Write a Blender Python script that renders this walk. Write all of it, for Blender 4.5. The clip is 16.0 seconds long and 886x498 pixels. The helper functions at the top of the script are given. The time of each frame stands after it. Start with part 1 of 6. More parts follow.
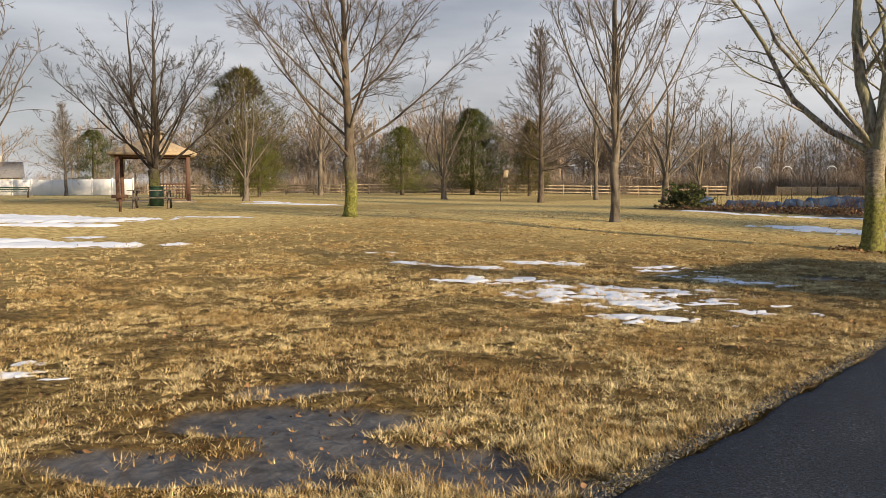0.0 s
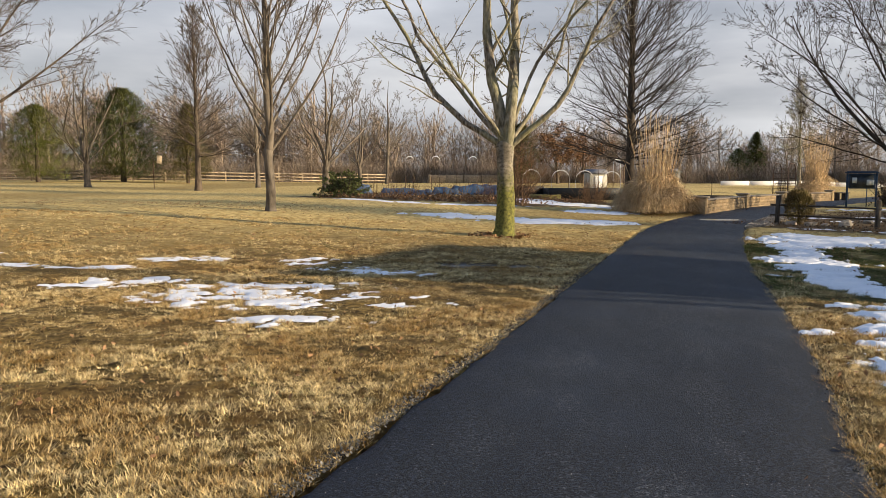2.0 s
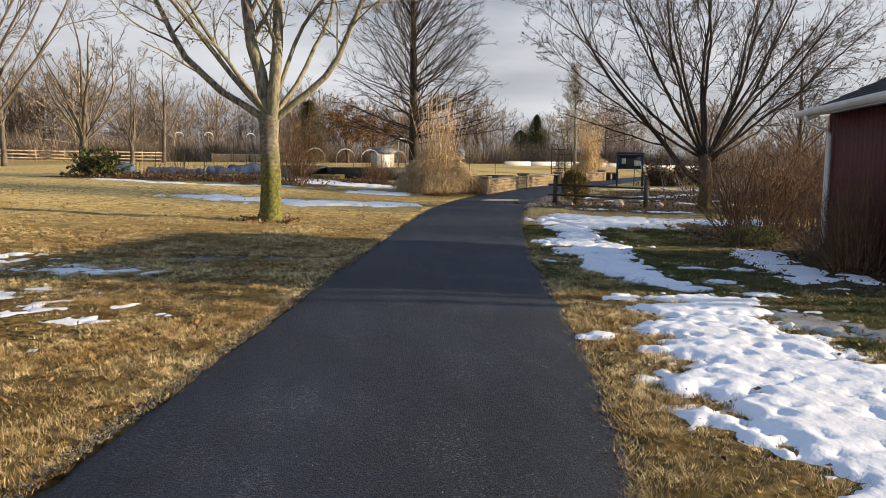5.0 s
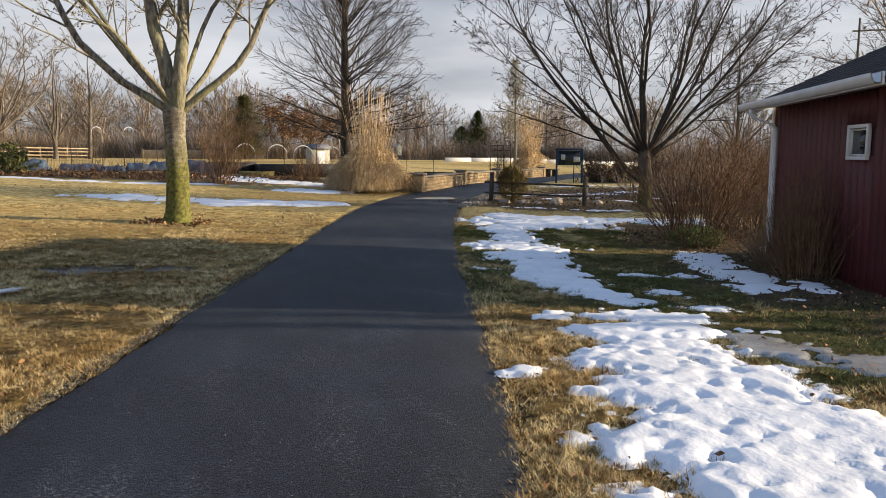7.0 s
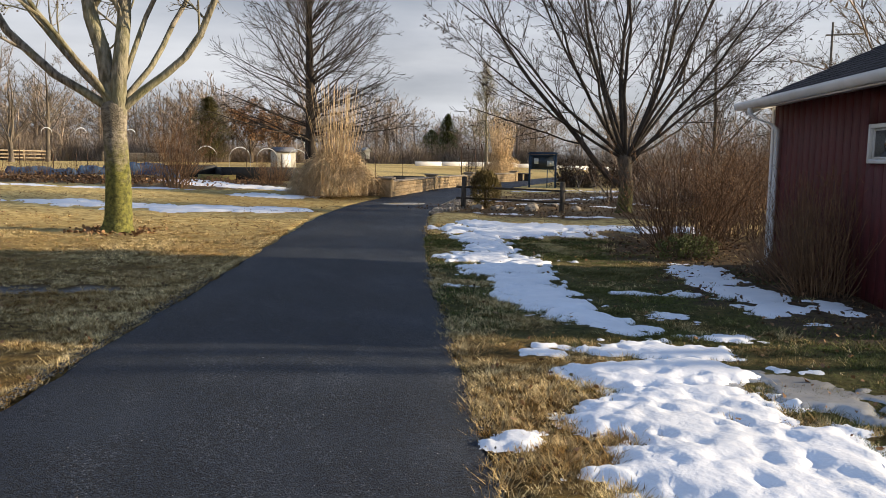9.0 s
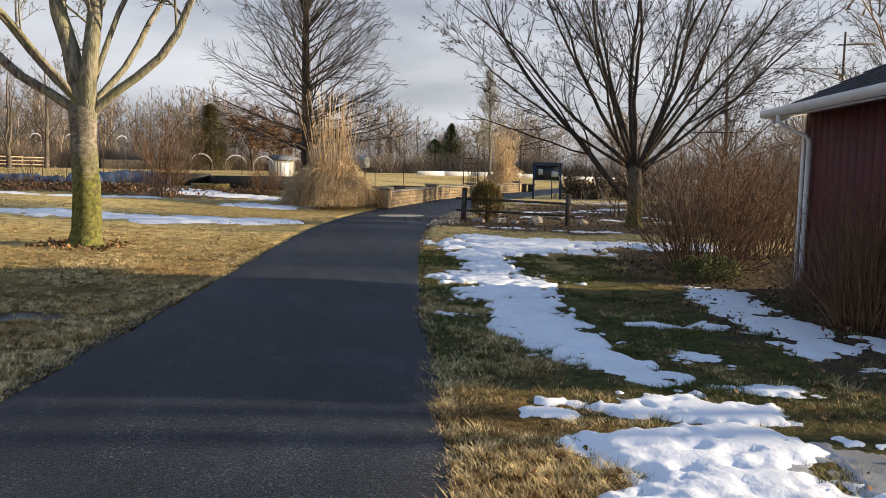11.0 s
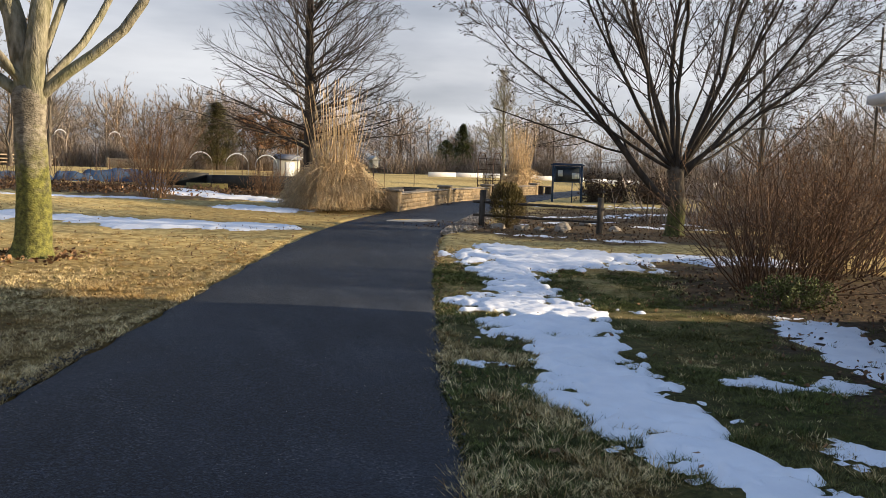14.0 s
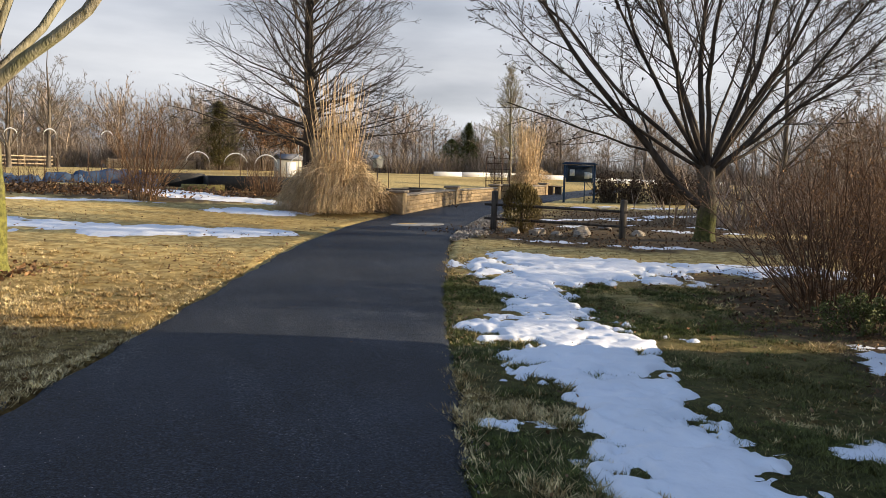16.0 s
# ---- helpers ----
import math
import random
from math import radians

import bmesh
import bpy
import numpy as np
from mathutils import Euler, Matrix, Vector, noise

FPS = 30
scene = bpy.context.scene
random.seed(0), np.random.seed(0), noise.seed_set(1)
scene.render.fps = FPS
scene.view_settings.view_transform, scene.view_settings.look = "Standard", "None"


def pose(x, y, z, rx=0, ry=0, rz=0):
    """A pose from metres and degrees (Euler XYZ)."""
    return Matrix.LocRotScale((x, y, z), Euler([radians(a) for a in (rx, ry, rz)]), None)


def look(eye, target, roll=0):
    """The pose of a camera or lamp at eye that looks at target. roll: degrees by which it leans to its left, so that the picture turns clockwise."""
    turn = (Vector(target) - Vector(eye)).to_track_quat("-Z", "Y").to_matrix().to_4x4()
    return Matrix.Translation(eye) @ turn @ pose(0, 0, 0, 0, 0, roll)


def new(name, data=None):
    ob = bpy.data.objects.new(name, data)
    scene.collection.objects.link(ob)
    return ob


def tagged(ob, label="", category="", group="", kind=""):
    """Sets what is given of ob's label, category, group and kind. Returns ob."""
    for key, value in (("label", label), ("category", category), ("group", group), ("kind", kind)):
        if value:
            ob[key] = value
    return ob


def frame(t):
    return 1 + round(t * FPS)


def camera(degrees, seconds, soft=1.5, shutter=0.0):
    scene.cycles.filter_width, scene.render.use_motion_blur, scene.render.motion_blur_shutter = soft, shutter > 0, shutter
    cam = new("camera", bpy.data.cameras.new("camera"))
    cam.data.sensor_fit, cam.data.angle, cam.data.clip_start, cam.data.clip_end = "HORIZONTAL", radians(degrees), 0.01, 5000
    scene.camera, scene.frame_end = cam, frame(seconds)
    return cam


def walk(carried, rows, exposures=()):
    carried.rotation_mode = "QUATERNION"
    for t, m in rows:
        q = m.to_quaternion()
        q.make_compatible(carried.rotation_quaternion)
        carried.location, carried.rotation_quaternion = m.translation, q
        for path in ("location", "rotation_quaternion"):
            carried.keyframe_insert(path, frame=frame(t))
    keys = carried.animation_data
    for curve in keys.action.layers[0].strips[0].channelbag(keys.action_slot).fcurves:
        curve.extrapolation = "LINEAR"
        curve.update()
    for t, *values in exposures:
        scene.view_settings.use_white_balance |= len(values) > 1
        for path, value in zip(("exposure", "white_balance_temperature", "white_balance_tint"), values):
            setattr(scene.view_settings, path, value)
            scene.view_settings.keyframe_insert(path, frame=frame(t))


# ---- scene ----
cam = camera(58.4, 16.0, 0.5)
PATH = [
    (0, (0.713, 1.456, 1.276), (-0.148, 3.255, 1.125), -0.2),
    (0.5, (0.659, 1.613, 1.292), (-0.016, 3.49, 1.137), -0.1),
    (1, (0.701, 1.769, 1.292), (0.307, 3.723, 1.131), 0.2),
    (1.5, (0.819, 2.002, 1.311), (0.625, 3.985, 1.141), 0.1),
    (2, (0.89, 2.279, 1.309), (0.823, 4.269, 1.125), 0.1),
    (2.5, (1.02, 2.534, 1.287), (1.18, 4.519, 1.102), 0.4),
    (3, (1.2, 2.768, 1.314), (1.528, 4.73, 1.103), 0.5),
    (3.5, (1.276, 3.01, 1.324), (1.673, 4.956, 1.093), 0.6),
    (3.7, (1.29, 3.142, 1.333), (1.71, 5.084, 1.101), 0.7),
    (5.8, (1.84, 4.284, 1.24), (2.302, 6.216, 1.009), 0.3),
    (6, (1.918, 4.386, 1.251), (2.442, 6.302, 1.02), 0.5),
    (6.5, (2.06, 4.683, 1.245), (2.643, 6.581, 1.009), 0.6),
    (7, (2.164, 4.969, 1.273), (2.742, 6.869, 1.033), 0.5),
    (7.5, (2.295, 5.314, 1.27), (2.894, 7.206, 1.026), 0.5),
    (8, (2.398, 5.603, 1.268), (3.028, 7.486, 1.023), 0.7),
    (8.5, (2.458, 5.877, 1.29), (3.1, 7.755, 1.044), 0.7),
    (9, (2.548, 6.179, 1.242), (3.198, 8.057, 1.013), 0.7),
    (9.2, (2.627, 6.309, 1.257), (3.271, 8.191, 1.048), 0.7),
    (11.3, (3.035, 7.406, 1.255), (3.678, 9.289, 1.051), 1.3),
    (11.5, (3.038, 7.565, 1.259), (3.681, 9.448, 1.058), 1.4),
    (12, (3.126, 7.958, 1.211), (3.767, 9.842, 1.011), 1.3),
    (12.5, (3.257, 8.288, 1.223), (3.893, 10.174, 1.023), 1.2),
    (13, (3.343, 8.65, 1.217), (3.974, 10.537, 1.015), 1.4),
    (13.5, (3.488, 9.005, 1.185), (4.112, 10.894, 0.983), 1.6),
    (14, (3.613, 9.327, 1.201), (4.232, 11.218, 0.999), 1.5),
    (14.5, (3.696, 9.651, 1.204), (4.311, 11.543, 1.003), 1.5),
    (15, (3.801, 10.001, 1.183), (4.415, 11.894, 0.98), 1.5),
    (15.5, (3.911, 10.354, 1.206), (4.519, 12.248, 1.001), 1.4),
    (16, (3.964, 10.675, 1.212), (4.571, 12.57, 1.008), 1.3),
]
walk(cam, [(t, look(eye, target, roll)) for t, eye, target, roll in PATH], [(0.0, 0.72, 6450, 10), (1.0, 0.80, 6400, 10), (3.5, 0.85, 6350, 10), (9.0, 0.86, 6200, 10), (16.0, 0.97, 6250, 10)])

# ---------------------------------------------------------------- light
SUN_DIR = Vector((0.968, -0.25, 0.0)).normalized()
SUN_EL = 14.0
world = bpy.data.worlds.new("sky")
scene.world = world
world.use_nodes = True
wn = world.node_tree
wn.nodes.clear()
w_out = wn.nodes.new("ShaderNodeOutputWorld")
w_bg = wn.nodes.new("ShaderNodeBackground")
w_bg.inputs[1].default_value = 0.033
w_sky = wn.nodes.new("ShaderNodeTexSky")
w_sky.sky_type = 'NISHITA'
w_sky.sun_disc = False
w_sky.sun_elevation = radians(SUN_EL)
w_sky.sun_rotation = math.atan2(SUN_DIR.x, SUN_DIR.y)
w_tc = wn.nodes.new("ShaderNodeTexCoord")
w_map = wn.nodes.new("ShaderNodeMapping")
w_map.inputs["Scale"].default_value = (1.0, 1.0, 4.5)
w_noise = wn.nodes.new("ShaderNodeTexNoise")
w_noise.inputs["Scale"].default_value = 1.6
w_noise.inputs["Detail"].default_value = 7.0
w_noise.inputs["Roughness"].default_value = 0.52
w_ramp = wn.nodes.new("ShaderNodeValToRGB")
w_ramp.color_ramp.elements[0].position = 0.30
w_ramp.color_ramp.elements[0].color = (0.55, 0.55, 0.55, 1)
w_ramp.color_ramp.elements[1].position = 0.62
w_ramp.color_ramp.elements[1].color = (1.0, 1.0, 1.0, 1)
w_noise2 = wn.nodes.new("ShaderNodeTexNoise")
w_noise2.inputs["Scale"].default_value = 3.1
w_noise2.inputs["Detail"].default_value = 6.0
w_cloud = wn.nodes.new("ShaderNodeValToRGB")
w_cloud.color_ramp.elements[0].position = 0.34
w_cloud.color_ramp.elements[0].color = (8.4, 8.6, 9.1, 1)
w_cloud.color_ramp.elements[1].position = 0.72
w_cloud.color_ramp.elements[1].color = (13.8, 13.7, 13.7, 1)
w_mix = wn.nodes.new("ShaderNodeMixRGB")
wn.links.new(w_tc.outputs["Generated"], w_map.inputs[0])
wn.links.new(w_map.outputs[0], w_noise.inputs[0])
wn.links.new(w_map.outputs[0], w_noise2.inputs[0])
wn.links.new(w_noise.outputs[0], w_ramp.inputs[0])
wn.links.new(w_noise2.outputs[0], w_cloud.inputs[0])
wn.links.new(w_ramp.outputs[0], w_mix.inputs[0])
wn.links.new(w_sky.outputs[0], w_mix.inputs[1])
wn.links.new(w_cloud.outputs[0], w_mix.inputs[2])
w_sep = wn.nodes.new("ShaderNodeSeparateXYZ")
w_high = wn.nodes.new("ShaderNodeValToRGB")
w_high.color_ramp.elements[0].position = 0.12
w_high.color_ramp.elements[0].color = (1.0, 1.0, 1.0, 1)
w_high.color_ramp.elements[1].position = 0.60
w_high.color_ramp.elements[1].color = (0.44, 0.62, 0.95, 1)
w_mul = wn.nodes.new("ShaderNodeMixRGB")
w_mul.blend_type = 'MULTIPLY'
w_mul.inputs[0].default_value = 1.0
wn.links.new(w_tc.outputs["Generated"], w_sep.inputs[0])
wn.links.new(w_sep.outputs["Z"], w_high.inputs[0])
wn.links.new(w_mix.outputs[0], w_mul.inputs[1])
wn.links.new(w_high.outputs[0], w_mul.inputs[2])
wn.links.new(w_mul.outputs[0], w_bg.inputs[0])
wn.links.new(w_bg.outputs[0], w_out.inputs[0])

sun_data = bpy.data.lights.new("sun", 'SUN')
sun_data.energy = 5.0
sun_data.angle = radians(0.8)
sun_data.color = (1.0, 0.80, 0.54)
sun = new("sun", sun_data)
sun.matrix_world = look((0, 0, 0), -(SUN_DIR * math.cos(radians(SUN_EL)) + Vector((0, 0, math.sin(radians(SUN_EL))))))

# ---------------------------------------------------------------- materials
def material(name, c1, c2, scale=6.0, rough=0.8, bump=0.2, c3=None, big=0.6, metal=0.0, mix3=0.5, stretch=(1, 1, 1), spec=0.3, rnd=0.0, island=0.0, bump_scale=None, detail=6.0):
    """Two-scale mottled surface: c1/c2 in the grain, c3 in large stains, with fine relief."""
    m = bpy.data.materials.new(name)
    m.use_nodes = True
    nt = m.node_tree
    b = nt.nodes["Principled BSDF"]
    b.inputs["Roughness"].default_value = rough
    b.inputs["Metallic"].default_value = metal
    b.inputs["Specular IOR Level"].default_value = spec
    tc = nt.nodes.new("ShaderNodeTexCoord")
    mp = nt.nodes.new("ShaderNodeMapping")
    mp.inputs["Scale"].default_value = stretch
    nt.links.new(tc.outputs["Object"], mp.inputs[0])
    n1 = nt.nodes.new("ShaderNodeTexNoise")
    n1.inputs["Scale"].default_value = scale
    n1.inputs["Detail"].default_value = detail
    nt.links.new(mp.outputs[0], n1.inputs[0])
    r1 = nt.nodes.new("ShaderNodeValToRGB")
    r1.color_ramp.elements[0].position, r1.color_ramp.elements[1].position = 0.34, 0.66
    r1.color_ramp.elements[0].color = (*c1, 1)
    r1.color_ramp.elements[1].color = (*c2, 1)
    nt.links.new(n1.outputs[0], r1.inputs[0])
    col = r1.outputs[0]
    if c3 is not None:
        n2 = nt.nodes.new("ShaderNodeTexNoise")
        n2.inputs["Scale"].default_value = big
        n2.inputs["Detail"].default_value = 4.0
        nt.links.new(tc.outputs["Object"], n2.inputs[0])
        r2 = nt.nodes.new("ShaderNodeValToRGB")
        r2.color_ramp.elements[0].position, r2.color_ramp.elements[1].position = 0.42, 0.62
        r2.color_ramp.elements[0].color = (0, 0, 0, 1)
        r2.color_ramp.elements[1].color = (mix3, mix3, mix3, 1)
        nt.links.new(n2.outputs[0], r2.inputs[0])
        mx = nt.nodes.new("ShaderNodeMixRGB")
        mx.inputs[2].default_value = (*c3, 1)
        nt.links.new(r2.outputs[0], mx.inputs[0])
        nt.links.new(col, mx.inputs[1])
        col = mx.outputs[0]
    if rnd or island:
        if island:
            src = nt.nodes.new("ShaderNodeNewGeometry").outputs["Random Per Island"]
            amount = island
        else:
            src = nt.nodes.new("ShaderNodeObjectInfo").outputs["Random"]
            amount = rnd
        hs = nt.nodes.new("ShaderNodeHueSaturation")
        mr = nt.nodes.new("ShaderNodeMapRange")
        mr.inputs[3].default_value, mr.inputs[4].default_value = 1 - amount, 1 + amount
        nt.links.new(src, mr.inputs[0])
        nt.links.new(mr.outputs[0], hs.inputs["Value"])
        nt.links.new(col, hs.inputs["Color"])
        col = hs.outputs[0]
    nt.links.new(col, b.inputs["Base Color"])
    if bump:
        nb = nt.nodes.new("ShaderNodeTexNoise")
        nb.inputs["Scale"].default_value = bump_scale or scale * 3
        nb.inputs["Detail"].default_value = 5.0
        nt.links.new(mp.outputs[0], nb.inputs[0])
        bp = nt.nodes.new("ShaderNodeBump")
        bp.inputs["Strength"].default_value = bump
        bp.inputs["Distance"].default_value = 0.02
        nt.links.new(nb.outputs[0], bp.inputs["Height"])
        nt.links.new(bp.outputs[0], b.inputs["Normal"])
    return m



def moss(m, top, fade, dark, light):
    """Moss on the foot of a trunk, thinning upwards in an uneven line."""
    nt = m.node_tree
    b = nt.nodes["Principled BSDF"]
    tc = nt.nodes.new("ShaderNodeTexCoord")
    sep = nt.nodes.new("ShaderNodeSeparateXYZ")
    nt.links.new(tc.outputs["Object"], sep.inputs[0])
    n = nt.nodes.new("ShaderNodeTexNoise")
    n.inputs["Scale"].default_value = 6.0
    n.inputs["Detail"].default_value = 7.0
    nt.links.new(tc.outputs["Object"], n.inputs[0])
    mr = nt.nodes.new("ShaderNodeMath")
    mr.operation = 'MULTIPLY_ADD'
    mr.inputs[1].default_value = 2.6 * fade
    nt.links.new(n.outputs[0], mr.inputs[0])
    nt.links.new(sep.outputs[2], mr.inputs[2])
    ra = nt.nodes.new("ShaderNodeMapRange")
    ra.inputs[1].default_value, ra.inputs[2].default_value = top + 1.3 * fade - fade / 2, top + 1.3 * fade + fade / 2
    ra.inputs[3].default_value, ra.inputs[4].default_value = 0.92, 0.0
    nt.links.new(mr.outputs[0], ra.inputs[0])
    g = nt.nodes.new("ShaderNodeTexNoise")
    g.inputs["Scale"].default_value = 16
    g.inputs["Detail"].default_value = 5.0
    nt.links.new(tc.outputs["Object"], g.inputs[0])
    cr = nt.nodes.new("ShaderNodeValToRGB")
    cr.color_ramp.elements[0].position, cr.color_ramp.elements[1].position = 0.36, 0.64
    cr.color_ramp.elements[0].color, cr.color_ramp.elements[1].color = (*dark, 1), (*light, 1)
    nt.links.new(g.outputs[0], cr.inputs[0])
    mx = nt.nodes.new("ShaderNodeMixRGB")
    nt.links.new(ra.outputs[0], mx.inputs[0])
    nt.links.new(b.inputs["Base Color"].links[0].from_socket, mx.inputs[1])
    nt.links.new(cr.outputs[0], mx.inputs[2])
    nt.links.new(mx.outputs[0], b.inputs["Base Color"])


M_BARK = material("bark_grey_brown", (0.05, 0.041, 0.031), (0.16, 0.135, 0.105), 9, 0.9, 0.7, (0.23, 0.19, 0.145), 1.2, stretch=(1, 1, 0.3))
M_BARK_PALE = material("bark_pale", (0.075, 0.06, 0.043), (0.35, 0.305, 0.235), 16, 0.9, 1.0, (0.26, 0.26, 0.12), 1.0, stretch=(1, 1, 0.35))

M_BARK_MAPLE = material("bark_maple_trunk", (0.11, 0.09, 0.065), (0.33, 0.29, 0.22), 11, 0.92, 1.0, (0.10, 0.085, 0.06), 2.5, mix3=0.6, stretch=(1, 1, 1.6))
moss(M_BARK_MAPLE, 1.35, 0.6, (0.065, 0.068, 0.013), (0.20, 0.195, 0.04))
M_BARK_LOW = material("bark_forked_trunk", (0.05, 0.04, 0.028), (0.16, 0.125, 0.09), 10, 0.92, 1.0, (0.10, 0.085, 0.06), 2.0, stretch=(1, 1, 0.5))
moss(M_BARK_LOW, 0.7, 0.4, (0.05, 0.055, 0.014), (0.13, 0.13, 0.035))
M_BARK_LAWN = material("bark_lawn_tree", (0.035, 0.028, 0.02), (0.13, 0.105, 0.075), 10, 0.92, 0.8, (0.09, 0.08, 0.055), 2.0, stretch=(1, 1, 0.4))
moss(M_BARK_LAWN, 1.2, 0.8, (0.07, 0.075, 0.015), (0.22, 0.215, 0.045))
M_BARK_BLACK = material("bark_blackish", (0.022, 0.018, 0.014), (0.085, 0.066, 0.05), 9, 0.92, 0.7, (0.06, 0.05, 0.038), 1.2, stretch=(1, 1, 0.3))
M_BARK_DARK = material("bark_dark", (0.045, 0.034, 0.025), (0.14, 0.105, 0.076), 9, 0.9, 0.7, (0.10, 0.085, 0.06), 1.2, stretch=(1, 1, 0.3))
M_WOODS = material("far_bare_twigs", (0.20, 0.155, 0.115), (0.42, 0.335, 0.255), 0.6, 0.95, 0.0, (0.20, 0.16, 0.12), 0.05, island=0.15)
M_TWIG_RED = material("russet_stems", (0.09, 0.048, 0.026), (0.28, 0.165, 0.085), 5, 0.85, 0.0, (0.22, 0.15, 0.09), 1.0, island=0.25)
M_TWIG_DARK = material("dark_russet_stems", (0.055, 0.032, 0.020), (0.21, 0.125, 0.068), 5, 0.85, 0.0, (0.10, 0.07, 0.05), 1.0, island=0.3)
M_LEAF_SEED = material("dry_seed_heads", (0.13, 0.07, 0.03), (0.33, 0.185, 0.08), 8, 0.9, 0.0, island=0.4)
M_TWIG_GREY = material("grey_stems", (0.11, 0.07, 0.048), (0.25, 0.17, 0.115), 5, 0.85, 0.0, island=0.25)
M_STRAW = material("straw_blades", (0.44, 0.30, 0.15), (0.78, 0.61, 0.37), 5, 0.8, 0.0, (0.46, 0.30, 0.14), 1.5, island=0.3)
M_LEAF_DEAD = material("dead_leaves", (0.10, 0.05, 0.024), (0.34, 0.20, 0.10), 8, 0.85, 0.0, island=0.4)
M_LEAF_OAK = material("clinging_oak_leaves", (0.12, 0.065, 0.032), (0.27, 0.155, 0.075), 1.0, 0.9, 0.0, island=0.35)
# dead-leaf brown made darker, with the shade over the beds put into the colour
M_LITTER = material("shade_darkened_litter", (0.045, 0.028, 0.017), (0.16, 0.095, 0.05), 8, 0.9, 0.0, island=0.4)
M_LEAF_DARK = material("dried_seed_leaves", (0.05, 0.035, 0.025), (0.10, 0.07, 0.05), 8, 0.95, 0.0, island=0.3, spec=0.03)
M_NEEDLE = material("conifer_green", (0.05, 0.072, 0.022), (0.15, 0.17, 0.052), 2.0, 0.8, 0.0, (0.10, 0.095, 0.03), 0.4, island=0.35)
M_NEEDLE_LIGHT = material("pine_light_green", (0.09, 0.11, 0.022), (0.20, 0.215, 0.05), 2.0, 0.8, 0.0, (0.13, 0.11, 0.04), 0.4, island=0.35)
M_CEDAR = material("olive_cedar", (0.07, 0.06, 0.018), (0.22, 0.17, 0.055), 6.0, 0.8, 0.0, (0.17, 0.11, 0.05), 2.0, island=0.35)
M_NEEDLE_DRY = material("conifer_brownish", (0.075, 0.075, 0.028), (0.20, 0.17, 0.065), 2.0, 0.85, 0.0, island=0.35)
M_ASPHALT = material("asphalt", (0.0035, 0.006, 0.0125), (0.018, 0.027, 0.046), 42, 0.66, 0.8, (0.019, 0.027, 0.042), 1.1, bump_scale=120, spec=0.35)


def overlay(m, colour, fine, lo, hi, patch, patch_lo, patch_hi, stretch=(1, 1, 1), amount=1.0):
    """Fine specks of a second colour, gathered in patches."""
    nt = m.node_tree
    b = nt.nodes["Principled BSDF"]
    tc = nt.nodes.new("ShaderNodeTexCoord")
    mp = nt.nodes.new("ShaderNodeMapping")
    mp.inputs["Scale"].default_value = stretch
    nt.links.new(tc.outputs["Object"], mp.inputs[0])
    masks = []
    for scale, a, c, src in ((fine, lo, hi, tc.outputs["Object"]), (patch, patch_lo, patch_hi, mp.outputs[0])):
        n = nt.nodes.new("ShaderNodeTexNoise")
        n.inputs["Scale"].default_value = scale
        n.inputs["Detail"].default_value = 3.0
        nt.links.new(src, n.inputs[0])
        r = nt.nodes.new("ShaderNodeMapRange")
        r.inputs[1].default_value, r.inputs[2].default_value = a, c
        nt.links.new(n.outputs[0], r.inputs[0])
        masks.append(r.outputs[0])
    mu = nt.nodes.new("ShaderNodeMath")
    mu.operation = 'MULTIPLY'
    nt.links.new(masks[0], mu.inputs[0])
    nt.links.new(masks[1], mu.inputs[1])
    sc = nt.nodes.new("ShaderNodeMath")
    sc.operation = 'MULTIPLY'
    sc.inputs[1].default_value = amount
    nt.links.new(mu.outputs[0], sc.inputs[0])
    mx = nt.nodes.new("ShaderNodeMixRGB")
    mx.inputs[2].default_value = (*colour, 1)
    nt.links.new(sc.outputs[0], mx.inputs[0])
    nt.links.new(b.inputs["Base Color"].links[0].from_socket, mx.inputs[1])
    nt.links.new(mx.outputs[0], b.inputs["Base Color"])


overlay(M_ASPHALT, (0.28, 0.29, 0.30), 62, 0.55, 0.62, 2.6, 0.46, 0.74, (1.6, 0.45, 1), 0.55)
overlay(M_ASPHALT, (0.10, 0.12, 0.14), 70, 0.55, 0.62, 0.35, 0.30, 0.55, (1.0, 0.6, 1), 0.45)
overlay(M_ASPHALT, (0.003, 0.004, 0.006), 66, 0.46, 0.55, 0.9, 0.25, 0.50, (1, 1, 1), 0.95)
M_CHIP = material("asphalt_crumbs", (0.035, 0.034, 0.032), (0.17, 0.165, 0.155), 20, 0.9, 0.2, island=0.4)
M_SNOW = material("old_snow", (0.80, 0.82, 0.86), (0.88, 0.89, 0.91), 5, 0.55, 0.35, (0.66, 0.68, 0.70), 1.3, mix3=0.3, bump_scale=22, spec=0.4)
M_ICE = material("grey_ice", (0.30, 0.31, 0.32), (0.45, 0.45, 0.44), 5, 0.22, 0.2, (0.22, 0.21, 0.19), 1.5, spec=0.5)
M_RED = material("barn_red_siding", (0.070, 0.014, 0.017), (0.112, 0.022, 0.024), 4, 0.6, 0.15, (0.062, 0.014, 0.016), 0.9, stretch=(6, 6, 0.5), rnd=0.10)
M_WHITE = material("white_paint", (0.70, 0.70, 0.69), (0.80, 0.80, 0.79), 5, 0.45, 0.05, (0.62, 0.62, 0.60), 1.4, mix3=0.4)
M_VINYL = material("white_vinyl", (0.78, 0.78, 0.77), (0.84, 0.84, 0.83), 2, 0.5, 0.03, rnd=0.03)
M_SHINGLE = material("charcoal_shingle", (0.022, 0.020, 0.020), (0.07, 0.062, 0.06), 40, 0.9, 0.5, (0.05, 0.045, 0.045), 2.0, rnd=0.25)
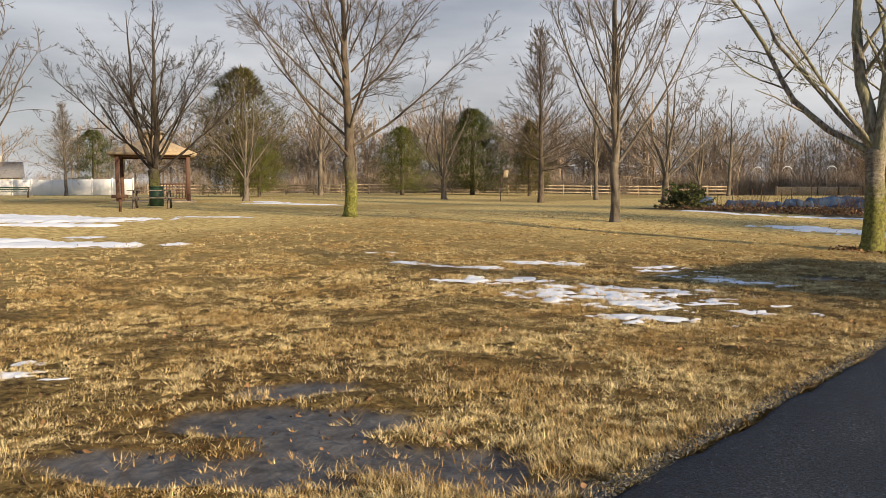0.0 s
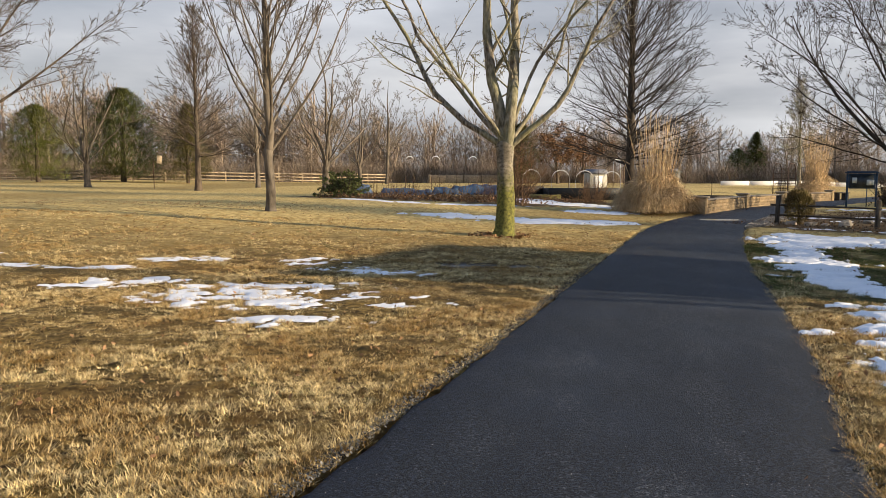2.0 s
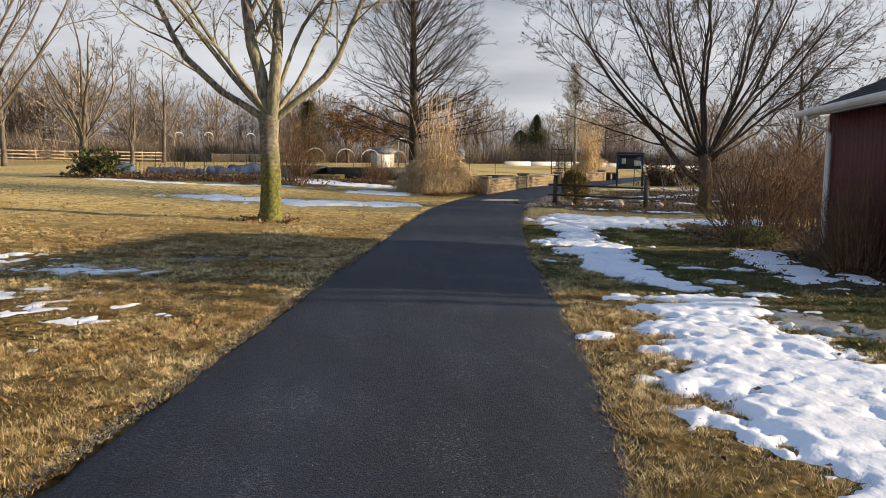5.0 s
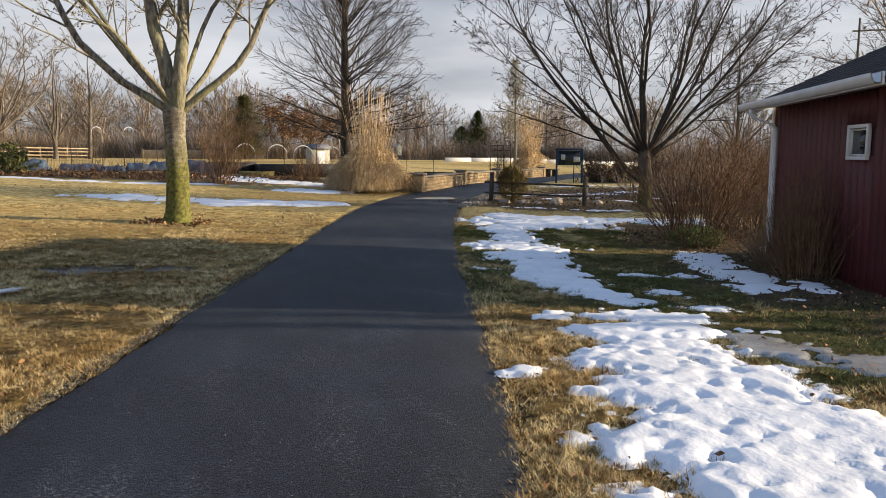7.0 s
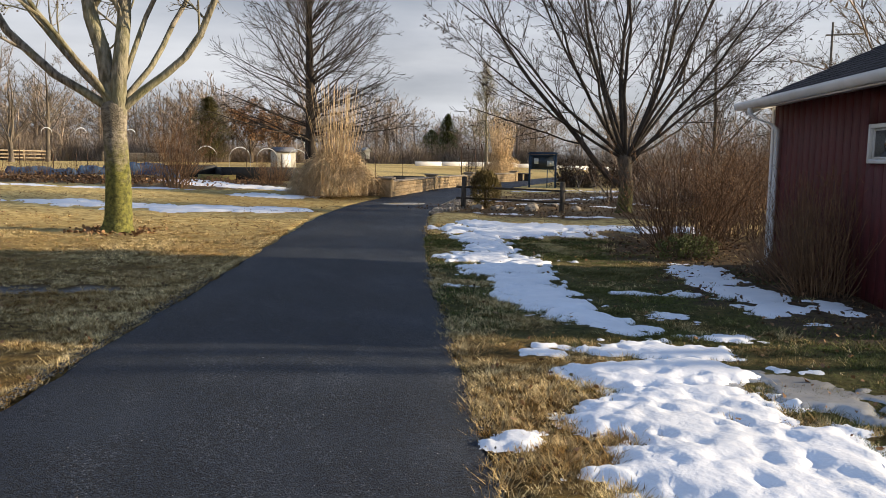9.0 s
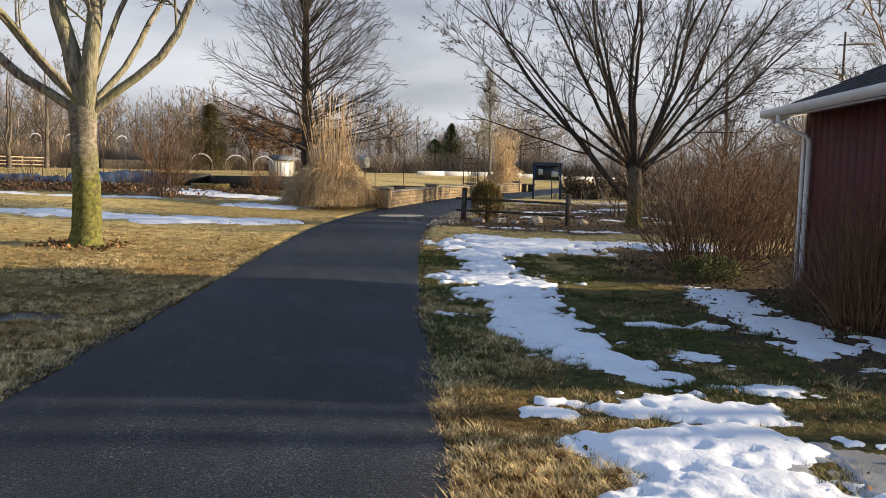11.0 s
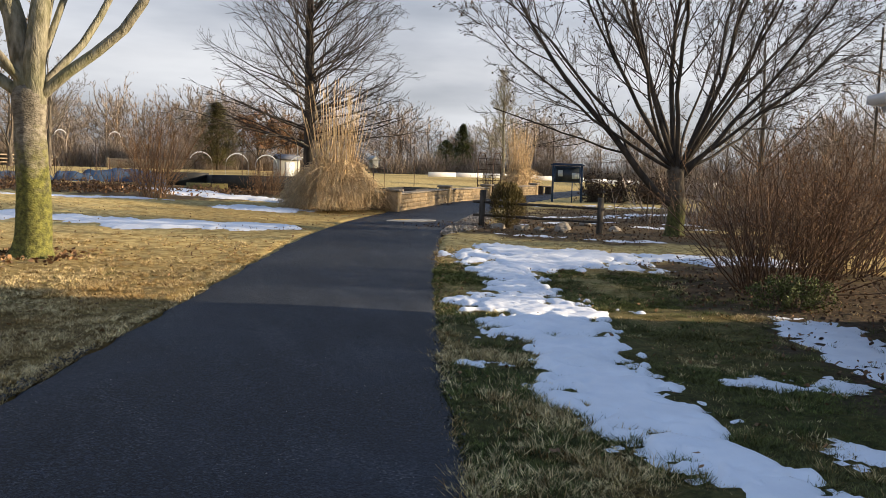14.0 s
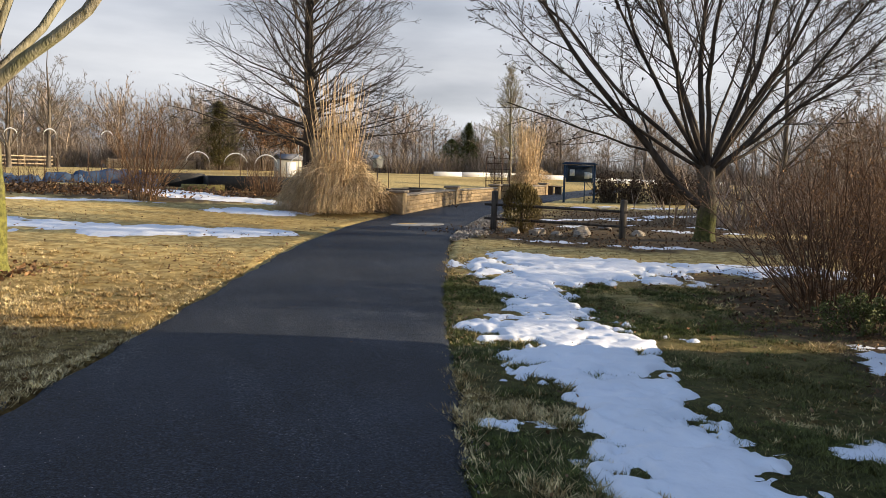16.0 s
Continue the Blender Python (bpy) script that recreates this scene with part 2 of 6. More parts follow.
M_GLASS = material("dark_window_glass", (0.015, 0.017, 0.02), (0.02, 0.023, 0.026), 2, 0.04, 0.0, spec=0.6)
M_STONE = material("tan_wall_block", (0.26, 0.18, 0.09), (0.46, 0.34, 0.19), 7, 0.9, 0.6, (0.32, 0.25, 0.17), 1.2, rnd=0.22)
M_CAP = material("tan_coping", (0.28, 0.22, 0.15), (0.40, 0.33, 0.24), 8, 0.9, 0.4, (0.30, 0.27, 0.22), 1.5, rnd=0.1)
M_MORTAR = material("dark_joint", (0.06, 0.05, 0.04), (0.12, 0.10, 0.08), 10, 0.95, 0.3)
M_POST = material("weathered_post", (0.035, 0.030, 0.026), (0.12, 0.10, 0.085), 8, 0.92, 0.5, (0.10, 0.10, 0.07), 1.0, stretch=(3, 3, 0.4))
M_RAIL_DARK = material("dark_fence_rail", (0.03, 0.025, 0.021), (0.11, 0.09, 0.072), 8, 0.9, 0.4, stretch=(3, 3, 0.4))
M_RAIL_PALE = material("pale_fence_rail", (0.24, 0.18, 0.11), (0.46, 0.37, 0.25), 6, 0.9, 0.3, (0.30, 0.25, 0.19), 0.5, rnd=0.12)
M_NAVY = material("navy_enamel", (0.014, 0.035, 0.075), (0.026, 0.065, 0.125), 3, 0.35, 0.04, (0.018, 0.03, 0.05), 1.5)
M_BOARD = material("dark_notice_board", (0.02, 0.025, 0.03), (0.04, 0.05, 0.06), 5, 0.25, 0.0)
M_PAPER = material("pale_notice", (0.45, 0.50, 0.48), (0.62, 0.64, 0.60), 9, 0.7, 0.0)
M_TARP = material("blue_tarp", (0.02, 0.045, 0.10), (0.055, 0.10, 0.18), 3, 0.5, 0.5, (0.10, 0.13, 0.17), 1.3, bump_scale=6)
M_BLACK = material("black_plastic", (0.010, 0.011, 0.012), (0.025, 0.026, 0.028), 4, 0.45, 0.15)
M_IRON = material("rusty_iron", (0.05, 0.03, 0.022), (0.12, 0.07, 0.045), 8, 0.8, 0.2, metal=0.3)
M_BROWNWOOD = material("red_brown_stained_wood", (0.06, 0.028, 0.018), (0.12, 0.06, 0.04), 6, 0.75, 0.2, (0.13, 0.08, 0.06), 1.0, stretch=(2, 2, 0.5))
M_ROOFTAN = material("tan_shingle_roof", (0.28, 0.20, 0.12), (0.44, 0.34, 0.22), 7, 0.9, 0.3, (0.30, 0.25, 0.18), 0.8)
M_TABLE = material("weathered_table_wood", (0.09, 0.075, 0.06), (0.20, 0.17, 0.14), 6, 0.9, 0.3)
M_ROCK = material("field_stone", (0.22, 0.18, 0.13), (0.42, 0.36, 0.28), 5, 0.92, 0.6, (0.30, 0.28, 0.24), 2.0, rnd=0.2)
M_GRAVEL = material("pale_gravel", (0.16, 0.15, 0.14), (0.42, 0.40, 0.37), 30, 0.95, 0.3, island=0.4)
M_CREAM = material("cream_siding", (0.36, 0.345, 0.29), (0.46, 0.44, 0.38), 3, 0.8, 0.05)
M_GREYROOF = material("grey_house_roof", (0.12, 0.12, 0.13), (0.20, 0.20, 0.21), 5, 0.9, 0.1)
M_YELLOW = material("faded_yellow_paint", (0.45, 0.30, 0.08), (0.55, 0.42, 0.18), 14, 0.8, 0.2)
M_CHALK = material("worn_pale_mark", (0.16, 0.155, 0.145), (0.42, 0.41, 0.38), 16, 0.85, 0.2)
M_TIMBER = material("yellowish_bed_timber", (0.24, 0.19, 0.06), (0.40, 0.33, 0.12), 5, 0.85, 0.2)
M_GREENBIN = material("dark_green_metal", (0.012, 0.03, 0.016), (0.02, 0.045, 0.026), 4, 0.5, 0.05)


# ---------------------------------------------------------------- geometry helpers
RNG = np.random.RandomState(7)


def smooth01(a, b, v):
    t = np.clip((v - a) / (b - a), 0, 1)
    return t * t * (3 - 2 * t)


def gz(x, y):
    """Height of the ground."""
    v = -0.8 * x + 0.6 * y
    return (-0.11 - 0.2 * np.exp(-((x - 8.5) / 3.5) ** 2 / 2 - ((y - 16.5) / 4) ** 2 / 2)
            + 0.5 * smooth01(9, 26, v) + 0.33 * smooth01(12, 40, -x))


def ground_at(x, y):
    return float(gz(np.float64(x), np.float64(y)))


def vnoise(x, y, scale, seed=0):
    """Smooth value noise in -1..1, over arrays."""
    x, y = np.asarray(x) * scale + seed * 17.3, np.asarray(y) * scale - seed * 9.1
    xi, yi = np.floor(x), np.floor(y)
    fx, fy = x - xi, y - yi
    fx, fy = fx * fx * (3 - 2 * fx), fy * fy * (3 - 2 * fy)

    def h(a, b):
        s = np.sin(a * 127.1 + b * 311.7 + seed * 74.7) * 43758.5453
        return (s - np.floor(s)) * 2 - 1
    return (h(xi, yi) * (1 - fx) + h(xi + 1, yi) * fx) * (1 - fy) + (h(xi, yi + 1) * (1 - fx) + h(xi + 1, yi + 1) * fx) * fy


class Geo:
    """Vertices and faces gathered into one mesh."""

    def __init__(self):
        self.v, self.f, self.n = [], [], 0

    def add(self, v, f):
        v = np.asarray(v, float).reshape(-1, 3)
        self.v.append(v)
        self.f.append(np.asarray(f, int) + self.n)
        self.n += len(v)
        return self

    def box(self, c, s, m=None, bevel=0.0):
        """A box of size s round c; bevelled where bevel is given."""
        h = np.array(s, float) / 2
        b = min(bevel, *(h * 0.9))
        if b <= 0:
            v = np.array([(x, y, z) for x in (-1, 1) for y in (-1, 1) for z in (-1, 1)], float) * h
            f = [(0, 1, 3, 2), (4, 6, 7, 5), (0, 4, 5, 1), (2, 3, 7, 6), (0, 2, 6, 4), (1, 5, 7, 3)]
            groups = [f]
        else:
            v, idx = [], {}
            for x in (-1, 1):
                for y in (-1, 1):
                    for z in (-1, 1):
                        sg = np.array((x, y, z))
                        for a in range(3):
                            d = h - b
                            d[a] = h[a]
                            idx[(x, y, z, a)] = len(v)
                            v.append(sg * d)
            v = np.array(v)
            quads, tris = [], []
            for a in range(3):
                o = [k for k in range(3) if k != a]
                for s1 in (-1, 1):
                    loop = []
                    for p, q in ((-1, -1), (1, -1), (1, 1), (-1, 1)):
                        k = [0, 0, 0]
                        k[a], k[o[0]], k[o[1]] = s1, p, q
                        loop.append(idx[(*k, a)])
                    quads.append(loop if (s1 > 0) == (a != 1) else loop[::-1])
            for a in range(3):
                o = [k for k in range(3) if k != a]
                for p in (-1, 1):
                    for q in (-1, 1):
                        e = []
                        for s1, face in ((-1, o[0]), (1, o[0]), (1, o[1]), (-1, o[1])):
                            k = [0, 0, 0]
                            k[a], k[o[0]], k[o[1]] = s1, p, q
                            e.append(idx[(*k, face)])
                        flip = (p * q > 0) == (a != 1)
                        quads.append(e[::-1] if flip else e)
            for x in (-1, 1):
                for y in (-1, 1):
                    for z in (-1, 1):
                        t = [idx[(x, y, z, a)] for a in range(3)]
                        tris.append(t if x * y * z > 0 else t[::-1])
            groups = [quads, tris]
        M = np.array(m if m is not None else Matrix())
        w = v @ M[:3, :3].T + np.array(c) if m is None else (v + np.array(c)) @ M[:3, :3].T + M[:3, 3]
        base = self.n
        self.v.append(w)
        self.n += len(w)
        for g in groups:
            self.f.append(np.array(g, int) + base)
        return self

    def tubes(self, P, R, sides=4, cap=False):
        """Tapered tubes: P (B, k, 3) centre lines, R (B, k) radii."""
        P, R = np.asarray(P, float), np.asarray(R, float)
        B, k, _ = P.shape
        d = P[:, -1] - P[:, 0]
        d /= np.linalg.norm(d, axis=1, keepdims=True) + 1e-9
        ref = np.where(np.abs(d[:, 2:3]) < 0.9, np.array([[0, 0, 1.0]]), np.array([[1.0, 0, 0]]))
        u = np.cross(d, ref)
        u /= np.linalg.norm(u, axis=1, keepdims=True)
        w = np.cross(d, u)
        a = np.arange(sides) * 2 * np.pi / sides
        ring = np.cos(a)[None, :, None] * u[:, None, :] + np.sin(a)[None, :, None] * w[:, None, :]
        V = P[:, :, None, :] + R[:, :, None, None] * ring[:, None, :, :]
        i = np.arange(k - 1)[:, None] * sides
        j = np.arange(sides)[None, :]
        j2 = (j + 1) % sides
        F = np.stack([i + j, i + j2, i + sides + j2, i + sides + j], -1).reshape(-1, 4)
        off = (np.arange(B) * k * sides)[:, None, None]
        base = self.n
        self.v.append(V.reshape(-1, 3))
        self.n += B * k * sides
        self.f.append((F[None] + off).reshape(-1, 4) + base)
        if cap:
            for b in range(B):
                top = base + b * k * sides + (k - 1) * sides
                bot = base + b * k * sides
                self.f.append(np.array([[top + q for q in range(sides)]]))
                self.f.append(np.array([[bot + q for q in range(sides)][::-1]]))
        return self

    def rod(self, a, b, r, sides=6, r2=None):
        return self.tubes([[a, b]], [[r, r if r2 is None else r2]], sides, True)

    def blades(self, base, tip, bend, width):
        """Grass blades: base, bend (middle) and tip points (N, 3), width (N,)."""
        N = len(base)
        d = tip - base
        side = np.stack([-d[:, 1], d[:, 0], np.zeros(N)], 1)
        nrm = np.linalg.norm(side, axis=1, keepdims=True)
        alt = RNG.normal(size=(N, 3)) * np.array([1, 1, 0])
        side = np.where(nrm > 1e-4, side / (nrm + 1e-9), alt / (np.linalg.norm(alt, axis=1, keepdims=True) + 1e-9))
        h = side * width[:, None] / 2
        V = np.stack([base - h, base + h, bend + h * 0.8, bend - h * 0.8, tip], 1)
        o = (np.arange(N) * 5)[:, None]
        b = self.n
        self.v.append(V.reshape(-1, 3))
        self.n += N * 5
        self.f.append(o + np.array([[0, 1, 2, 3]]) + b)
        self.f.append(o + np.array([[3, 2, 4]]) + b)
        return self

    def flakes(self, c, size, up=0.0):
        """Small leaf-shaped quads at the points c (N, 3), turned at random."""
        N = len(c)
        a = RNG.normal(size=(N, 3))
        a[:, 2] *= 1 - up
        a /= np.linalg.norm(a, axis=1, keepdims=True)
        b = np.cross(a, RNG.normal(size=(N, 3)) * (1 - up) + np.array([0, 0, up * 3]))
        b /= np.linalg.norm(b, axis=1, keepdims=True) + 1e-9
        s = (np.ones(N) * size)[:, None]
        n = np.cross(a, b) * s
        curl = RNG.uniform(-0.5, 0.5, (N, 4, 1))
        V = np.stack([c - a * s, c - a * s * 0.25 + b * s * 0.55 + n * curl[:, 0], c + a * s * 0.45 + b * s * 0.35 + n * curl[:, 1], c + a * s,
                      c + a * s * 0.3 - b * s * 0.5 + n * curl[:, 2], c - a * s * 0.4 - b * s * 0.4 + n * curl[:, 3]], 1)
        o = (np.arange(N) * 6)[:, None]
        self.f.append(o + np.array([[0, 1, 2, 3]]) + self.n)
        self.f.append(o + np.array([[0, 3, 4, 5]]) + self.n)
        self.v.append(V.reshape(-1, 3))
        self.n += N * 6
        return self

    def spikes(self, base, tip, width):
        """Single-triangle blades."""
        N = len(base)
        d = tip - base
        side = np.stack([-d[:, 1], d[:, 0], np.zeros(N)], 1)
        side = side / (np.linalg.norm(side, axis=1, keepdims=True) + 1e-6)
        h = side * width[:, None] / 2
        o = (np.arange(N) * 3)[:, None]
        self.f.append(o + np.array([[0, 1, 2]]) + self.n)
        self.v.append(np.stack([base - h, base + h, tip], 1).reshape(-1, 3))
        self.n += N * 3
        return self

    def moved(self, m):
        M = np.array(m)
        g = Geo()
        g.v = [v @ M[:3, :3].T + M[:3, 3] for v in self.v]
        g.f, g.n = list(self.f), self.n
        return g

    def mesh(self, name, mat, smooth=False):
        V = np.concatenate(self.v) if self.v else np.zeros((0, 3))
        me = bpy.data.meshes.new(name)
        me.vertices.add(len(V))
        me.vertices.foreach_set("co", V.astype(np.float32).ravel())
        loops = np.concatenate([f.ravel() for f in self.f]).astype(np.int32)
        sizes = np.concatenate([np.full(len(f), f.shape[1], np.int32) for f in self.f])
        starts = np.concatenate([[0], np.cumsum(sizes)[:-1]]).astype(np.int32)
        me.loops.add(len(loops))
        me.loops.foreach_set("vertex_index", loops)
        me.polygons.add(len(sizes))
        me.polygons.foreach_set("loop_start", starts)
        me.polygons.foreach_set("loop_total", sizes)
        if smooth:
            me.polygons.foreach_set("use_smooth", np.ones(len(sizes), bool))
        me.update(calc_edges=True)
        me.validate()
        me.materials.append(mat)
        return me


def thing(name, label, category, at=(0, 0, 0), turn=0.0, group="", kind=""):
    ob = new(name)
    ob.empty_display_size = 0.2
    ob.matrix_basis = pose(*at, 0, 0, turn)
    return tagged(ob, label, category, group, kind)


def part(name, geo, mat, parent, label="", smooth=False, kind=""):
    ob = new(name, geo.mesh(name, mat, smooth))
    ob.parent = parent
    return tagged(ob, label, kind=kind)


def solo(name, geo, mat, label, category, at=(0, 0, 0), turn=0.0, group="", kind="", smooth=False):
    ob = new(name, geo.mesh(name, mat, smooth))
    ob.matrix_basis = pose(*at, 0, 0, turn)
    return tagged(ob, label, category, group, kind)


# ---------------------------------------------------------------- the path's plan
PATH_Y = np.array([-30.0, -8, -2, 2, 4, 6, 8.7, 12, 16, 20, 24.5, 28, 33, 37, 41, 45.5, 54, 66])
PATH_X = np.array([-6.0, -1.6, -0.3, 0.55, 0.95, 1.45, 2.37, 3.3, 4.42, 5.62, 7.15, 8.75, 11.35, 13.75, 16.7, 20.2, 27.0, 37.0])


def path_x(y):
    """Centre of the asphalt path."""
    acc = 0
    for d in (-1.0, -0.5, 0.0, 0.5, 1.0):
        acc = acc + np.interp(np.asarray(y) + d, PATH_Y, PATH_X)
    return acc / 5


def path_half(y):
    return 1.30 + 0.12 * smooth01(22, 30, y) + 0.05 * vnoise(y, y * 0, 0.5, 3)


def path_off(x, y):
    """Signed distance, in x, from the path's edge: negative on the asphalt."""
    return np.abs(x - path_x(y)) - path_half(y)


# snow lies in these patches: x, y, radius along, radius across, turn in degrees
SNOW_FIELD = {
    "snow_by_path": [(5.55, 10.5, 0.66, 0.40, 165), (5.2, 9.7, 0.72, 0.56, 10), (5.0, 9.0, 0.88, 0.62, 0), (4.8, 8.2, 0.84, 0.7, 0), (4.68, 7.3, 0.95, 0.72, 0), (4.58, 6.4, 1.0, 0.65, 0)],
    "snow_lobe": [(5.75, 11.25, 0.6, 0.27, 150), (6.05, 11.1, 0.5, 0.28, 130), (6.12, 11.9, 0.55, 0.26, 115), (5.1, 11.2, 0.2, 0.1, 150)],
    "snow_strip": [(6.1, 12.6, 0.6, 0.30, 100), (6.22, 13.4, 0.76, 0.44, 95), (6.45, 14.2, 0.8, 0.42, 80), (6.75, 15.2, 0.85, 0.46, 80), (6.85, 16.1, 0.8, 0.66, 60), (7.35, 16.5, 1.0, 0.30, 20), (7.2, 17.3, 0.95, 0.76, 90), (7.65, 18.4, 0.95, 0.44, 60), (7.85, 19.6, 0.75, 0.46, 70)],
    "snow_cross": [(9.1, 20.8, 1.55, 1.0, 140), (9.7, 21.1, 1.68, 0.78, 150), (11.3, 20.3, 1.79, 0.54, 155), (8.5, 20.2, 0.7, 0.62, 80), (9.0, 22.2, 0.7, 0.42, 120)],
    "snow_by_shed": [(9.6, 15.5, 0.7, 0.38, 60), (9.15, 14.6, 0.8, 0.40, 65), (8.75, 13.5, 0.9, 0.36, 65), (8.2, 12.4, 0.75, 0.34, 60), (8.8, 12.3, 0.55, 0.26, 60)],
    "snow_scrap": [(7.75, 13.8, 0.5, 0.24, 165), (7.1, 12.35, 0.55, 0.30, 150), (6.75, 11.3, 0.35, 0.18, 150), (6.5, 10.35, 0.32, 0.16, 110)],
    "snow_blob": [(4.12, 9.6, 0.2, 0.12, 30)],
    "snow_blob_two": [(5.72, 14.7, 0.22, 0.12, 160)],
    "snow_blob_three": [(4.96, 11.37, 0.1, 0.09, 0)],
    "snow_lawn": [(-1.95, 11.7, 0.93, 0.97, 20), (-1.35, 12.0, 0.97, 0.63, 0), (-0.55, 11.25, 0.91, 0.69, -25), (0.0, 11.3, 0.93, 0.63, -15), (0.42, 11.05, 0.45, 0.31, 0), (-0.95, 10.0, 0.63, 0.45, -10), (-1.0, 11.0, 0.60, 0.53, 10)],
    "snow_lawn_two": [(-3.7, 12.5, 0.94, 0.49, 30), (-3.2, 12.9, 0.54, 0.31, 20)],
    "snow_lawn_three": [(-1.7, 15.0, 0.60, 0.69, 20), (-0.8, 14.2, 1.01, 0.38, -30)],
    "snow_lawn_four": [(-5.2, 13.8, 1.08, 0.38, 10), (-4.5, 14.0, 0.54, 0.22, 0)],
    "snow_lawn_five": [(-3.7, 15.1, 0.94, 0.38, 10)],
    "snow_lawn_six": [(-7.0, 14.9, 0.47, 0.31, 0)],
    "snow_lawn_seven": [(-2.9, 10.2, 0.27, 0.20, 0)],
    "snow_lawn_eight": [(-4.75, 5.4, 0.40, 0.20, 30), (-4.35, 5.35, 0.19, 0.15, 0), (-4.9, 5.7, 0.27, 0.11, 10)],
    "snow_left_near": [(-13.5, 12.3, 2.6, 0.5, 40), (-15.5, 11.5, 2.0, 0.6, 40)],
    "snow_left_far": [(-19.3, 16.6, 3.4, 1.1, 40), (-22.5, 16.0, 3.5, 1.5, 40), (-17.0, 15.5, 1.4, 0.4, 40)],
    "snow_left_scrap": [(-13.9, 13.9, 0.5, 0.2, 30)],
    "snow_far_lawn": [(-16.5, 20.9, 1.1, 0.25, 30)],
    "snow_far_lawn_two": [(-23.7, 35.0, 2.6, 0.5, 10), (-27.0, 37.0, 1.2, 0.5, 0)],
    "snow_streak": [(1.4, 26.5, 1.7, 0.6, 0), (3.2, 25.9, 2.0, 0.85, -5), (5.0, 26.0, 1.1, 0.5, 0), (0.0, 27.2, 1.2, 0.3, 10)],
    "snow_garden_edge": [(4.0, 36.0, 1.5, 0.95, -20), (5.2, 35.1, 1.6, 0.85, -20), (6.25, 34.25, 1.0, 0.45, -20), (3.4, 37.4, 1.2, 0.6, 0)],
    "snow_by_plumes": [(5.7, 31.0, 1.3, 0.75, -10)],
    "snow_garden_fringe": [(-3.6, 33.9, 1.2, 0.3, -20), (-1.6, 32.9, 1.0, 0.3, -10), (0.6, 32.6, 1.2, 0.3, 5), (2.1, 33.0, 0.8, 0.25, 0)],
    "snow_bed": [(12.9, 27.6, 1.6, 0.35, 20), (14.0, 29.8, 2.4, 0.45, 10), (17.5, 31.2, 1.6, 0.5, 10), (11.9, 23.1, 0.9, 0.18, 150), (10.3, 24.4, 0.7, 0.2, 150)],
    "snow_bed_two": [(17.6, 36.5, 2.2, 0.5, 20), (20.5, 36.0, 1.6, 0.6, 10)],
    "snow_bed_three": [(14.6, 25.9, 1.0, 0.25, 150), (16.0, 27.0, 0.8, 0.25, 150)],
}


def snow_h(spec, x, y, seed, torn=False):
    h = np.full(np.shape(x), -9.0)
    for cx, cy, a, b, r in spec:
        c, s = math.cos(radians(r)), math.sin(radians(r))
        u, w = ((x - cx) * c + (y - cy) * s) / a, (-(x - cx) * s + (y - cy) * c) / b
        h = np.maximum(h, 1 - u * u - w * w)
    near = np.where(h > -1.2, 1, 0)
    size = min(1.0, max(b for _, _, _, b, _ in spec) / 0.7)
    ragged = 0.50 * vnoise(x, y, 2.2, seed) + 0.56 * vnoise(x, y, 5.3, seed + 1) + 0.50 * vnoise(x, y, 12.0, seed + 2) + 0.30 * vnoise(x, y, 23.0, seed + 3)
    if torn:
        return h + near * ((ragged + 0.5 * vnoise(x, y * 1.6, 4.0, seed + 4)) * 1.5 - 1.04)
    if spec is SNOW_FIELD["snow_by_path"]:
        ragged = 0.28 * vnoise(x, y, 2.2, seed) + 0.36 * vnoise(x, y, 5.3, seed + 1) + 0.28 * vnoise(x, y, 12.0, seed + 2) + 0.12 * vnoise(x, y, 23.0, seed + 3)
    else:
        ragged = 0.40 * vnoise(x, y, 2.2, seed) + 0.68 * vnoise(x, y, 5.3, seed + 1) + 0.50 * vnoise(x, y, 12.0, seed + 2) + 0.16 * vnoise(x, y, 23.0, seed + 3)
    return h + near * (ragged * (1.3 - 0.42 * size) - 0.34 + 0.14 * size)


TORN = [n for n in SNOW_FIELD if n.startswith(("snow_lawn", "snow_scrap", "snow_left_s", "snow_bed"))]
SNOW_SEEDS = {n: k + 1 for k, n in enumerate(SNOW_FIELD)}


def on_snow(x, y):
    best = np.full(np.shape(x), -9.0)
    for n, spec in SNOW_FIELD.items():
        best = np.maximum(best, snow_h(spec, x, y, SNOW_SEEDS[n], n in TORN))
    return best > 0.0


MUD = [(-2.1, 5.25, 1.0, 0.34, 20), (-1.25, 5.0, 0.9, 0.3, 10), (-2.0, 4.4, 0.9, 0.28, 20), (-2.6, 5.9, 0.5, 0.2, 40), (0.9, 15.1, 1.1, 0.3, -10), (-0.6, 4.9, 0.5, 0.14, 20)]
# bare soil; the ellipses by the shed also darken the ground in place of shade
SOIL = [(12.4, 24.8, 4.6, 2.4, 145), (13.8, 27.6, 4.5, 3.2, 60), (16.5, 30.0, 6.0, 4.2, 60), (11.2, 17.6, 2.8, 2.2, 90), (9.5, 13.8, 3.2, 1.5, 66), (9.0, 11.6, 2.4, 1.5, 60), (0.5, 37.0, 7.5, 3.2, 8), (2.9, 34.2, 2.6, 1.2, 0), (9.5, 36.5, 3.5, 3.0, 60)]


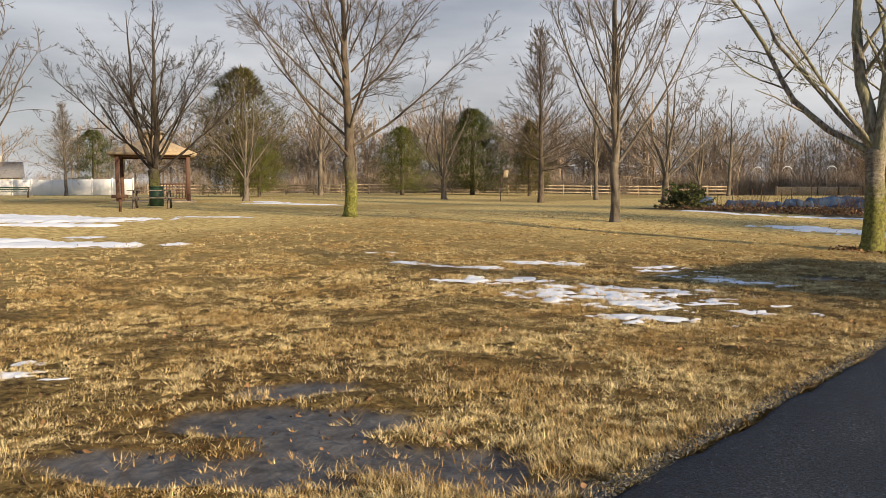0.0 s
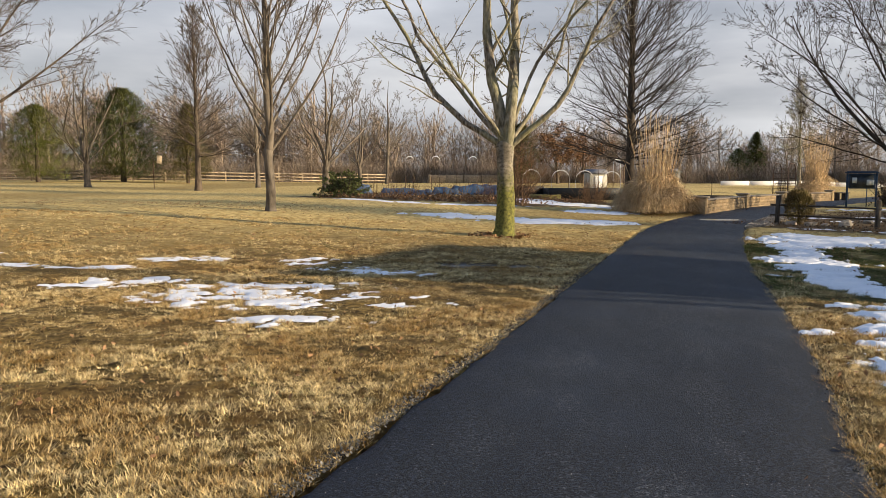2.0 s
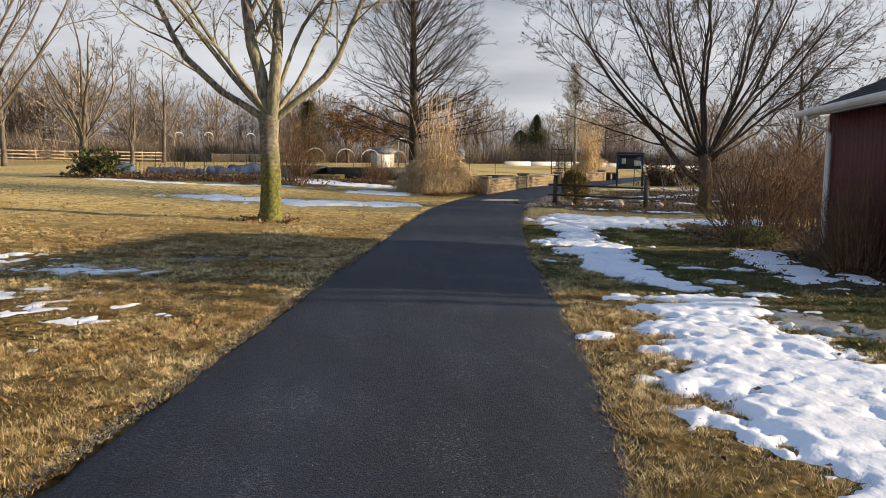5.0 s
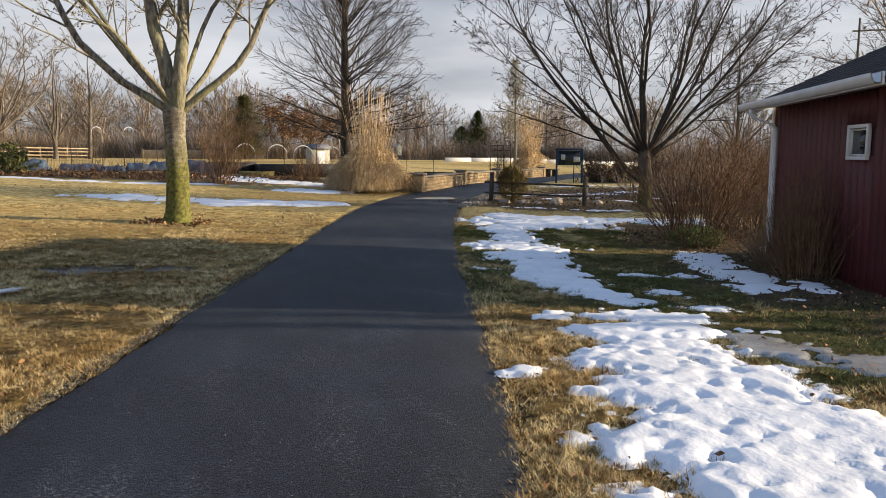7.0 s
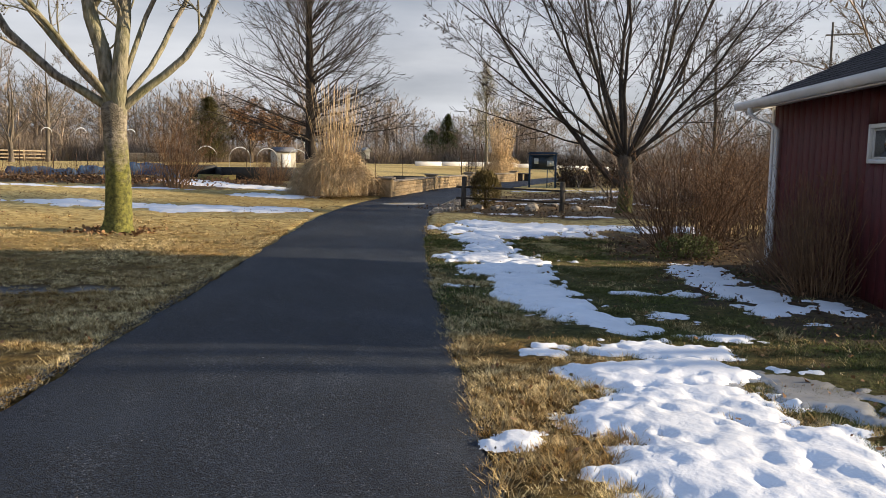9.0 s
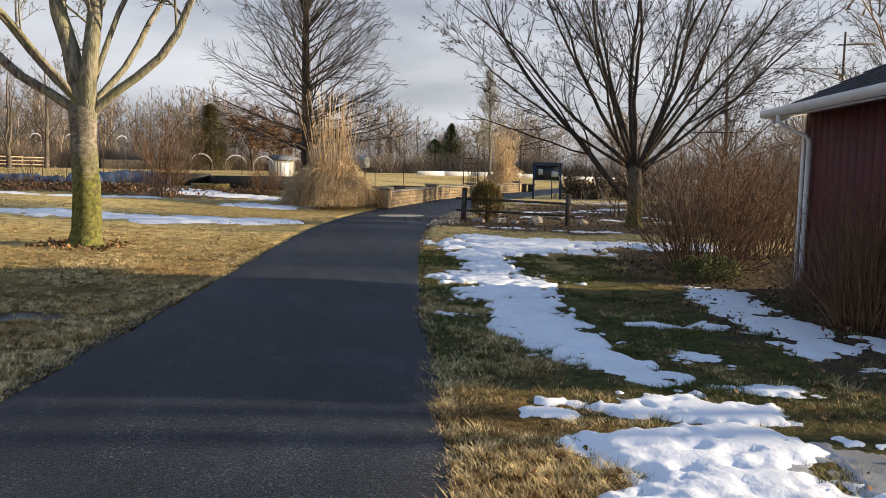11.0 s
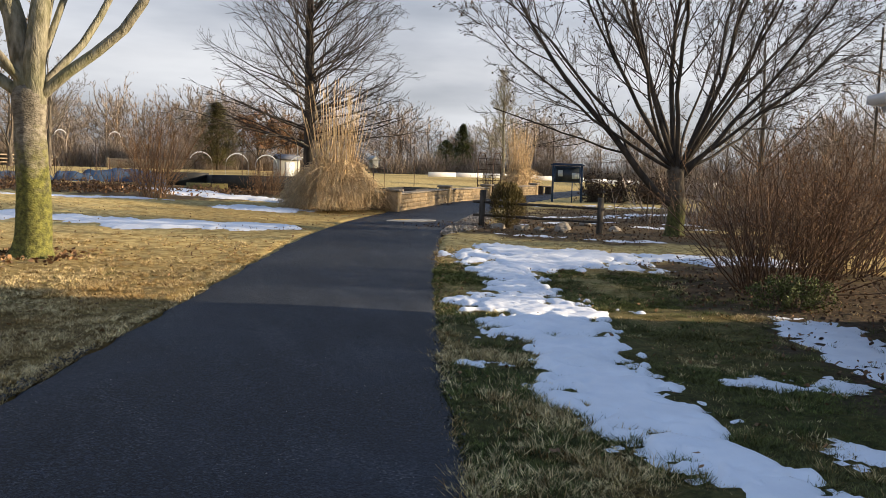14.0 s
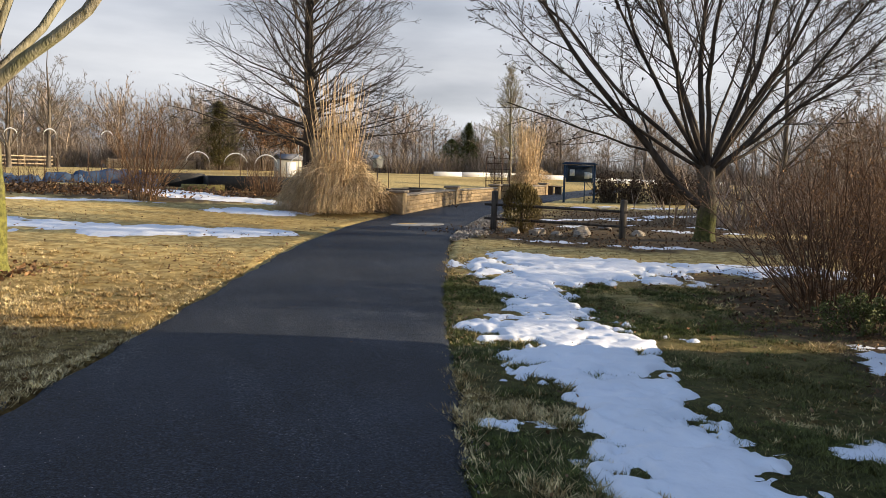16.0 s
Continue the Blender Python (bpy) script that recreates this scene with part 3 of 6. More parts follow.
def zone(spec, x, y, rough=0.5, seed=50):
    h = np.full(np.shape(x), -9.0)
    for cx, cy, a, b, r in spec:
        c, s = math.cos(radians(r)), math.sin(radians(r))
        u, w = ((x - cx) * c + (y - cy) * s) / a, (-(x - cx) * s + (y - cy) * c) / b
        h = np.maximum(h, 1 - u * u - w * w)
    return h + rough * vnoise(x, y, 1.6, seed) + rough * 0.7 * vnoise(x, y, 4.5, seed + 1)


# ---------------------------------------------------------------- ground
def ground_material():
    m = bpy.data.materials.new("winter_lawn")
    m.use_nodes = True
    nt = m.node_tree
    b = nt.nodes["Principled BSDF"]
    b.inputs["Roughness"].default_value = 0.95
    b.inputs["Specular IOR Level"].default_value = 0.1
    tc = nt.nodes.new("ShaderNodeTexCoord")

    def noise_ramp(scale, lo, hi, c1, c2, detail=8.0):
        n = nt.nodes.new("ShaderNodeTexNoise")
        n.inputs["Scale"].default_value = scale
        n.inputs["Detail"].default_value = detail
        n.inputs["Roughness"].default_value = 0.65
        nt.links.new(tc.outputs["Object"], n.inputs[0])
        r = nt.nodes.new("ShaderNodeValToRGB")
        r.color_ramp.elements[0].position, r.color_ramp.elements[1].position = lo, hi
        r.color_ramp.elements[0].color, r.color_ramp.elements[1].color = (*c1, 1), (*c2, 1)
        nt.links.new(n.outputs[0], r.inputs[0])
        return r.outputs[0]

    def mixed(f, a, c):
        x = nt.nodes.new("ShaderNodeMixRGB")
        for k, val in enumerate((f, a, c)):
            if hasattr(val, "links"):
                nt.links.new(val, x.inputs[k])
            else:
                x.inputs[k].default_value = (*val, 1)
        return x.outputs[0]

    def attribute(name):
        a = nt.nodes.new("ShaderNodeAttribute")
        a.attribute_name = name
        return a.outputs["Fac"]

    straw = noise_ramp(15.0, 0.38, 0.62, (0.025, 0.015, 0.005), (0.26, 0.175, 0.055))
    brown = noise_ramp(14.0, 0.35, 0.65, (0.021, 0.012, 0.004), (0.17, 0.10, 0.031))
    col = mixed(noise_ramp(0.55, 0.42, 0.62, (0, 0, 0), (1, 1, 1)), straw, brown)
    # dull green grass, its colour set darker to carry some of the shade
    green = noise_ramp(12.0, 0.35, 0.65, (0.014, 0.020, 0.007), (0.058, 0.068, 0.021))
    spots = noise_ramp(1.1, 0.54, 0.72, (0, 0, 0), (0.55, 0.55, 0.55))
    col = mixed(spots, col, green)
    col = mixed(attribute("green"), col, green)
    # pale dormant grass, brightened with distance in place of sunlit blade tops
    pale = noise_ramp(6.0, 0.36, 0.64, (0.30, 0.20, 0.062), (0.78, 0.60, 0.25))
    col = mixed(attribute("pale"), col, pale)
    soil = noise_ramp(11.0, 0.35, 0.68, (0.030, 0.021, 0.015), (0.12, 0.08, 0.052))
    col = mixed(attribute("soil"), col, soil)
    mud = noise_ramp(6.0, 0.35, 0.65, (0.046, 0.043, 0.041), (0.125, 0.118, 0.112))
    col = mixed(attribute("mud"), col, mud)
    nt.links.new(col, b.inputs["Base Color"])
    wet = nt.nodes.new("ShaderNodeMapRange")
    wet.inputs[3].default_value, wet.inputs[4].default_value = 0.95, 0.30
    nt.links.new(attribute("mud"), wet.inputs[0])
    nt.links.new(wet.outputs[0], b.inputs["Roughness"])
    n = nt.nodes.new("ShaderNodeTexNoise")
    n.inputs["Scale"].default_value = 16.0
    n.inputs["Detail"].default_value = 9.0
    nt.links.new(tc.outputs["Object"], n.inputs[0])
    bp = nt.nodes.new("ShaderNodeBump")
    bp.inputs["Strength"].default_value = 0.5
    bp.inputs["Distance"].default_value = 0.03
    nt.links.new(n.outputs[0], bp.inputs["Height"])
    nt.links.new(bp.outputs[0], b.inputs["Normal"])
    return m


M_GROUND = ground_material()


def graded(parts):
    out = []
    for a, b, step in parts:
        out.append(np.arange(a, b, step))
    return np.concatenate(out + [[parts[-1][1]]])


gx = graded([(-1500, -300, 100), (-300, -100, 20), (-100, -40, 4), (-40, -14, 0.8), (-14, -7, 0.25), (-7, 11, 0.09), (11, 20, 0.3), (20, 60, 2), (60, 300, 20), (300, 1500, 100)])
gy = graded([(-1500, -300, 100), (-300, -40, 20), (-40, 2, 2), (2, 20, 0.09), (20, 30, 0.2), (30, 50, 0.6), (50, 120, 4), (120, 300, 20), (300, 1500, 100)])
GX, GY = np.meshgrid(gx, gy, indexing="ij")
lump = np.exp(-(np.hypot(GX - 2, GY - 10) / 26) ** 2)
GZ = gz(GX, GY) + lump * (0.022 * vnoise(GX, GY, 1.3, 5) + 0.012 * vnoise(GX, GY, 4.0, 6) + 0.008 * vnoise(GX, GY, 9.0, 7))
mud_z = zone(MUD, GX, GY)
GZ -= 0.03 * smooth01(0.0, 0.5, mud_z)
under = smooth01(0.15, 0.0, path_off(GX, GY))
GZ = GZ * (1 - under) + (gz(GX, GY) - 0.06) * under
ni, nj = GX.shape
ii, jj = np.meshgrid(np.arange(ni - 1), np.arange(nj - 1), indexing="ij")
quads = np.stack([ii * nj + jj, (ii + 1) * nj + jj, (ii + 1) * nj + jj + 1, ii * nj + jj + 1], -1).reshape(-1, 4)
gg = Geo().add(np.stack([GX, GY, GZ], -1), quads)
ground = solo("ground", gg, M_GROUND, "winter lawn of straw-coloured and brown grass with bare earth", "ground", kind="structure", smooth=True)
# green grass zones, whose dark tint also stands in for shade near the shed
SHADE_GREEN = [(6.7, 9.6, 1.3, 0.9, 60), (7.2, 10.2, 1.6, 1.2, 60), (7.6, 8.6, 1.4, 1.0, 60), (7.3, 12.2, 2.4, 1.7, 80), (7.6, 15.0, 5.5, 2.6, 80), (7.5, 19.0, 2.5, 2.0, 0), (9.5, 10.5, 3.0, 2.0, 60), (6.0, 4.6, 2.0, 1.2, 60)]
for name, val in (("pale", 0.95 * smooth01(7, 19, np.hypot(GX - 2, GY - 8)) * (1 - 0.45 * smooth01(0.0, 0.6, vnoise(GX, GY, 0.12, 44)))), ("mud", smooth01(0.05, 0.35, mud_z)), ("soil", 0.9 * smooth01(-0.1, 0.4, zone(SOIL, GX, GY, 0.4, 60))), ("green", 0.75 * smooth01(-0.2, 0.7, zone(SHADE_GREEN, GX, GY, 0.6, 70)))):
    at_ = ground.data.attributes.new(name, 'FLOAT', 'POINT')
    at_.data.foreach_set("value", val.astype(np.float32).ravel())

# asphalt path: a sheet proud of the lawn with ragged, dropped edges
py = np.concatenate([np.arange(-30, 2, 1.0), np.arange(2, 30, 0.12), np.arange(30, 66.1, 0.5)])
across = np.array([-1.0, -0.985, -0.95, -0.6, -0.3, 0.0, 0.3, 0.6, 0.95, 0.985, 1.0])
drop = np.array([-0.07, -0.010, 0.012, 0.018, 0.024, 0.026, 0.024, 0.018, 0.012, -0.010, -0.07])
PC = path_x(py)
ragL = 0.035 * vnoise(py, py * 0, 2.5, 21) + 0.03 * vnoise(py, py * 0, 6.0, 22)
ragR = 0.035 * vnoise(py, py * 0, 2.5, 23) + 0.03 * vnoise(py, py * 0, 6.0, 24)
half = path_half(py)
PX = PC[:, None] + np.where(across < 0, across[None] * (half + ragL)[:, None], across[None] * (half + ragR + 0.06)[:, None])
PYY = np.repeat(py[:, None], len(across), 1)
PZ = gz(PX, PYY) + drop[None] + 0.004 * vnoise(PX, PYY, 0.8, 9)
na = len(across)
i1, j1 = np.meshgrid(np.arange(len(py) - 1), np.arange(na - 1), indexing="ij")
pq = np.stack([i1 * na + j1, i1 * na + j1 + 1, (i1 + 1) * na + j1 + 1, (i1 + 1) * na + j1], -1).reshape(-1, 4)
path_ob = solo("path", Geo().add(np.stack([PX, PYY, PZ], -1), pq), M_ASPHALT, "dark asphalt footpath curving across the lawn", "path", kind="structure", smooth=True)

# crumbs of asphalt along the left edge
n_c = 9000
cy = 3.5 + 12 * RNG.rand(n_c) ** 1.6
side = np.where(RNG.rand(n_c) < 0.8, -1, 1)
cx = path_x(cy) + side * (path_half(cy) + np.abs(RNG.normal(0, 0.06, n_c)) - 0.025)
crumbs = Geo().flakes(np.stack([cx, cy, gz(cx, cy) + RNG.uniform(0.0, 0.03, n_c)], 1), RNG.uniform(0.004, 0.012, n_c), 0.3)
solo("asphalt_crumbs", crumbs, M_CHIP, "loose grey asphalt crumbs along the path's edge", "gravel", kind="stuff")


# ---------------------------------------------------------------- snow
def build_snow(name, spec, seed, mat=M_SNOW, label="patch of old melting snow on the grass", category="snow"):
    torn = name in TORN
    a = max(max(p[2], p[3]) for p in spec) + 0.6
    x0, x1 = min(p[0] for p in spec) - a, max(p[0] for p in spec) + a
    y0, y1 = min(p[1] for p in spec) - a, max(p[1] for p in spec) + a
    far = math.hypot(spec[0][0] - 3, spec[0][1] - 8)
    step = 0.03 if far < 9 else 0.06 if far < 16 else 0.12
    xs, ys = np.arange(x0, x1, step), np.arange(y0, y1, step)
    X, Y = np.meshgrid(xs, ys, indexing="ij")
    h = snow_h(spec, X, Y, seed, torn)
    keep = h > -0.25
    cell = (keep[:-1, :-1].astype(int) + keep[1:, :-1] + keep[:-1, 1:] + keep[1:, 1:]) >= 1
    if not cell.any():
        return
    broad = min(1.0, max(p[3] for p in spec))
    thick = (0.018 if torn else 0.022 + 0.035 * broad) * (smooth01(-0.22, 0.30, h) - 0.35) + 0.012 * vnoise(X, Y, 1.7, seed + 5)
    if broad > 0.4 and not torn:
        dimple = np.clip(vnoise(X, Y, 9.5, seed + 8) + 0.5 * vnoise(X, Y, 16.0, seed + 9) - 0.05, 0, 0.8) + 0.35 * vnoise(X, Y, 3.1, seed + 10)
        thick += 0.012 * smooth01(0.1, 0.6, h)
        thick -= 0.032 * dimple * smooth01(0.2, 0.7, h)
    Z = gz(X, Y) + thick + 0.008
    n2 = X.shape[1]
    a1, b1 = np.nonzero(cell)
    f = np.stack([a1 * n2 + b1, (a1 + 1) * n2 + b1, (a1 + 1) * n2 + b1 + 1, a1 * n2 + b1 + 1], -1)
    used, inv = np.unique(f, return_inverse=True)
    V = np.stack([X, Y, Z], -1).reshape(-1, 3)[used]
    solo(category + "_patch", Geo().add(V, inv.reshape(-1, 4)), mat, label, category, kind="stuff", smooth=True)


for n, spec in SNOW_FIELD.items():
    build_snow(n, spec, SNOW_SEEDS[n])
build_snow("ice", [(6.2, 9.75, 0.8, 0.34, 120), (6.5, 9.15, 0.6, 0.34, 120)], 41, M_ICE, "film of wet grey ice beside the snow", "ice")


# ---------------------------------------------------------------- trees
def unit(v):
    return v / (np.linalg.norm(v, axis=-1, keepdims=True) + 1e-9)


def limbs(rs, start, direction, length, r0, r1, k, wander, up, droop=0.0):
    """Centre lines of branches that wander and bend up (or droop)."""
    B = len(start)
    P = np.zeros((B, k, 3))
    P[:, 0] = start
    d = unit(direction.copy())
    step = (length / (k - 1))[:, None]
    for i in range(1, k):
        d = unit(d + rs.normal(0, wander, (B, 3)) + np.array([0, 0, up]) - np.array([0, 0, droop]) * (i / k))
        P[:, i] = P[:, i - 1] + d * step
    t = np.linspace(0, 1, k)[None]
    R = r0[:, None] * (1 - t) + r1[:, None] * t
    return P, R


def offshoots(rs, P, R, count, t0, t1, angle, ratio, up, k, wander, thin=0.6, taper=0.35, rmin=0.004, droop=0.0, shrink=0.55, length=None):
    """Side branches on every branch of P."""
    B, kk, _ = P.shape
    t = (rs.uniform(t0, t1, (B, count)) * (kk - 1)).clip(0, kk - 1.001)
    i = t.astype(int)
    f = (t - i)[..., None]
    b = np.arange(B)[:, None]
    start = P[b, i] * (1 - f) + P[b, i + 1] * f
    tang = unit(P[b, i + 1] - P[b, i])
    rad = R[b, i] * (1 - f[..., 0]) + R[b, i + 1] * f[..., 0]
    rnd = rs.normal(size=(B, count, 3))
    perp = unit(rnd - (rnd * tang).sum(-1, keepdims=True) * tang)
    ang = np.radians(rs.normal(angle, angle * 0.22, (B, count)))[..., None]
    d = tang * np.cos(ang) + perp * np.sin(ang)
    full = np.linalg.norm(np.diff(P, axis=1), axis=2).sum(1)[:, None] if length is None else length
    ln = full * ratio * rs.uniform(0.6, 1.15, (B, count)) * (1 - shrink * t / (kk - 1))
    r0 = np.maximum(rad * thin, rmin)
    N = B * count
    return limbs(rs, start.reshape(N, 3), d.reshape(N, 3), ln.reshape(N), r0.reshape(N), np.maximum(r0 * taper, rmin * 0.6).reshape(N), k, wander, up, droop)


def tree_geo(seed, kind, h, r, fork, twigs=1.0, spread=1.0, rmin=0.005):
    """Trunk and crown of a bare tree; kinds: maple, oak (straight leader), fan."""
    rs = np.random.RandomState(seed)
    trunk, crown = Geo(), Geo()
    if kind == "maple":
        k = 7
        t = np.linspace(0, 1, k)
        P0 = np.zeros((1, k, 3))
        P0[0, :, 2] = t * fork
        P0[0, :, :2] = np.stack([np.interp(t, np.linspace(0, 1, 7), np.cumsum(rs.normal(0, 0.02, 7))) for q in range(2)], 1)
        R0 = (r * np.interp(t, [0, 0.03, 0.08, 0.3, 0.8, 0.95, 1], [1.5, 1.3, 1.1, 1.0, 0.94, 1.04, 0.9]))[None]
        trunk.tubes(P0, R0, 14)
        n = 10
        az = np.arange(n) * 2.4 + rs.uniform(0, 0.5, n)
        tilt = np.radians(np.where(np.arange(n) < 3, 9, rs.uniform(28, 58, n) * spread))
        d = np.stack([np.cos(az) * np.sin(tilt), np.sin(az) * np.sin(tilt), np.cos(tilt)], 1)
        s = np.repeat(P0[:, -1], n, 0) + np.stack([np.cos(az) * r * 0.45, np.sin(az) * r * 0.45, -rs.uniform(0.05, 0.5, n)], 1)
        ln = (h - fork) * rs.uniform(0.75, 1.0, n)
        r0 = r * np.where(np.arange(n) < 3, np.array([0.62, 0.55, 0.42] + [0] * (n - 3)), rs.uniform(0.16, 0.36, n))
        P1, R1 = limbs(rs, s, d, ln, r0, r0 * 0.2, 11, 0.12, 0.022)
        crown.tubes(P1, R1, 8)
        counts = (int(9 * twigs), int(7 * twigs), int(7 * twigs))
    elif kind == "oak":
        k = 14
        t = np.linspace(0, 1, k)
        P0 = np.zeros((1, k, 3))
        P0[0, :, 2] = t * h
        P0[0, 1:, :2] = np.cumsum(rs.normal(0, 0.03, (k - 1, 2)), 0)
        R0 = (r * np.interp(t, [0, 0.03, 0.2, 1], [1.4, 1.05, 0.85, 0.05]))[None]
        trunk.tubes(P0, R0, 12)
        n = int(175 * twigs)
        tt = np.sort(rs.uniform(fork / h, 0.97, n))
        az = rs.uniform(0, 2 * np.pi, n)
        el = np.radians(np.minimum(-9 + 118 * tt, 68) + rs.normal(0, 6, n))
        d = np.stack([np.cos(az) * np.cos(el), np.sin(az) * np.cos(el), np.sin(el)], 1)
        s = np.stack([np.interp(tt, t, P0[0, :, 0]), np.interp(tt, t, P0[0, :, 1]), tt * h], 1)
        ln = h * 0.40 * spread * (1.05 - tt) ** 0.55 * rs.uniform(0.7, 1.1, n)
        r0 = np.interp(tt, t, R0[0]) * 0.17 + 0.006
        P1, R1 = limbs(rs, s, d, ln, r0, r0 * 0.2, 7, 0.07, 0.03)
        crown.tubes(P1, R1, 5)
        counts = (int(9 * twigs), int(5 * twigs), 0)
    else:
        k = 12
        t = np.linspace(0, 1, k)
        P0 = np.zeros((1, k, 3))
        P0[0, :, 2] = t * h
        P0[0, 1:, :2] = np.cumsum(rs.normal(0, 0.035, (k - 1, 2)), 0)
        R0 = (r * np.interp(t, [0, 0.04, fork / h, 1], [1.3, 1.0, 0.9, 0.06]))[None]
        trunk.tubes(P0, R0, 12)
        n = int(30 * twigs)
        tt = rs.uniform(fork / h, 0.75, n)
        tt[: n // 3] = fork / h + rs.uniform(0, 0.06, n // 3)
        az = rs.uniform(0, 2 * np.pi, n)
        el = np.radians(rs.normal(56, 9, n) / spread)
        d = np.stack([np.cos(az) * np.cos(el), np.sin(az) * np.cos(el), np.sin(el)], 1)
        s = np.stack([np.interp(tt, t, P0[0, :, 0]), np.interp(tt, t, P0[0, :, 1]), tt * h], 1)
        ln = h * 0.62 * (1.1 - tt) * rs.uniform(0.8, 1.1, n)
        r0 = np.interp(tt, t, R0[0]) * 0.27 + 0.006
        P1, R1 = limbs(rs, s, d, ln, r0, r0 * 0.2, 9, 0.07, 0.025)
        crown.tubes(P1, R1, 6)
        counts = (int(8 * twigs), int(6 * twigs), int(3 * twigs))
    P, R, tips = P1, R1, P1
    for lv, c in enumerate(counts):
        if c <= 0:
            continue
        P, R = offshoots(rs, P, R, c, 0.18, 1.0, (42, 46, 48)[lv] if kind != 'oak' else 32, (0.50, 0.46, 0.5)[lv] if kind != 'oak' else (0.55, 0.55, 0.5)[lv], (0.05, 0.04, 0.03)[lv] if kind != "oak" else 0.01, (6, 4, 3)[lv], 0.10, rmin=rmin, thin=(0.42, 0.5, 0.6)[lv])
        crown.tubes(P, R, (5, 3, 3)[lv])
        tips = P
    return trunk, crown, tips


def limb_sweep(rs, specs, heights, turn, r, k=14, wander=0.13):
    """Main limbs from rows of bearing, tilt at the foot, tilt at the tip, length, radius."""
    s = np.array(specs, float)
    az = np.radians(s[:, 0] + turn)
    n = len(s)
    P = np.zeros((n, k, 3))
    P[:, 0] = np.stack([np.cos(az) * r * 0.45, np.sin(az) * r * 0.45, np.asarray(heights, float)], 1)
    P[:, 0, :2] *= np.minimum(1, s[:, 1:2] / 22)
    bend = np.zeros((n, 3))
    for i in range(1, k):
        tilt = np.radians(s[:, 1] + (s[:, 2] - s[:, 1]) * min(1, 1.6 * i / k))
        d = np.stack([np.cos(az) * np.sin(tilt), np.sin(az) * np.sin(tilt), np.cos(tilt)], 1)
        bend = bend * 0.6 + rs.normal(0, wander, (n, 3))
        P[:, i] = P[:, i - 1] + unit(d + bend) * (s[:, 3] / (k - 1))[:, None]
    t = np.linspace(0, 1, k)[None]
    R = s[:, 4:5] * (1 - 0.88 * t ** 1.15)
    return P, R


def limbed_tree(seed, specs, heights, turn, r, fork, counts, angles, ratios, rmin, lean=0.0, wander=0.05):
    """A bare tree with its own main limbs, side branches and twigs."""
    rs = np.random.RandomState(seed)
    k = 36
    t = np.linspace(0, 1, k)
    P0 = np.zeros((1, k, 3))
    P0[0, :, 2] = t * fork
    P0[0, :, 0] = lean * t + 0.03 * np.sin(t * 5)
    P0[0, :, 1] = 0.02 * np.sin(t * 7 + 1)
    R0 = (r * np.interp(t, [0, 0.04, 0.1, 0.3, 0.78, 0.93, 1], [1.42, 1.22, 1.06, 0.98, 0.88, 1.0, 0.55]))[None]
    trunk, crown = Geo().tubes(P0, R0, 26, True), Geo()
    v = trunk.v[0]
    ang = np.arctan2(v[:, 1], v[:, 0])
    cx, cy = np.cos(ang), np.sin(ang)
    swell = 1 + 0.07 * (0.6 * vnoise(cx * 1.2 + v[:, 2] * 0.8, cy * 1.2, 2.0, seed) + 0.5 * vnoise(cx * 2 + v[:, 2] * 3.1, cy * 2, 3.0, seed + 1)) + 0.13 * np.cos(ang * 5 + 1) * np.exp(-v[:, 2] / 0.16)
    v[:, :2] *= swell[:, None]
    P, R = limb_sweep(rs, specs, heights, turn, r, wander=wander)
    P[:, :, 0] += lean
    crown.tubes(P, R, 10)
    for lv, c in enumerate(counts):
        P, R = offshoots(rs, P, R, c, 0.14 if lv else 0.2, 1.0, angles[lv], ratios[lv], 0.03, (7, 5, 3)[lv], 0.09, thin=(0.40, 0.45, 0.6)[lv], rmin=rmin)
        crown.tubes(P, R, (6, 4, 3)[lv])
    return trunk, crown, P


def plant_tree(geos, at, turn, scale, bark, label, group="", bark_crown=None, name="bare_tree"):
    t = thing(name, label, "tree", (at[0], at[1], ground_at(*at) - 0.05), turn, group)
    t.scale = (scale, scale, scale)
    part("trunk", geos[0], bark, t, smooth=True)
    part("crown", geos[1], bark_crown or bark, t, smooth=True)
    return t


VIEW = -19.0
gA = limbed_tree(11, [(180, 64, 34, 7.0, 0.085), (172, 36, 22, 7.0, 0.06), (185, 6, 2, 7.4, 0.150), (0, 9, 2, 7.2, 0.138), (2, 42, 26, 6.0, 0.078), (12, 26, 34, 5.5, 0.048), (100, 40, 25, 6.5, 0.075), (235, 48, 30, 5.6, 0.045), (60, 46, 28, 6.0, 0.058)],
                 [2.15, 2.3, 2.0, 2.05, 2.15, 2.5, 2.2, 2.3, 2.25], VIEW, 0.215, 2.34, (10, 7, 5), (46, 46, 46), (0.34, 0.42, 0.45), 0.0055, 0.06, 0.10)
tA = plant_tree(gA, (1.68, 20.9), 0, 1.0, M_BARK_MAPLE, "large bare maple with green mossy trunk beside the path", bark_crown=M_BARK_PALE)
part("bud_mass", Geo().flakes(gA[2][::2, -1], 0.022), M_LEAF_DARK, tA, "dark buds and dried seed leaves", kind="stuff")
gB = limbed_tree(12, [(0, 2, 1, 8.5, 0.125)] + [(q * 137.5, 40 - q * 0.9, 18 + (q * 7) % 9, 6.4 - 0.24 * q, 0.046 - 0.0016 * q) for q in range(15)],
                 [1.9] + [1.85 + 0.23 * q for q in range(15)], 0, 0.145, 2.0, (11, 7, 4), (28, 34, 38), (0.42, 0.44, 0.45), 0.0062)
plant_tree(gB, (-5.15, 26.1), 10, 1.0, M_BARK, "slim bare tree with steep grey-brown limbs on the lawn")
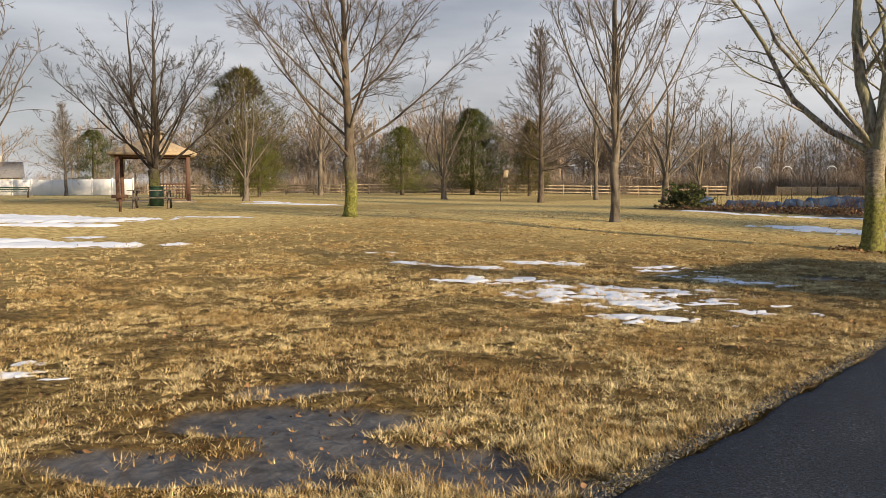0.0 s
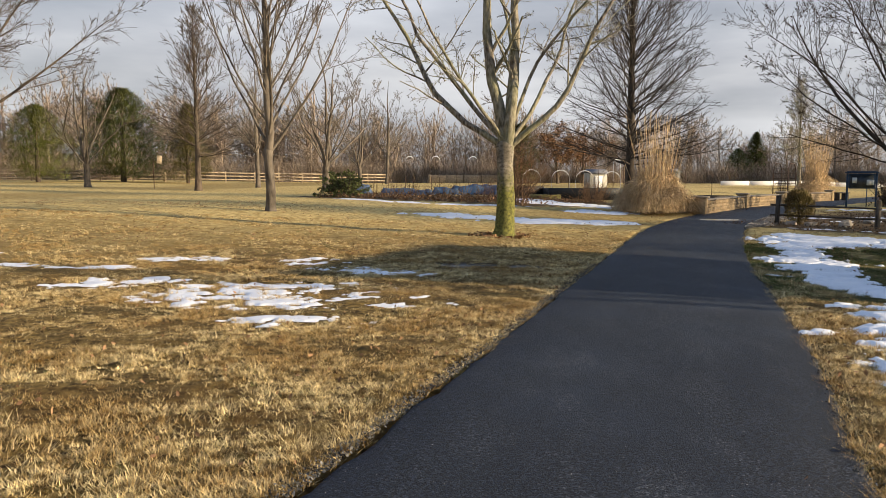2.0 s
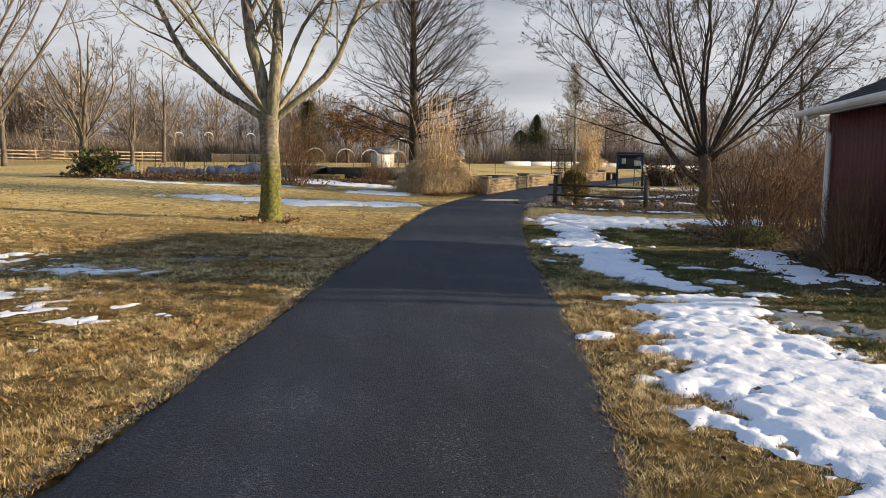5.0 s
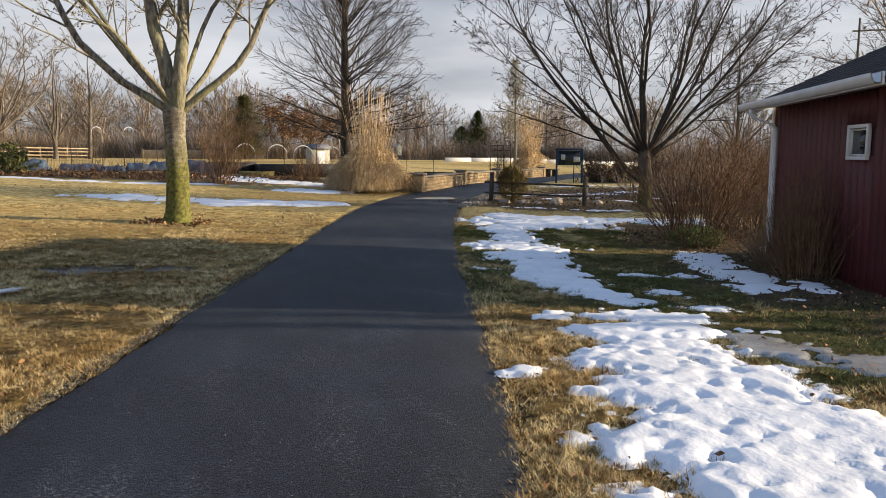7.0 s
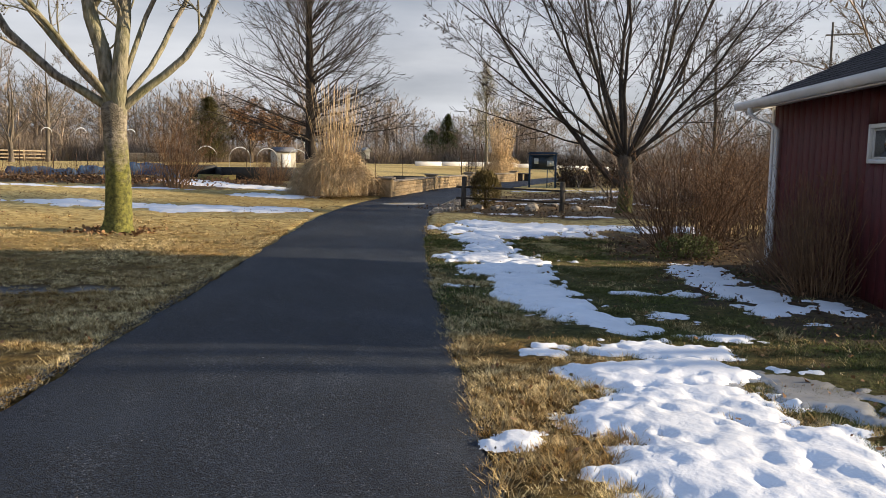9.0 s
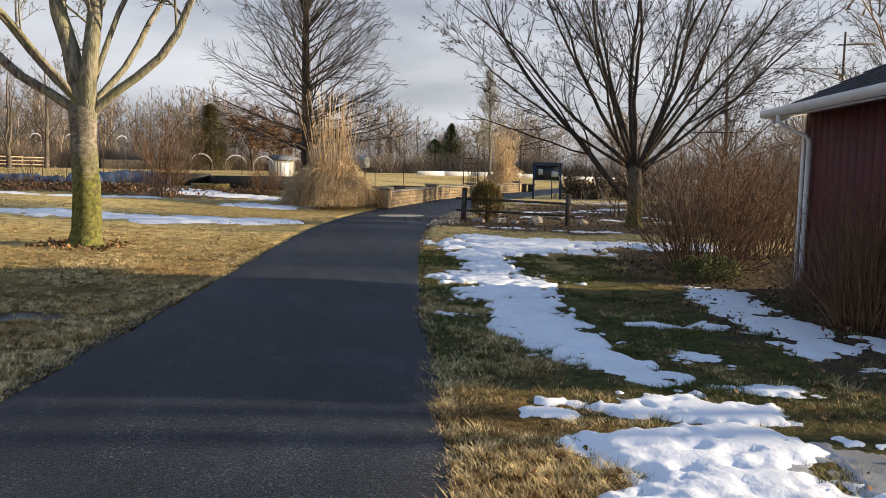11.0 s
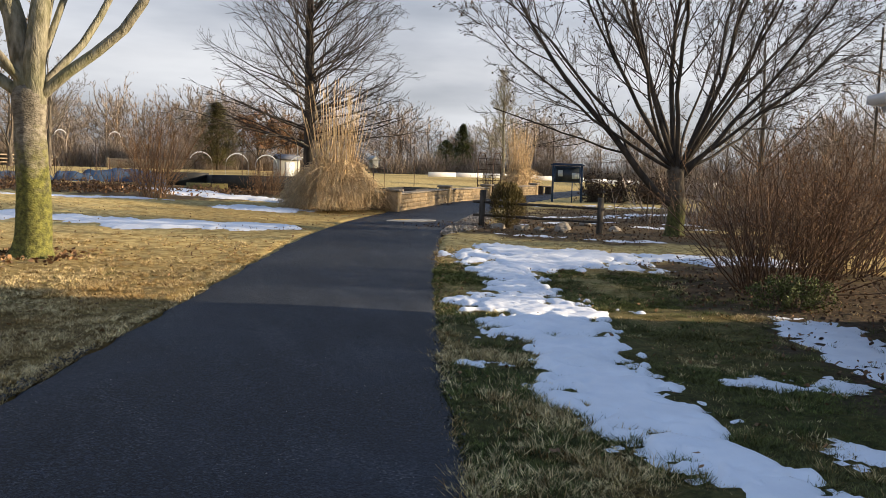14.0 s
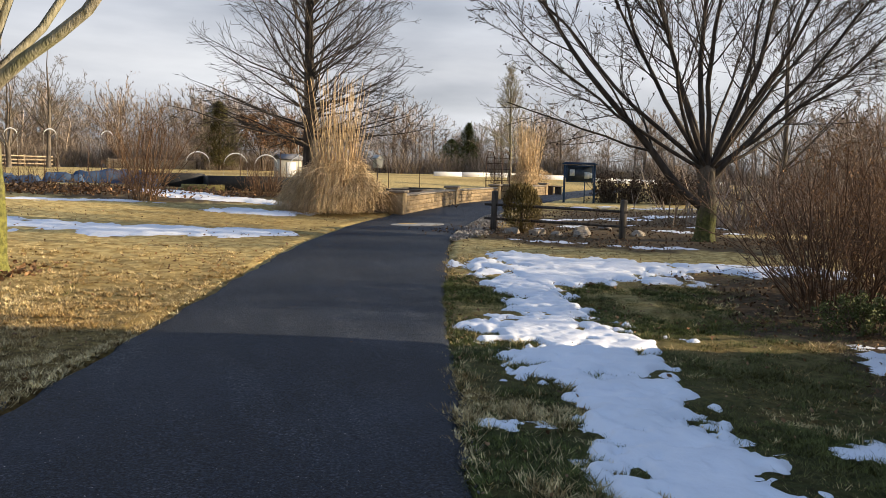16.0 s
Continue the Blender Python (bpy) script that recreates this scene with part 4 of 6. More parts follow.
gA2 = limbed_tree(13, [(0, 2, 1, 7.8, 0.155)] + [(q * 137.5 + 20, 62 - q * 1.6, 38 + (q * 5) % 11, 6.4 - 0.24 * q, 0.052 - 0.0019 * q) for q in range(14)],
                  [1.8] + [1.75 + 0.3 * q for q in range(14)], 25, 0.21, 2.0, (13, 8, 4), (34, 38, 40), (0.44, 0.5, 0.5), 0.006)
tA2 = plant_tree(gA2, (-13.3, 23.7), 80, 1.0, M_BARK_LAWN, "bare maple with mossy trunk on the lawn", bark_crown=M_BARK_DARK)
part("bud_mass", Geo().flakes(gA2[2][::3, -1], 0.016), M_LEAF_DARK, tA2, "dark buds and dried seed leaves", kind="stuff")
gG = limbed_tree(14, [(0, 3, 1, 7.5, 0.15), (180, 12, 5, 7.0, 0.12)] + [(q * 137.5, 58 - q * 2.4, 44 - (q * 5) % 17, 6.2 - 0.12 * q, 0.066 - 0.0024 * q) for q in range(14)],
                 [1.6, 1.6] + [1.5 + 0.14 * q for q in range(14)], 25, 0.26, 1.75, (12, 8, 5), (36, 40, 42), (0.42, 0.46, 0.46), 0.0065)
plant_tree(gG, (-26.6, 28.3), 15, 1.0, M_BARK_LAWN, "broad bare tree in front of the picnic shelter", bark_crown=M_BARK_BLACK)
gC = tree_geo(15, "oak", 12.0, 0.21, 1.7, 1.1, 0.95, rmin=0.0062)
plant_tree(gC, (7.5, 35.4), 0, 1.0, M_BARK_BLACK, "tall bare pin oak with level and drooping branches")
gD = limbed_tree(16, [(180, 56, 22, 6.6, 0.082), (176, 50, 44, 6.2, 0.048), (196, 60, 52, 5.6, 0.039), (160, 34, 24, 6.6, 0.051), (185, 20, 12, 6.8, 0.058), (120, 30, 20, 6.6, 0.055), (80, 12, 6, 7.0, 0.066), (250, 16, 10, 6.8, 0.055), (40, 32, 22, 6.6, 0.051), (5, 22, 14, 6.8, 0.062),
                      (358, 44, 34, 6.4, 0.055), (340, 56, 46, 6.0, 0.043), (20, 62, 52, 5.6, 0.035), (290, 46, 34, 6.0, 0.043), (225, 46, 36, 6.0, 0.039), (70, 52, 40, 6.0, 0.039), (12, 36, 30, 7.2, 0.042), (350, 28, 20, 7.2, 0.045), (172, 30, 26, 7.0, 0.042)],
                 [0.72, 1.5, 1.45, 1.5, 1.55, 1.5, 1.55, 1.5, 1.5, 1.5, 1.3, 1.5, 1.45, 1.5, 1.5, 1.5, 1.5, 1.5, 1.5], VIEW, 0.19, 1.58, (14, 8, 5), (34, 36, 38), (0.46, 0.5, 0.48), 0.0048, 0.0, 0.085)
tD = plant_tree(gD, (13.65, 24.0), 0, 1.0, M_BARK_LOW, "wide bare tree forking low above the mulched bed", bark_crown=M_BARK_BLACK)
part("dried_leaves", Geo().flakes(gD[2][::6, -1] + RNG.normal(0, 0.03, gD[2][::6, -1].shape), 0.034), M_LEAF_DARK, tD, "shrivelled dark leaves", kind="stuff")

gM1, gM2, gM3 = tree_geo(21, "maple", 9.0, 0.20, 2.0, 0.72, rmin=0.012), tree_geo(22, "fan", 10.0, 0.17, 2.4, 0.72, 1.1, rmin=0.012), tree_geo(23, "oak", 10.0, 0.17, 1.9, 0.68, rmin=0.012)
gM4 = tree_geo(24, "fan", 10.0, 0.15, 1.8, 0.9, 1.15, rmin=0.008)
LAWN = "bare lawn trees"
plant_tree(gM1, (-29.9, 38.6), 0, 0.85, M_BARK, "grey-brown bare tree behind the picnic shelter", LAWN)
plant_tree(gM2, (-42.0, 64.0), 30, 1.25, M_BARK, "bare tree standing before the rail fence", LAWN)
plant_tree(gM1, (-24.0, 53.3), 120, 0.95, M_BARK, "bare tree standing on the far lawn", LAWN)
plant_tree(gM3, (-15.2, 48.9), 0, 1.05, M_BARK_DARK, "tall dark bare tree on the far lawn", LAWN)
plant_tree(gM2, (-15.0, 61.5), 200, 1.0, M_BARK, "bare tree standing on the far lawn", LAWN)
plant_tree(gM1, (-7.7, 49.4), 250, 1.0, M_BARK, "grey-brown bare tree near the garden plots", LAWN)
plant_tree(gM3, (-68.2, 57.4), 90, 0.9, M_BARK, "bare tree before the white fence", LAWN)
plant_tree(gM2, (-37.0, 38.5), 140, 0.75, M_BARK, "grey-brown bare tree behind the picnic shelter", LAWN)
plant_tree(gM2, (-27.5, 20.5), 140, 0.9, M_BARK_DARK, "bare tree at the lawn's edge", LAWN)
plant_tree(gM3, (30.5, 75.0), 0, 0.95, M_BARK_PALE, "bare tree beyond the field", LAWN)
plant_tree(gM1, (-11.0, 88.0), 10, 1.1, M_BARK, "bare tree beside the far fence", LAWN)
plant_tree(gM2, (-8.5, 92.0), 80, 1.15, M_BARK, "bare tree beside the far fence", LAWN)
plant_tree(gM4, (24.0, 34.0), 80, 0.75, M_BARK, "bare tree behind the mulched bed", LAWN)
plant_tree(gM4, (27.0, 27.0), 180, 0.8, M_BARK, "bare tree behind the shrubs", LAWN)
plant_tree(gM4, (24.0, 19.5), 20, 0.8, M_BARK_DARK, "bare tree behind the red shed", LAWN)
plant_tree(gM4, (34.0, 30.0), 260, 1.15, M_BARK, "tall bare tree behind the red shed", LAWN)
plant_tree(gM4, (38.0, 38.5), 120, 1.2, M_BARK, "tall bare tree behind the red shed", LAWN)
# oak that keeps its leaves, with a dark conifer beside it
tL = plant_tree(gM1, (11.5, 99.0), 70, 0.8, M_BARK_DARK, "oak holding russet winter leaves beyond the garden", LAWN)
lt = np.repeat(gM1[2][::2, -1], 3, 0)
part("leaf_mass", Geo().flakes(lt + RNG.normal(0, 0.25, lt.shape), 0.16), M_LEAF_OAK, tL, "clinging russet leaves", kind="stuff")
tL = plant_tree(gM1, (14.8, 101.0), 200, 0.7, M_BARK_DARK, "oak holding russet winter leaves beyond the garden", LAWN)
part("leaf_mass", Geo().flakes(lt + RNG.normal(0, 0.25, lt.shape), 0.16), M_LEAF_OAK, tL, "clinging russet leaves", kind="stuff")


def conifer(seed, h, w, n, size, drop=0.25, rounded=False):
    rs = np.random.RandomState(seed)
    t = rs.uniform(0.04, 1, n) ** 0.8
    az = rs.uniform(0, 2 * np.pi, n)
    lobe = 1 + 0.6 * vnoise(az * 1.6, t * 11, 1.0, seed) + 0.35 * vnoise(az * 3.5, t * 26, 1.0, seed + 1)
    rad = w * np.sin(np.pi * (0.10 + 0.88 * t)) ** 0.7 * rs.uniform(0.1, 1, n) ** 0.4 * lobe if rounded else w * (1 - t) ** 0.6 * (0.55 + 0.45 * np.minimum(1, t * 6)) * rs.uniform(0.2, 1, n) ** 0.4 * lobe
    c = np.stack([rad * np.cos(az), rad * np.sin(az), t * h - rad * drop + 0.35], 1)
    tip = c + np.stack([np.cos(az), np.sin(az), 0.15 + rs.normal(0, 0.35, n)], 1) * size * rs.uniform(0.7, 1.4, n)[:, None]
    tip += rs.normal(0, size * 0.3, (n, 3))
    g = Geo().blades(c, tip, (c + tip) / 2 + np.array([0, 0, size * 0.1]), np.full(n, size * 0.2))
    return g, Geo().tubes([[(0, 0, 0), (0, 0, h * 0.5), (0, 0, h * 0.97)]], [[w * 0.07, w * 0.045, 0.02]], 7)


def plant_conifer(seed, x, y, h, w, mat, label, n=5200, rounded=False):
    g = conifer(seed, h, w, int(n * 4), h * 0.034, rounded=rounded)
    t = thing("conifer", label, "tree", (x, y, ground_at(x, y) - 0.05), seed * 40)
    part("trunk", g[1], M_BARK_DARK, t, smooth=True)
    part("crown", g[0], mat, t)


plant_conifer(31, -36.5, 70.0, 6.3, 3.0, M_NEEDLE_LIGHT, "light green pine beside the rail fence", rounded=True)
plant_conifer(32, -32.5, 78.0, 8.6, 4.2, M_NEEDLE, "tall dark green pine behind the fence", 7000, True)
plant_conifer(33, -25.5, 76.0, 7.0, 2.6, M_NEEDLE_DRY, "brownish green spruce behind the fence")
plant_conifer(34, -42.0, 53.0, 10.0, 4.2, M_NEEDLE_DRY, "tall loose olive pine behind the picnic shelter", 5200, True)
plant_conifer(35, -38.0, 50.0, 4.2, 2.2, M_NEEDLE_LIGHT, "light green conifer behind the picnic shelter", 5200, True)
plant_conifer(36, -95.0, 84.0, 9.0, 5.0, M_NEEDLE, "dark conifer beside a house", rounded=True)
plant_conifer(37, 40.4, 114.0, 6.6, 2.2, M_NEEDLE, "slender green spruce beyond the field")
plant_conifer(38, 36.0, 108.0, 4.2, 3.2, M_NEEDLE, "low dark conifer beyond the field")
plant_conifer(39, 7.0, 99.0, 6.9, 2.2, M_NEEDLE_DRY, "dark conifer beside the russet oaks", rounded=True)

# far woods: one mass of bare trees
def far_tree(seed, h, r, fork):
    rs = np.random.RandomState(seed)
    n = 16
    trunk_top = h * 0.62
    g = Geo().tubes([[(0, 0, 0), (rs.normal(0, 0.1), rs.normal(0, 0.1), trunk_top * 0.5), (rs.normal(0, 0.2), rs.normal(0, 0.2), trunk_top), (0, 0, h * 0.8)]], [[r, r * 0.8, r * 0.45, 0.02]], 5)
    tt = rs.uniform(fork, trunk_top, n)
    az = rs.uniform(0, 2 * np.pi, n)
    el = np.radians(rs.normal(42, 18, n))
    d = np.stack([np.cos(az) * np.cos(el), np.sin(az) * np.cos(el), np.sin(el)], 1)
    ln = (h - tt) * rs.uniform(0.45, 0.9, n)
    P, R = limbs(rs, np.stack([tt * 0, tt * 0, tt], 1), d, ln, np.full(n, r * 0.36), np.full(n, 0.025), 6, 0.11, 0.015)
    g.tubes(P, R, 3)
    Q, _ = offshoots(rs, P, R, 9, 0.2, 1.0, 38, 0.45, 0.05, 3, 0.1)
    g.spikes(Q[:, 0], Q[:, 1], np.full(len(Q), 0.07)).spikes(Q[:, 1], Q[:, 2], np.full(len(Q), 0.05))
    S, _ = offshoots(rs, Q, np.full(Q.shape[:2], 0.03), 5, 0.1, 1.0, 42, 0.55, 0.05, 2, 0.1)
    g.spikes(S[:, 0], S[:, 1], np.full(len(S), 0.075))
    return g


wood_src = []
for k in range(6):
    g = far_tree(40 + k, 12.0, 0.13, 1.4 + k * 0.3)
    wood_src.append((np.concatenate(g.v), g.f))
wood_lines = [((-130, 60), (-95, 120), 24, 1.0), ((-100, 106), (-25, 116), 120, 1.1), ((-30, 112), (12, 124), 60, 0.86), ((5, 118), (60, 122), 90, 0.74), ((50, 104), (100, 84), 64, 0.75), ((60, 70), (90, 20), 28, 0.9), ((45, 45), (52, 8), 12, 0.9)]
woods = Geo()
for (xa, ya), (xb, yb), n, sc in wood_lines:
    n = int(n * 1.1)
    for k in range(n):
        t = (k + RNG.rand()) / n
        x, y = xa + (xb - xa) * t + RNG.normal(0, 5), ya + (yb - ya) * t + RNG.normal(0, 5)
        v, f = wood_src[RNG.randint(6)]
        s = sc * (RNG.uniform(0.4, 0.8) if RNG.rand() < 0.5 else RNG.uniform(0.8, 1.35))
        m = Matrix.LocRotScale((x, y, ground_at(x, y) - 0.1), Euler((0, 0, RNG.uniform(0, 6.28))), (s * 1.35, s * 1.35, s * RNG.uniform(0.9, 1.1)))
        M = np.array(m)
        first = woods.n
        woods.add(v @ M[:3, :3].T + M[:3, 3], f[0])
        for q in f[1:]:
            woods.f.append(q + first)
solo("far_woods", woods, M_WOODS, "distant band of bare brown winter trees", "trees", kind="stuff")


def shrub_geo(seed, n, h, w, branch, r=0.008, lean=0.5, fine=3, wild=0.09):
    """A bush of many stems out of one base."""
    rs = np.random.RandomState(seed)
    az = rs.uniform(0, 2 * np.pi, n)
    tilt = np.abs(rs.normal(0, lean, n))
    base = np.stack([np.cos(az) * w * 0.26 * np.sqrt(rs.rand(n)), np.sin(az) * w * 0.22 * np.sqrt(rs.rand(n)), np.zeros(n)], 1)
    d = np.stack([np.cos(az) * np.sin(tilt), np.sin(az) * np.sin(tilt), np.cos(tilt)], 1)
    P, R = limbs(rs, base, d, h * rs.uniform(0.75, 1.12, n), np.full(n, r), np.full(n, r * 0.35), 6, wild, 0.04)
    g = Geo().tubes(P, R, 4)
    stems, twigs = Geo().tubes(P, R, 4), Geo()
    tips = P
    if branch:
        P, R = offshoots(rs, P, R, branch, 0.12, 1.0, 36 + 130 * (wild - 0.09), 0.36, 0.05, 4, wild + 0.03, rmin=r * 0.35)
        g.tubes(P, R, 3)
        twigs.tubes(P, R, 3)
        tips = P
    if fine:
        P, R = offshoots(rs, P, R, fine, 0.2, 1.0, 42, 0.5, 0.04, 3, 0.12, rmin=r * 0.28)
        g.tubes(P, R, 3)
        twigs.tubes(P, R, 3)
        tips = P
    return g, tips, stems, twigs


def plant_shrub(name, x, y, geo, mat, label, extra=None):
    t = thing(name, label, "shrub", (x, y, ground_at(x, y) - 0.03), 0)
    part("stem_mass", geo[2], mat, t, kind="stuff")
    part("twig_mass", geo[3], mat, t, kind="stuff")
    if extra:
        part("dried_leaves", Geo().flakes(geo[1][::extra[0], -1], extra[1]), extra[2], t, kind="stuff")
    return t


# undergrowth along the wood's edge
brush = Geo()
for (xa, ya), (xb, yb), n, h0 in [((-128, 62), (-60, 104), 110, 4.2), ((-75, 102), (8, 106), 260, 4.0), ((-75, 112), (12, 116), 160, 5.5), ((8, 108), (58, 106), 190, 3.4), ((54, 98), (96, 80), 150, 4.0), ((58, 66), (84, 18), 120, 4.5), ((30, 50), (46, 10), 70, 3.4), ((20, 30), (30, 14), 22, 2.6)]:
    for k in range(n):
        t = (k + RNG.rand()) / n
        x, y = xa + (xb - xa) * t + RNG.normal(0, 2), ya + (yb - ya) * t + RNG.normal(0, 2)
        h = h0 * RNG.uniform(0.5, 1.5)
        m = 120
        bs = np.stack([x + RNG.normal(0, 0.7, m), y + RNG.normal(0, 0.7, m), np.full(m, ground_at(x, y) - 0.1)], 1)
        dv = RNG.normal(0, 0.42, (m, 3))
        dv[:, 2] = 1
        mid = bs + unit(dv) * (h * RNG.uniform(0.25, 0.7, m))[:, None]
        brush.spikes(bs, mid, np.full(m, 0.05))
        st = bs + (mid - bs) * RNG.uniform(0.3, 0.9, m)[:, None]
        dv = dv + RNG.normal(0, 0.5, (m, 3))
        brush.spikes(st, st + unit(dv) * (h * RNG.uniform(0.15, 0.4, m))[:, None], np.full(m, 0.045))
solo("far_undergrowth", brush, M_WOODS, "brown bare undergrowth along the woods", "shrubs", kind="stuff")

plant_shrub("hedge_shrub", 11.0, 17.7, shrub_geo(71, 130, 1.95, 2.6, 7, 0.0095, 0.50, 4, 0.15), M_TWIG_DARK, "dense russet bare shrub beside the shed's corner", (2, 0.017, M_LEAF_SEED))
plant_shrub("hedge_shrub", 12.8, 18.6, shrub_geo(72, 100, 1.7, 2.6, 6, 0.0095, 0.50, 4, 0.15), M_TWIG_DARK, "dense russet bare shrub behind another shrub", (2, 0.017, M_LEAF_SEED))
plant_shrub("stem_shrub", 9.45, 13.1, shrub_geo(73, 190, 1.3, 1.5, 4, 0.0055, 0.42, 2, 0.07), M_TWIG_RED, "bare reddish-grey shrub of thin upright stems before the shed wall")
plant_shrub("stem_shrub", 10.0, 14.3, shrub_geo(74, 120, 0.9, 1.4, 3, 0.005, 0.45, 1), M_TWIG_GREY, "low bare shrub of thin stems before the shed wall")
jl = shrub_geo(97, 60, 0.36, 0.9, 3, 0.006, 0.9, 2)
js = thing("low_evergreen", "low dark evergreen shrub at the foot of the russet hedge", "shrub", (10.2, 16.6, ground_at(10.2, 16.6)))
part("twig_mass", jl[0], M_BARK_DARK, js, kind="stuff")
part("needle_mass", Geo().flakes(np.repeat(jl[1].reshape(-1, 3), 3, 0) + RNG.normal(0, 0.025, (jl[1].size, 3)), 0.016), M_NEEDLE, js, kind="stuff")
plant_shrub("garden_shrub", 2.72, 33.6, shrub_geo(75, 40, 2.5, 1.5, 8, 0.013, 0.42, 5, 0.10), M_TWIG_RED, "tall bare russet shrub on the lawn's edge")
plant_shrub("low_brush", 6.3, 37.6, shrub_geo(76, 160, 1.1, 2.2, 2, 0.006, 0.5, 1), M_TWIG_RED, "fan of russet stems before the black garden bed")
plant_shrub("dark_shrub", 21.4, 40.6, shrub_geo(77, 150, 1.25, 3.0, 7, 0.014, 0.75, 3), M_BARK_DARK, "dark rounded bare shrub behind the mulched bed", (2, 0.05, M_LEAF_DARK))
plant_shrub("dark_shrub", 23.3, 39.4, shrub_geo(78, 150, 1.3, 3.0, 7, 0.014, 0.75, 3), M_BARK_DARK, "dark rounded bare shrub behind the mulched bed", (2, 0.05, M_LEAF_DARK))
plant_shrub("grey_shrub", 19.5, 29.5, shrub_geo(79, 60, 1.6, 2.6, 5, 0.010, 0.6, 4), M_TWIG_GREY, "loose bare shrub behind the low-forking tree")
plant_shrub("grey_shrub", 16.8, 24.0, shrub_geo(80, 60, 1.6, 2.6, 5, 0.010, 0.6, 4), M_TWIG_GREY, "loose bare shrub behind the russet hedge")
plant_shrub("grey_shrub", 19.0, 20.8, shrub_geo(82, 60, 3.6, 3.4, 6, 0.012, 0.4, 5), M_TWIG_GREY, "tall bare thicket behind the russet hedge")
plant_shrub("grey_shrub", 15.0, 20.5, shrub_geo(81, 70, 2.2, 2.8, 5, 0.010, 0.5, 4), M_TWIG_RED, "loose bare shrub behind the russet hedge")


# ---------------------------------------------------------------- red shed
def build_shed():
    # local x runs along the path-side wall from its far corner, local y points into the shed
    cx, cy = 10.85, 15.6
    ax = math.degrees(math.atan2(-0.914, -0.405))
    base = -0.32
    t = thing("garden_shed", "dark red board-sided shed with white trim and dark shingle roof", "shed", (cx, cy, base), ax)
    L, D, H = 4.55, 4.0, 2.44
    wx, wz, ww, wh = 3.50, 1.76, 0.52, 0.32
    n = int(L / 0.2)
    bw = L / n
    wall_core = Geo().box((L / 2, D - 0.05, H / 2), (L, 0.08, H)).box((0.04, D / 2, H / 2), (0.08, D - 0.1, H)).box((L - 0.04, D / 2, H / 2), (0.08, D - 0.1, H))
    # path-side wall in four pieces round the window
    wall_core.box(((wx - ww / 2) / 2, 0.06, H / 2), (wx - ww / 2, 0.08, H)).box(((wx + ww / 2 + L) / 2, 0.06, H / 2), (L - wx - ww / 2, 0.08, H))
    wall_core.box((wx, 0.06, (wz - wh / 2) / 2), (ww, 0.08, wz - wh / 2)).box((wx, 0.06, (wz + wh / 2 + H) / 2), (ww, 0.08, H - wz - wh / 2))
    # gables
    rise = 0.92
    for gx_ in (0.0, L - 0.08):
        wall_core.add([(gx_, 0.02, H), (gx_, D, H), (gx_, D / 2, H + rise), (gx_ + 0.08, 0.02, H), (gx_ + 0.08, D, H), (gx_ + 0.08, D / 2, H + rise)], [(0, 1, 2), (5, 4, 3)])
    wall = part("wall", wall_core, M_RED, t)
    board = Geo().box((0, 0, 0), (bw - 0.008, 0.016, H), None, 0.003).mesh("board", M_RED)
    for i in range(n):
        x = (i + 0.5) * bw
        spans = [(0, H)]
        if wx - ww / 2 < x + bw / 2 and x - bw / 2 < wx + ww / 2:
            spans = [(0, wz - wh / 2), (wz + wh / 2, H)]
        for z0, z1 in spans:
            b = new("board", board)
            b.parent = wall
            b.matrix_basis = Matrix.LocRotScale((x, 0.010, (z0 + z1) / 2), None, (1, 1, (z1 - z0) / H))
    slope = math.hypot(D / 2, rise)
    pitch = math.degrees(math.atan2(rise, D / 2))
    over, side = 0.34, 0.36
    deck = Geo()
    m1 = pose(L / 2, 0, H) @ pose(0, 0, 0, pitch, 0, 0)
    m2 = pose(L / 2, D, H) @ pose(0, 0, 0, -pitch, 0, 0)
    deck.box((0, (slope - over) / 2, 0.05), (L + 2 * side, slope + over, 0.06), m1)
    deck.box((0, -(slope - over) / 2, 0.05), (L + 2 * side, slope + over, 0.06), m2)
    roof = part("roof", deck, M_SHINGLE, t, "dark shingle roof")
    rows, cols = 14, 12
    sw = (L + 2 * side) / cols
    sh = Geo().box((0, 0, 0), (sw - 0.006, 0.24, 0.012), None, 0.003).mesh("shingle", M_SHINGLE)
    for r in range(rows):
        for c in range(cols):
            b = new("shingle", sh)
            b.parent = roof
            xx = -L / 2 - side + (c + 0.5) * sw + (0.5 * sw if r % 2 else 0) - 0.25 * sw
            b.matrix_basis = m1 @ pose(xx, -over + 0.12 + r * (slope + over - 0.2) / rows, 0.092, -2.5, 0, 0)
    part("soffit", Geo().box((L / 2, -over / 2 + 0.02, H - 0.085), (L + 2 * side, over - 0.06, 0.02)), M_WHITE, t, "dark shaded white soffit")
    part("fascia", Geo().box((L / 2, -over - 0.005, H - 0.08), (L + 2 * side, 0.025, 0.13), None, 0.004), M_WHITE, t, "white fascia board")
    gut = Geo()
    prof = [(0.0, 0.0), (0.0, -0.10), (-0.07, -0.10), (-0.10, -0.05), (-0.115, 0.0), (-0.105, 0.0), (-0.09, -0.045), (-0.062, -0.09), (-0.01, -0.09), (-0.01, 0.0)]
    xs = (-side, L + side)
    k = len(prof)
    gut.add([(x, -over - 0.02 + p, H - 0.03 + z) for x in xs for p, z in prof], [(i, (i + 1) % k, k + (i + 1) % k, k + i) for i in range(k)])
    gut.box((-side - 0.004, -over - 0.075, H - 0.075), (0.008, 0.11, 0.10))
    part("gutter", gut, M_WHITE, t, "white metal gutter")
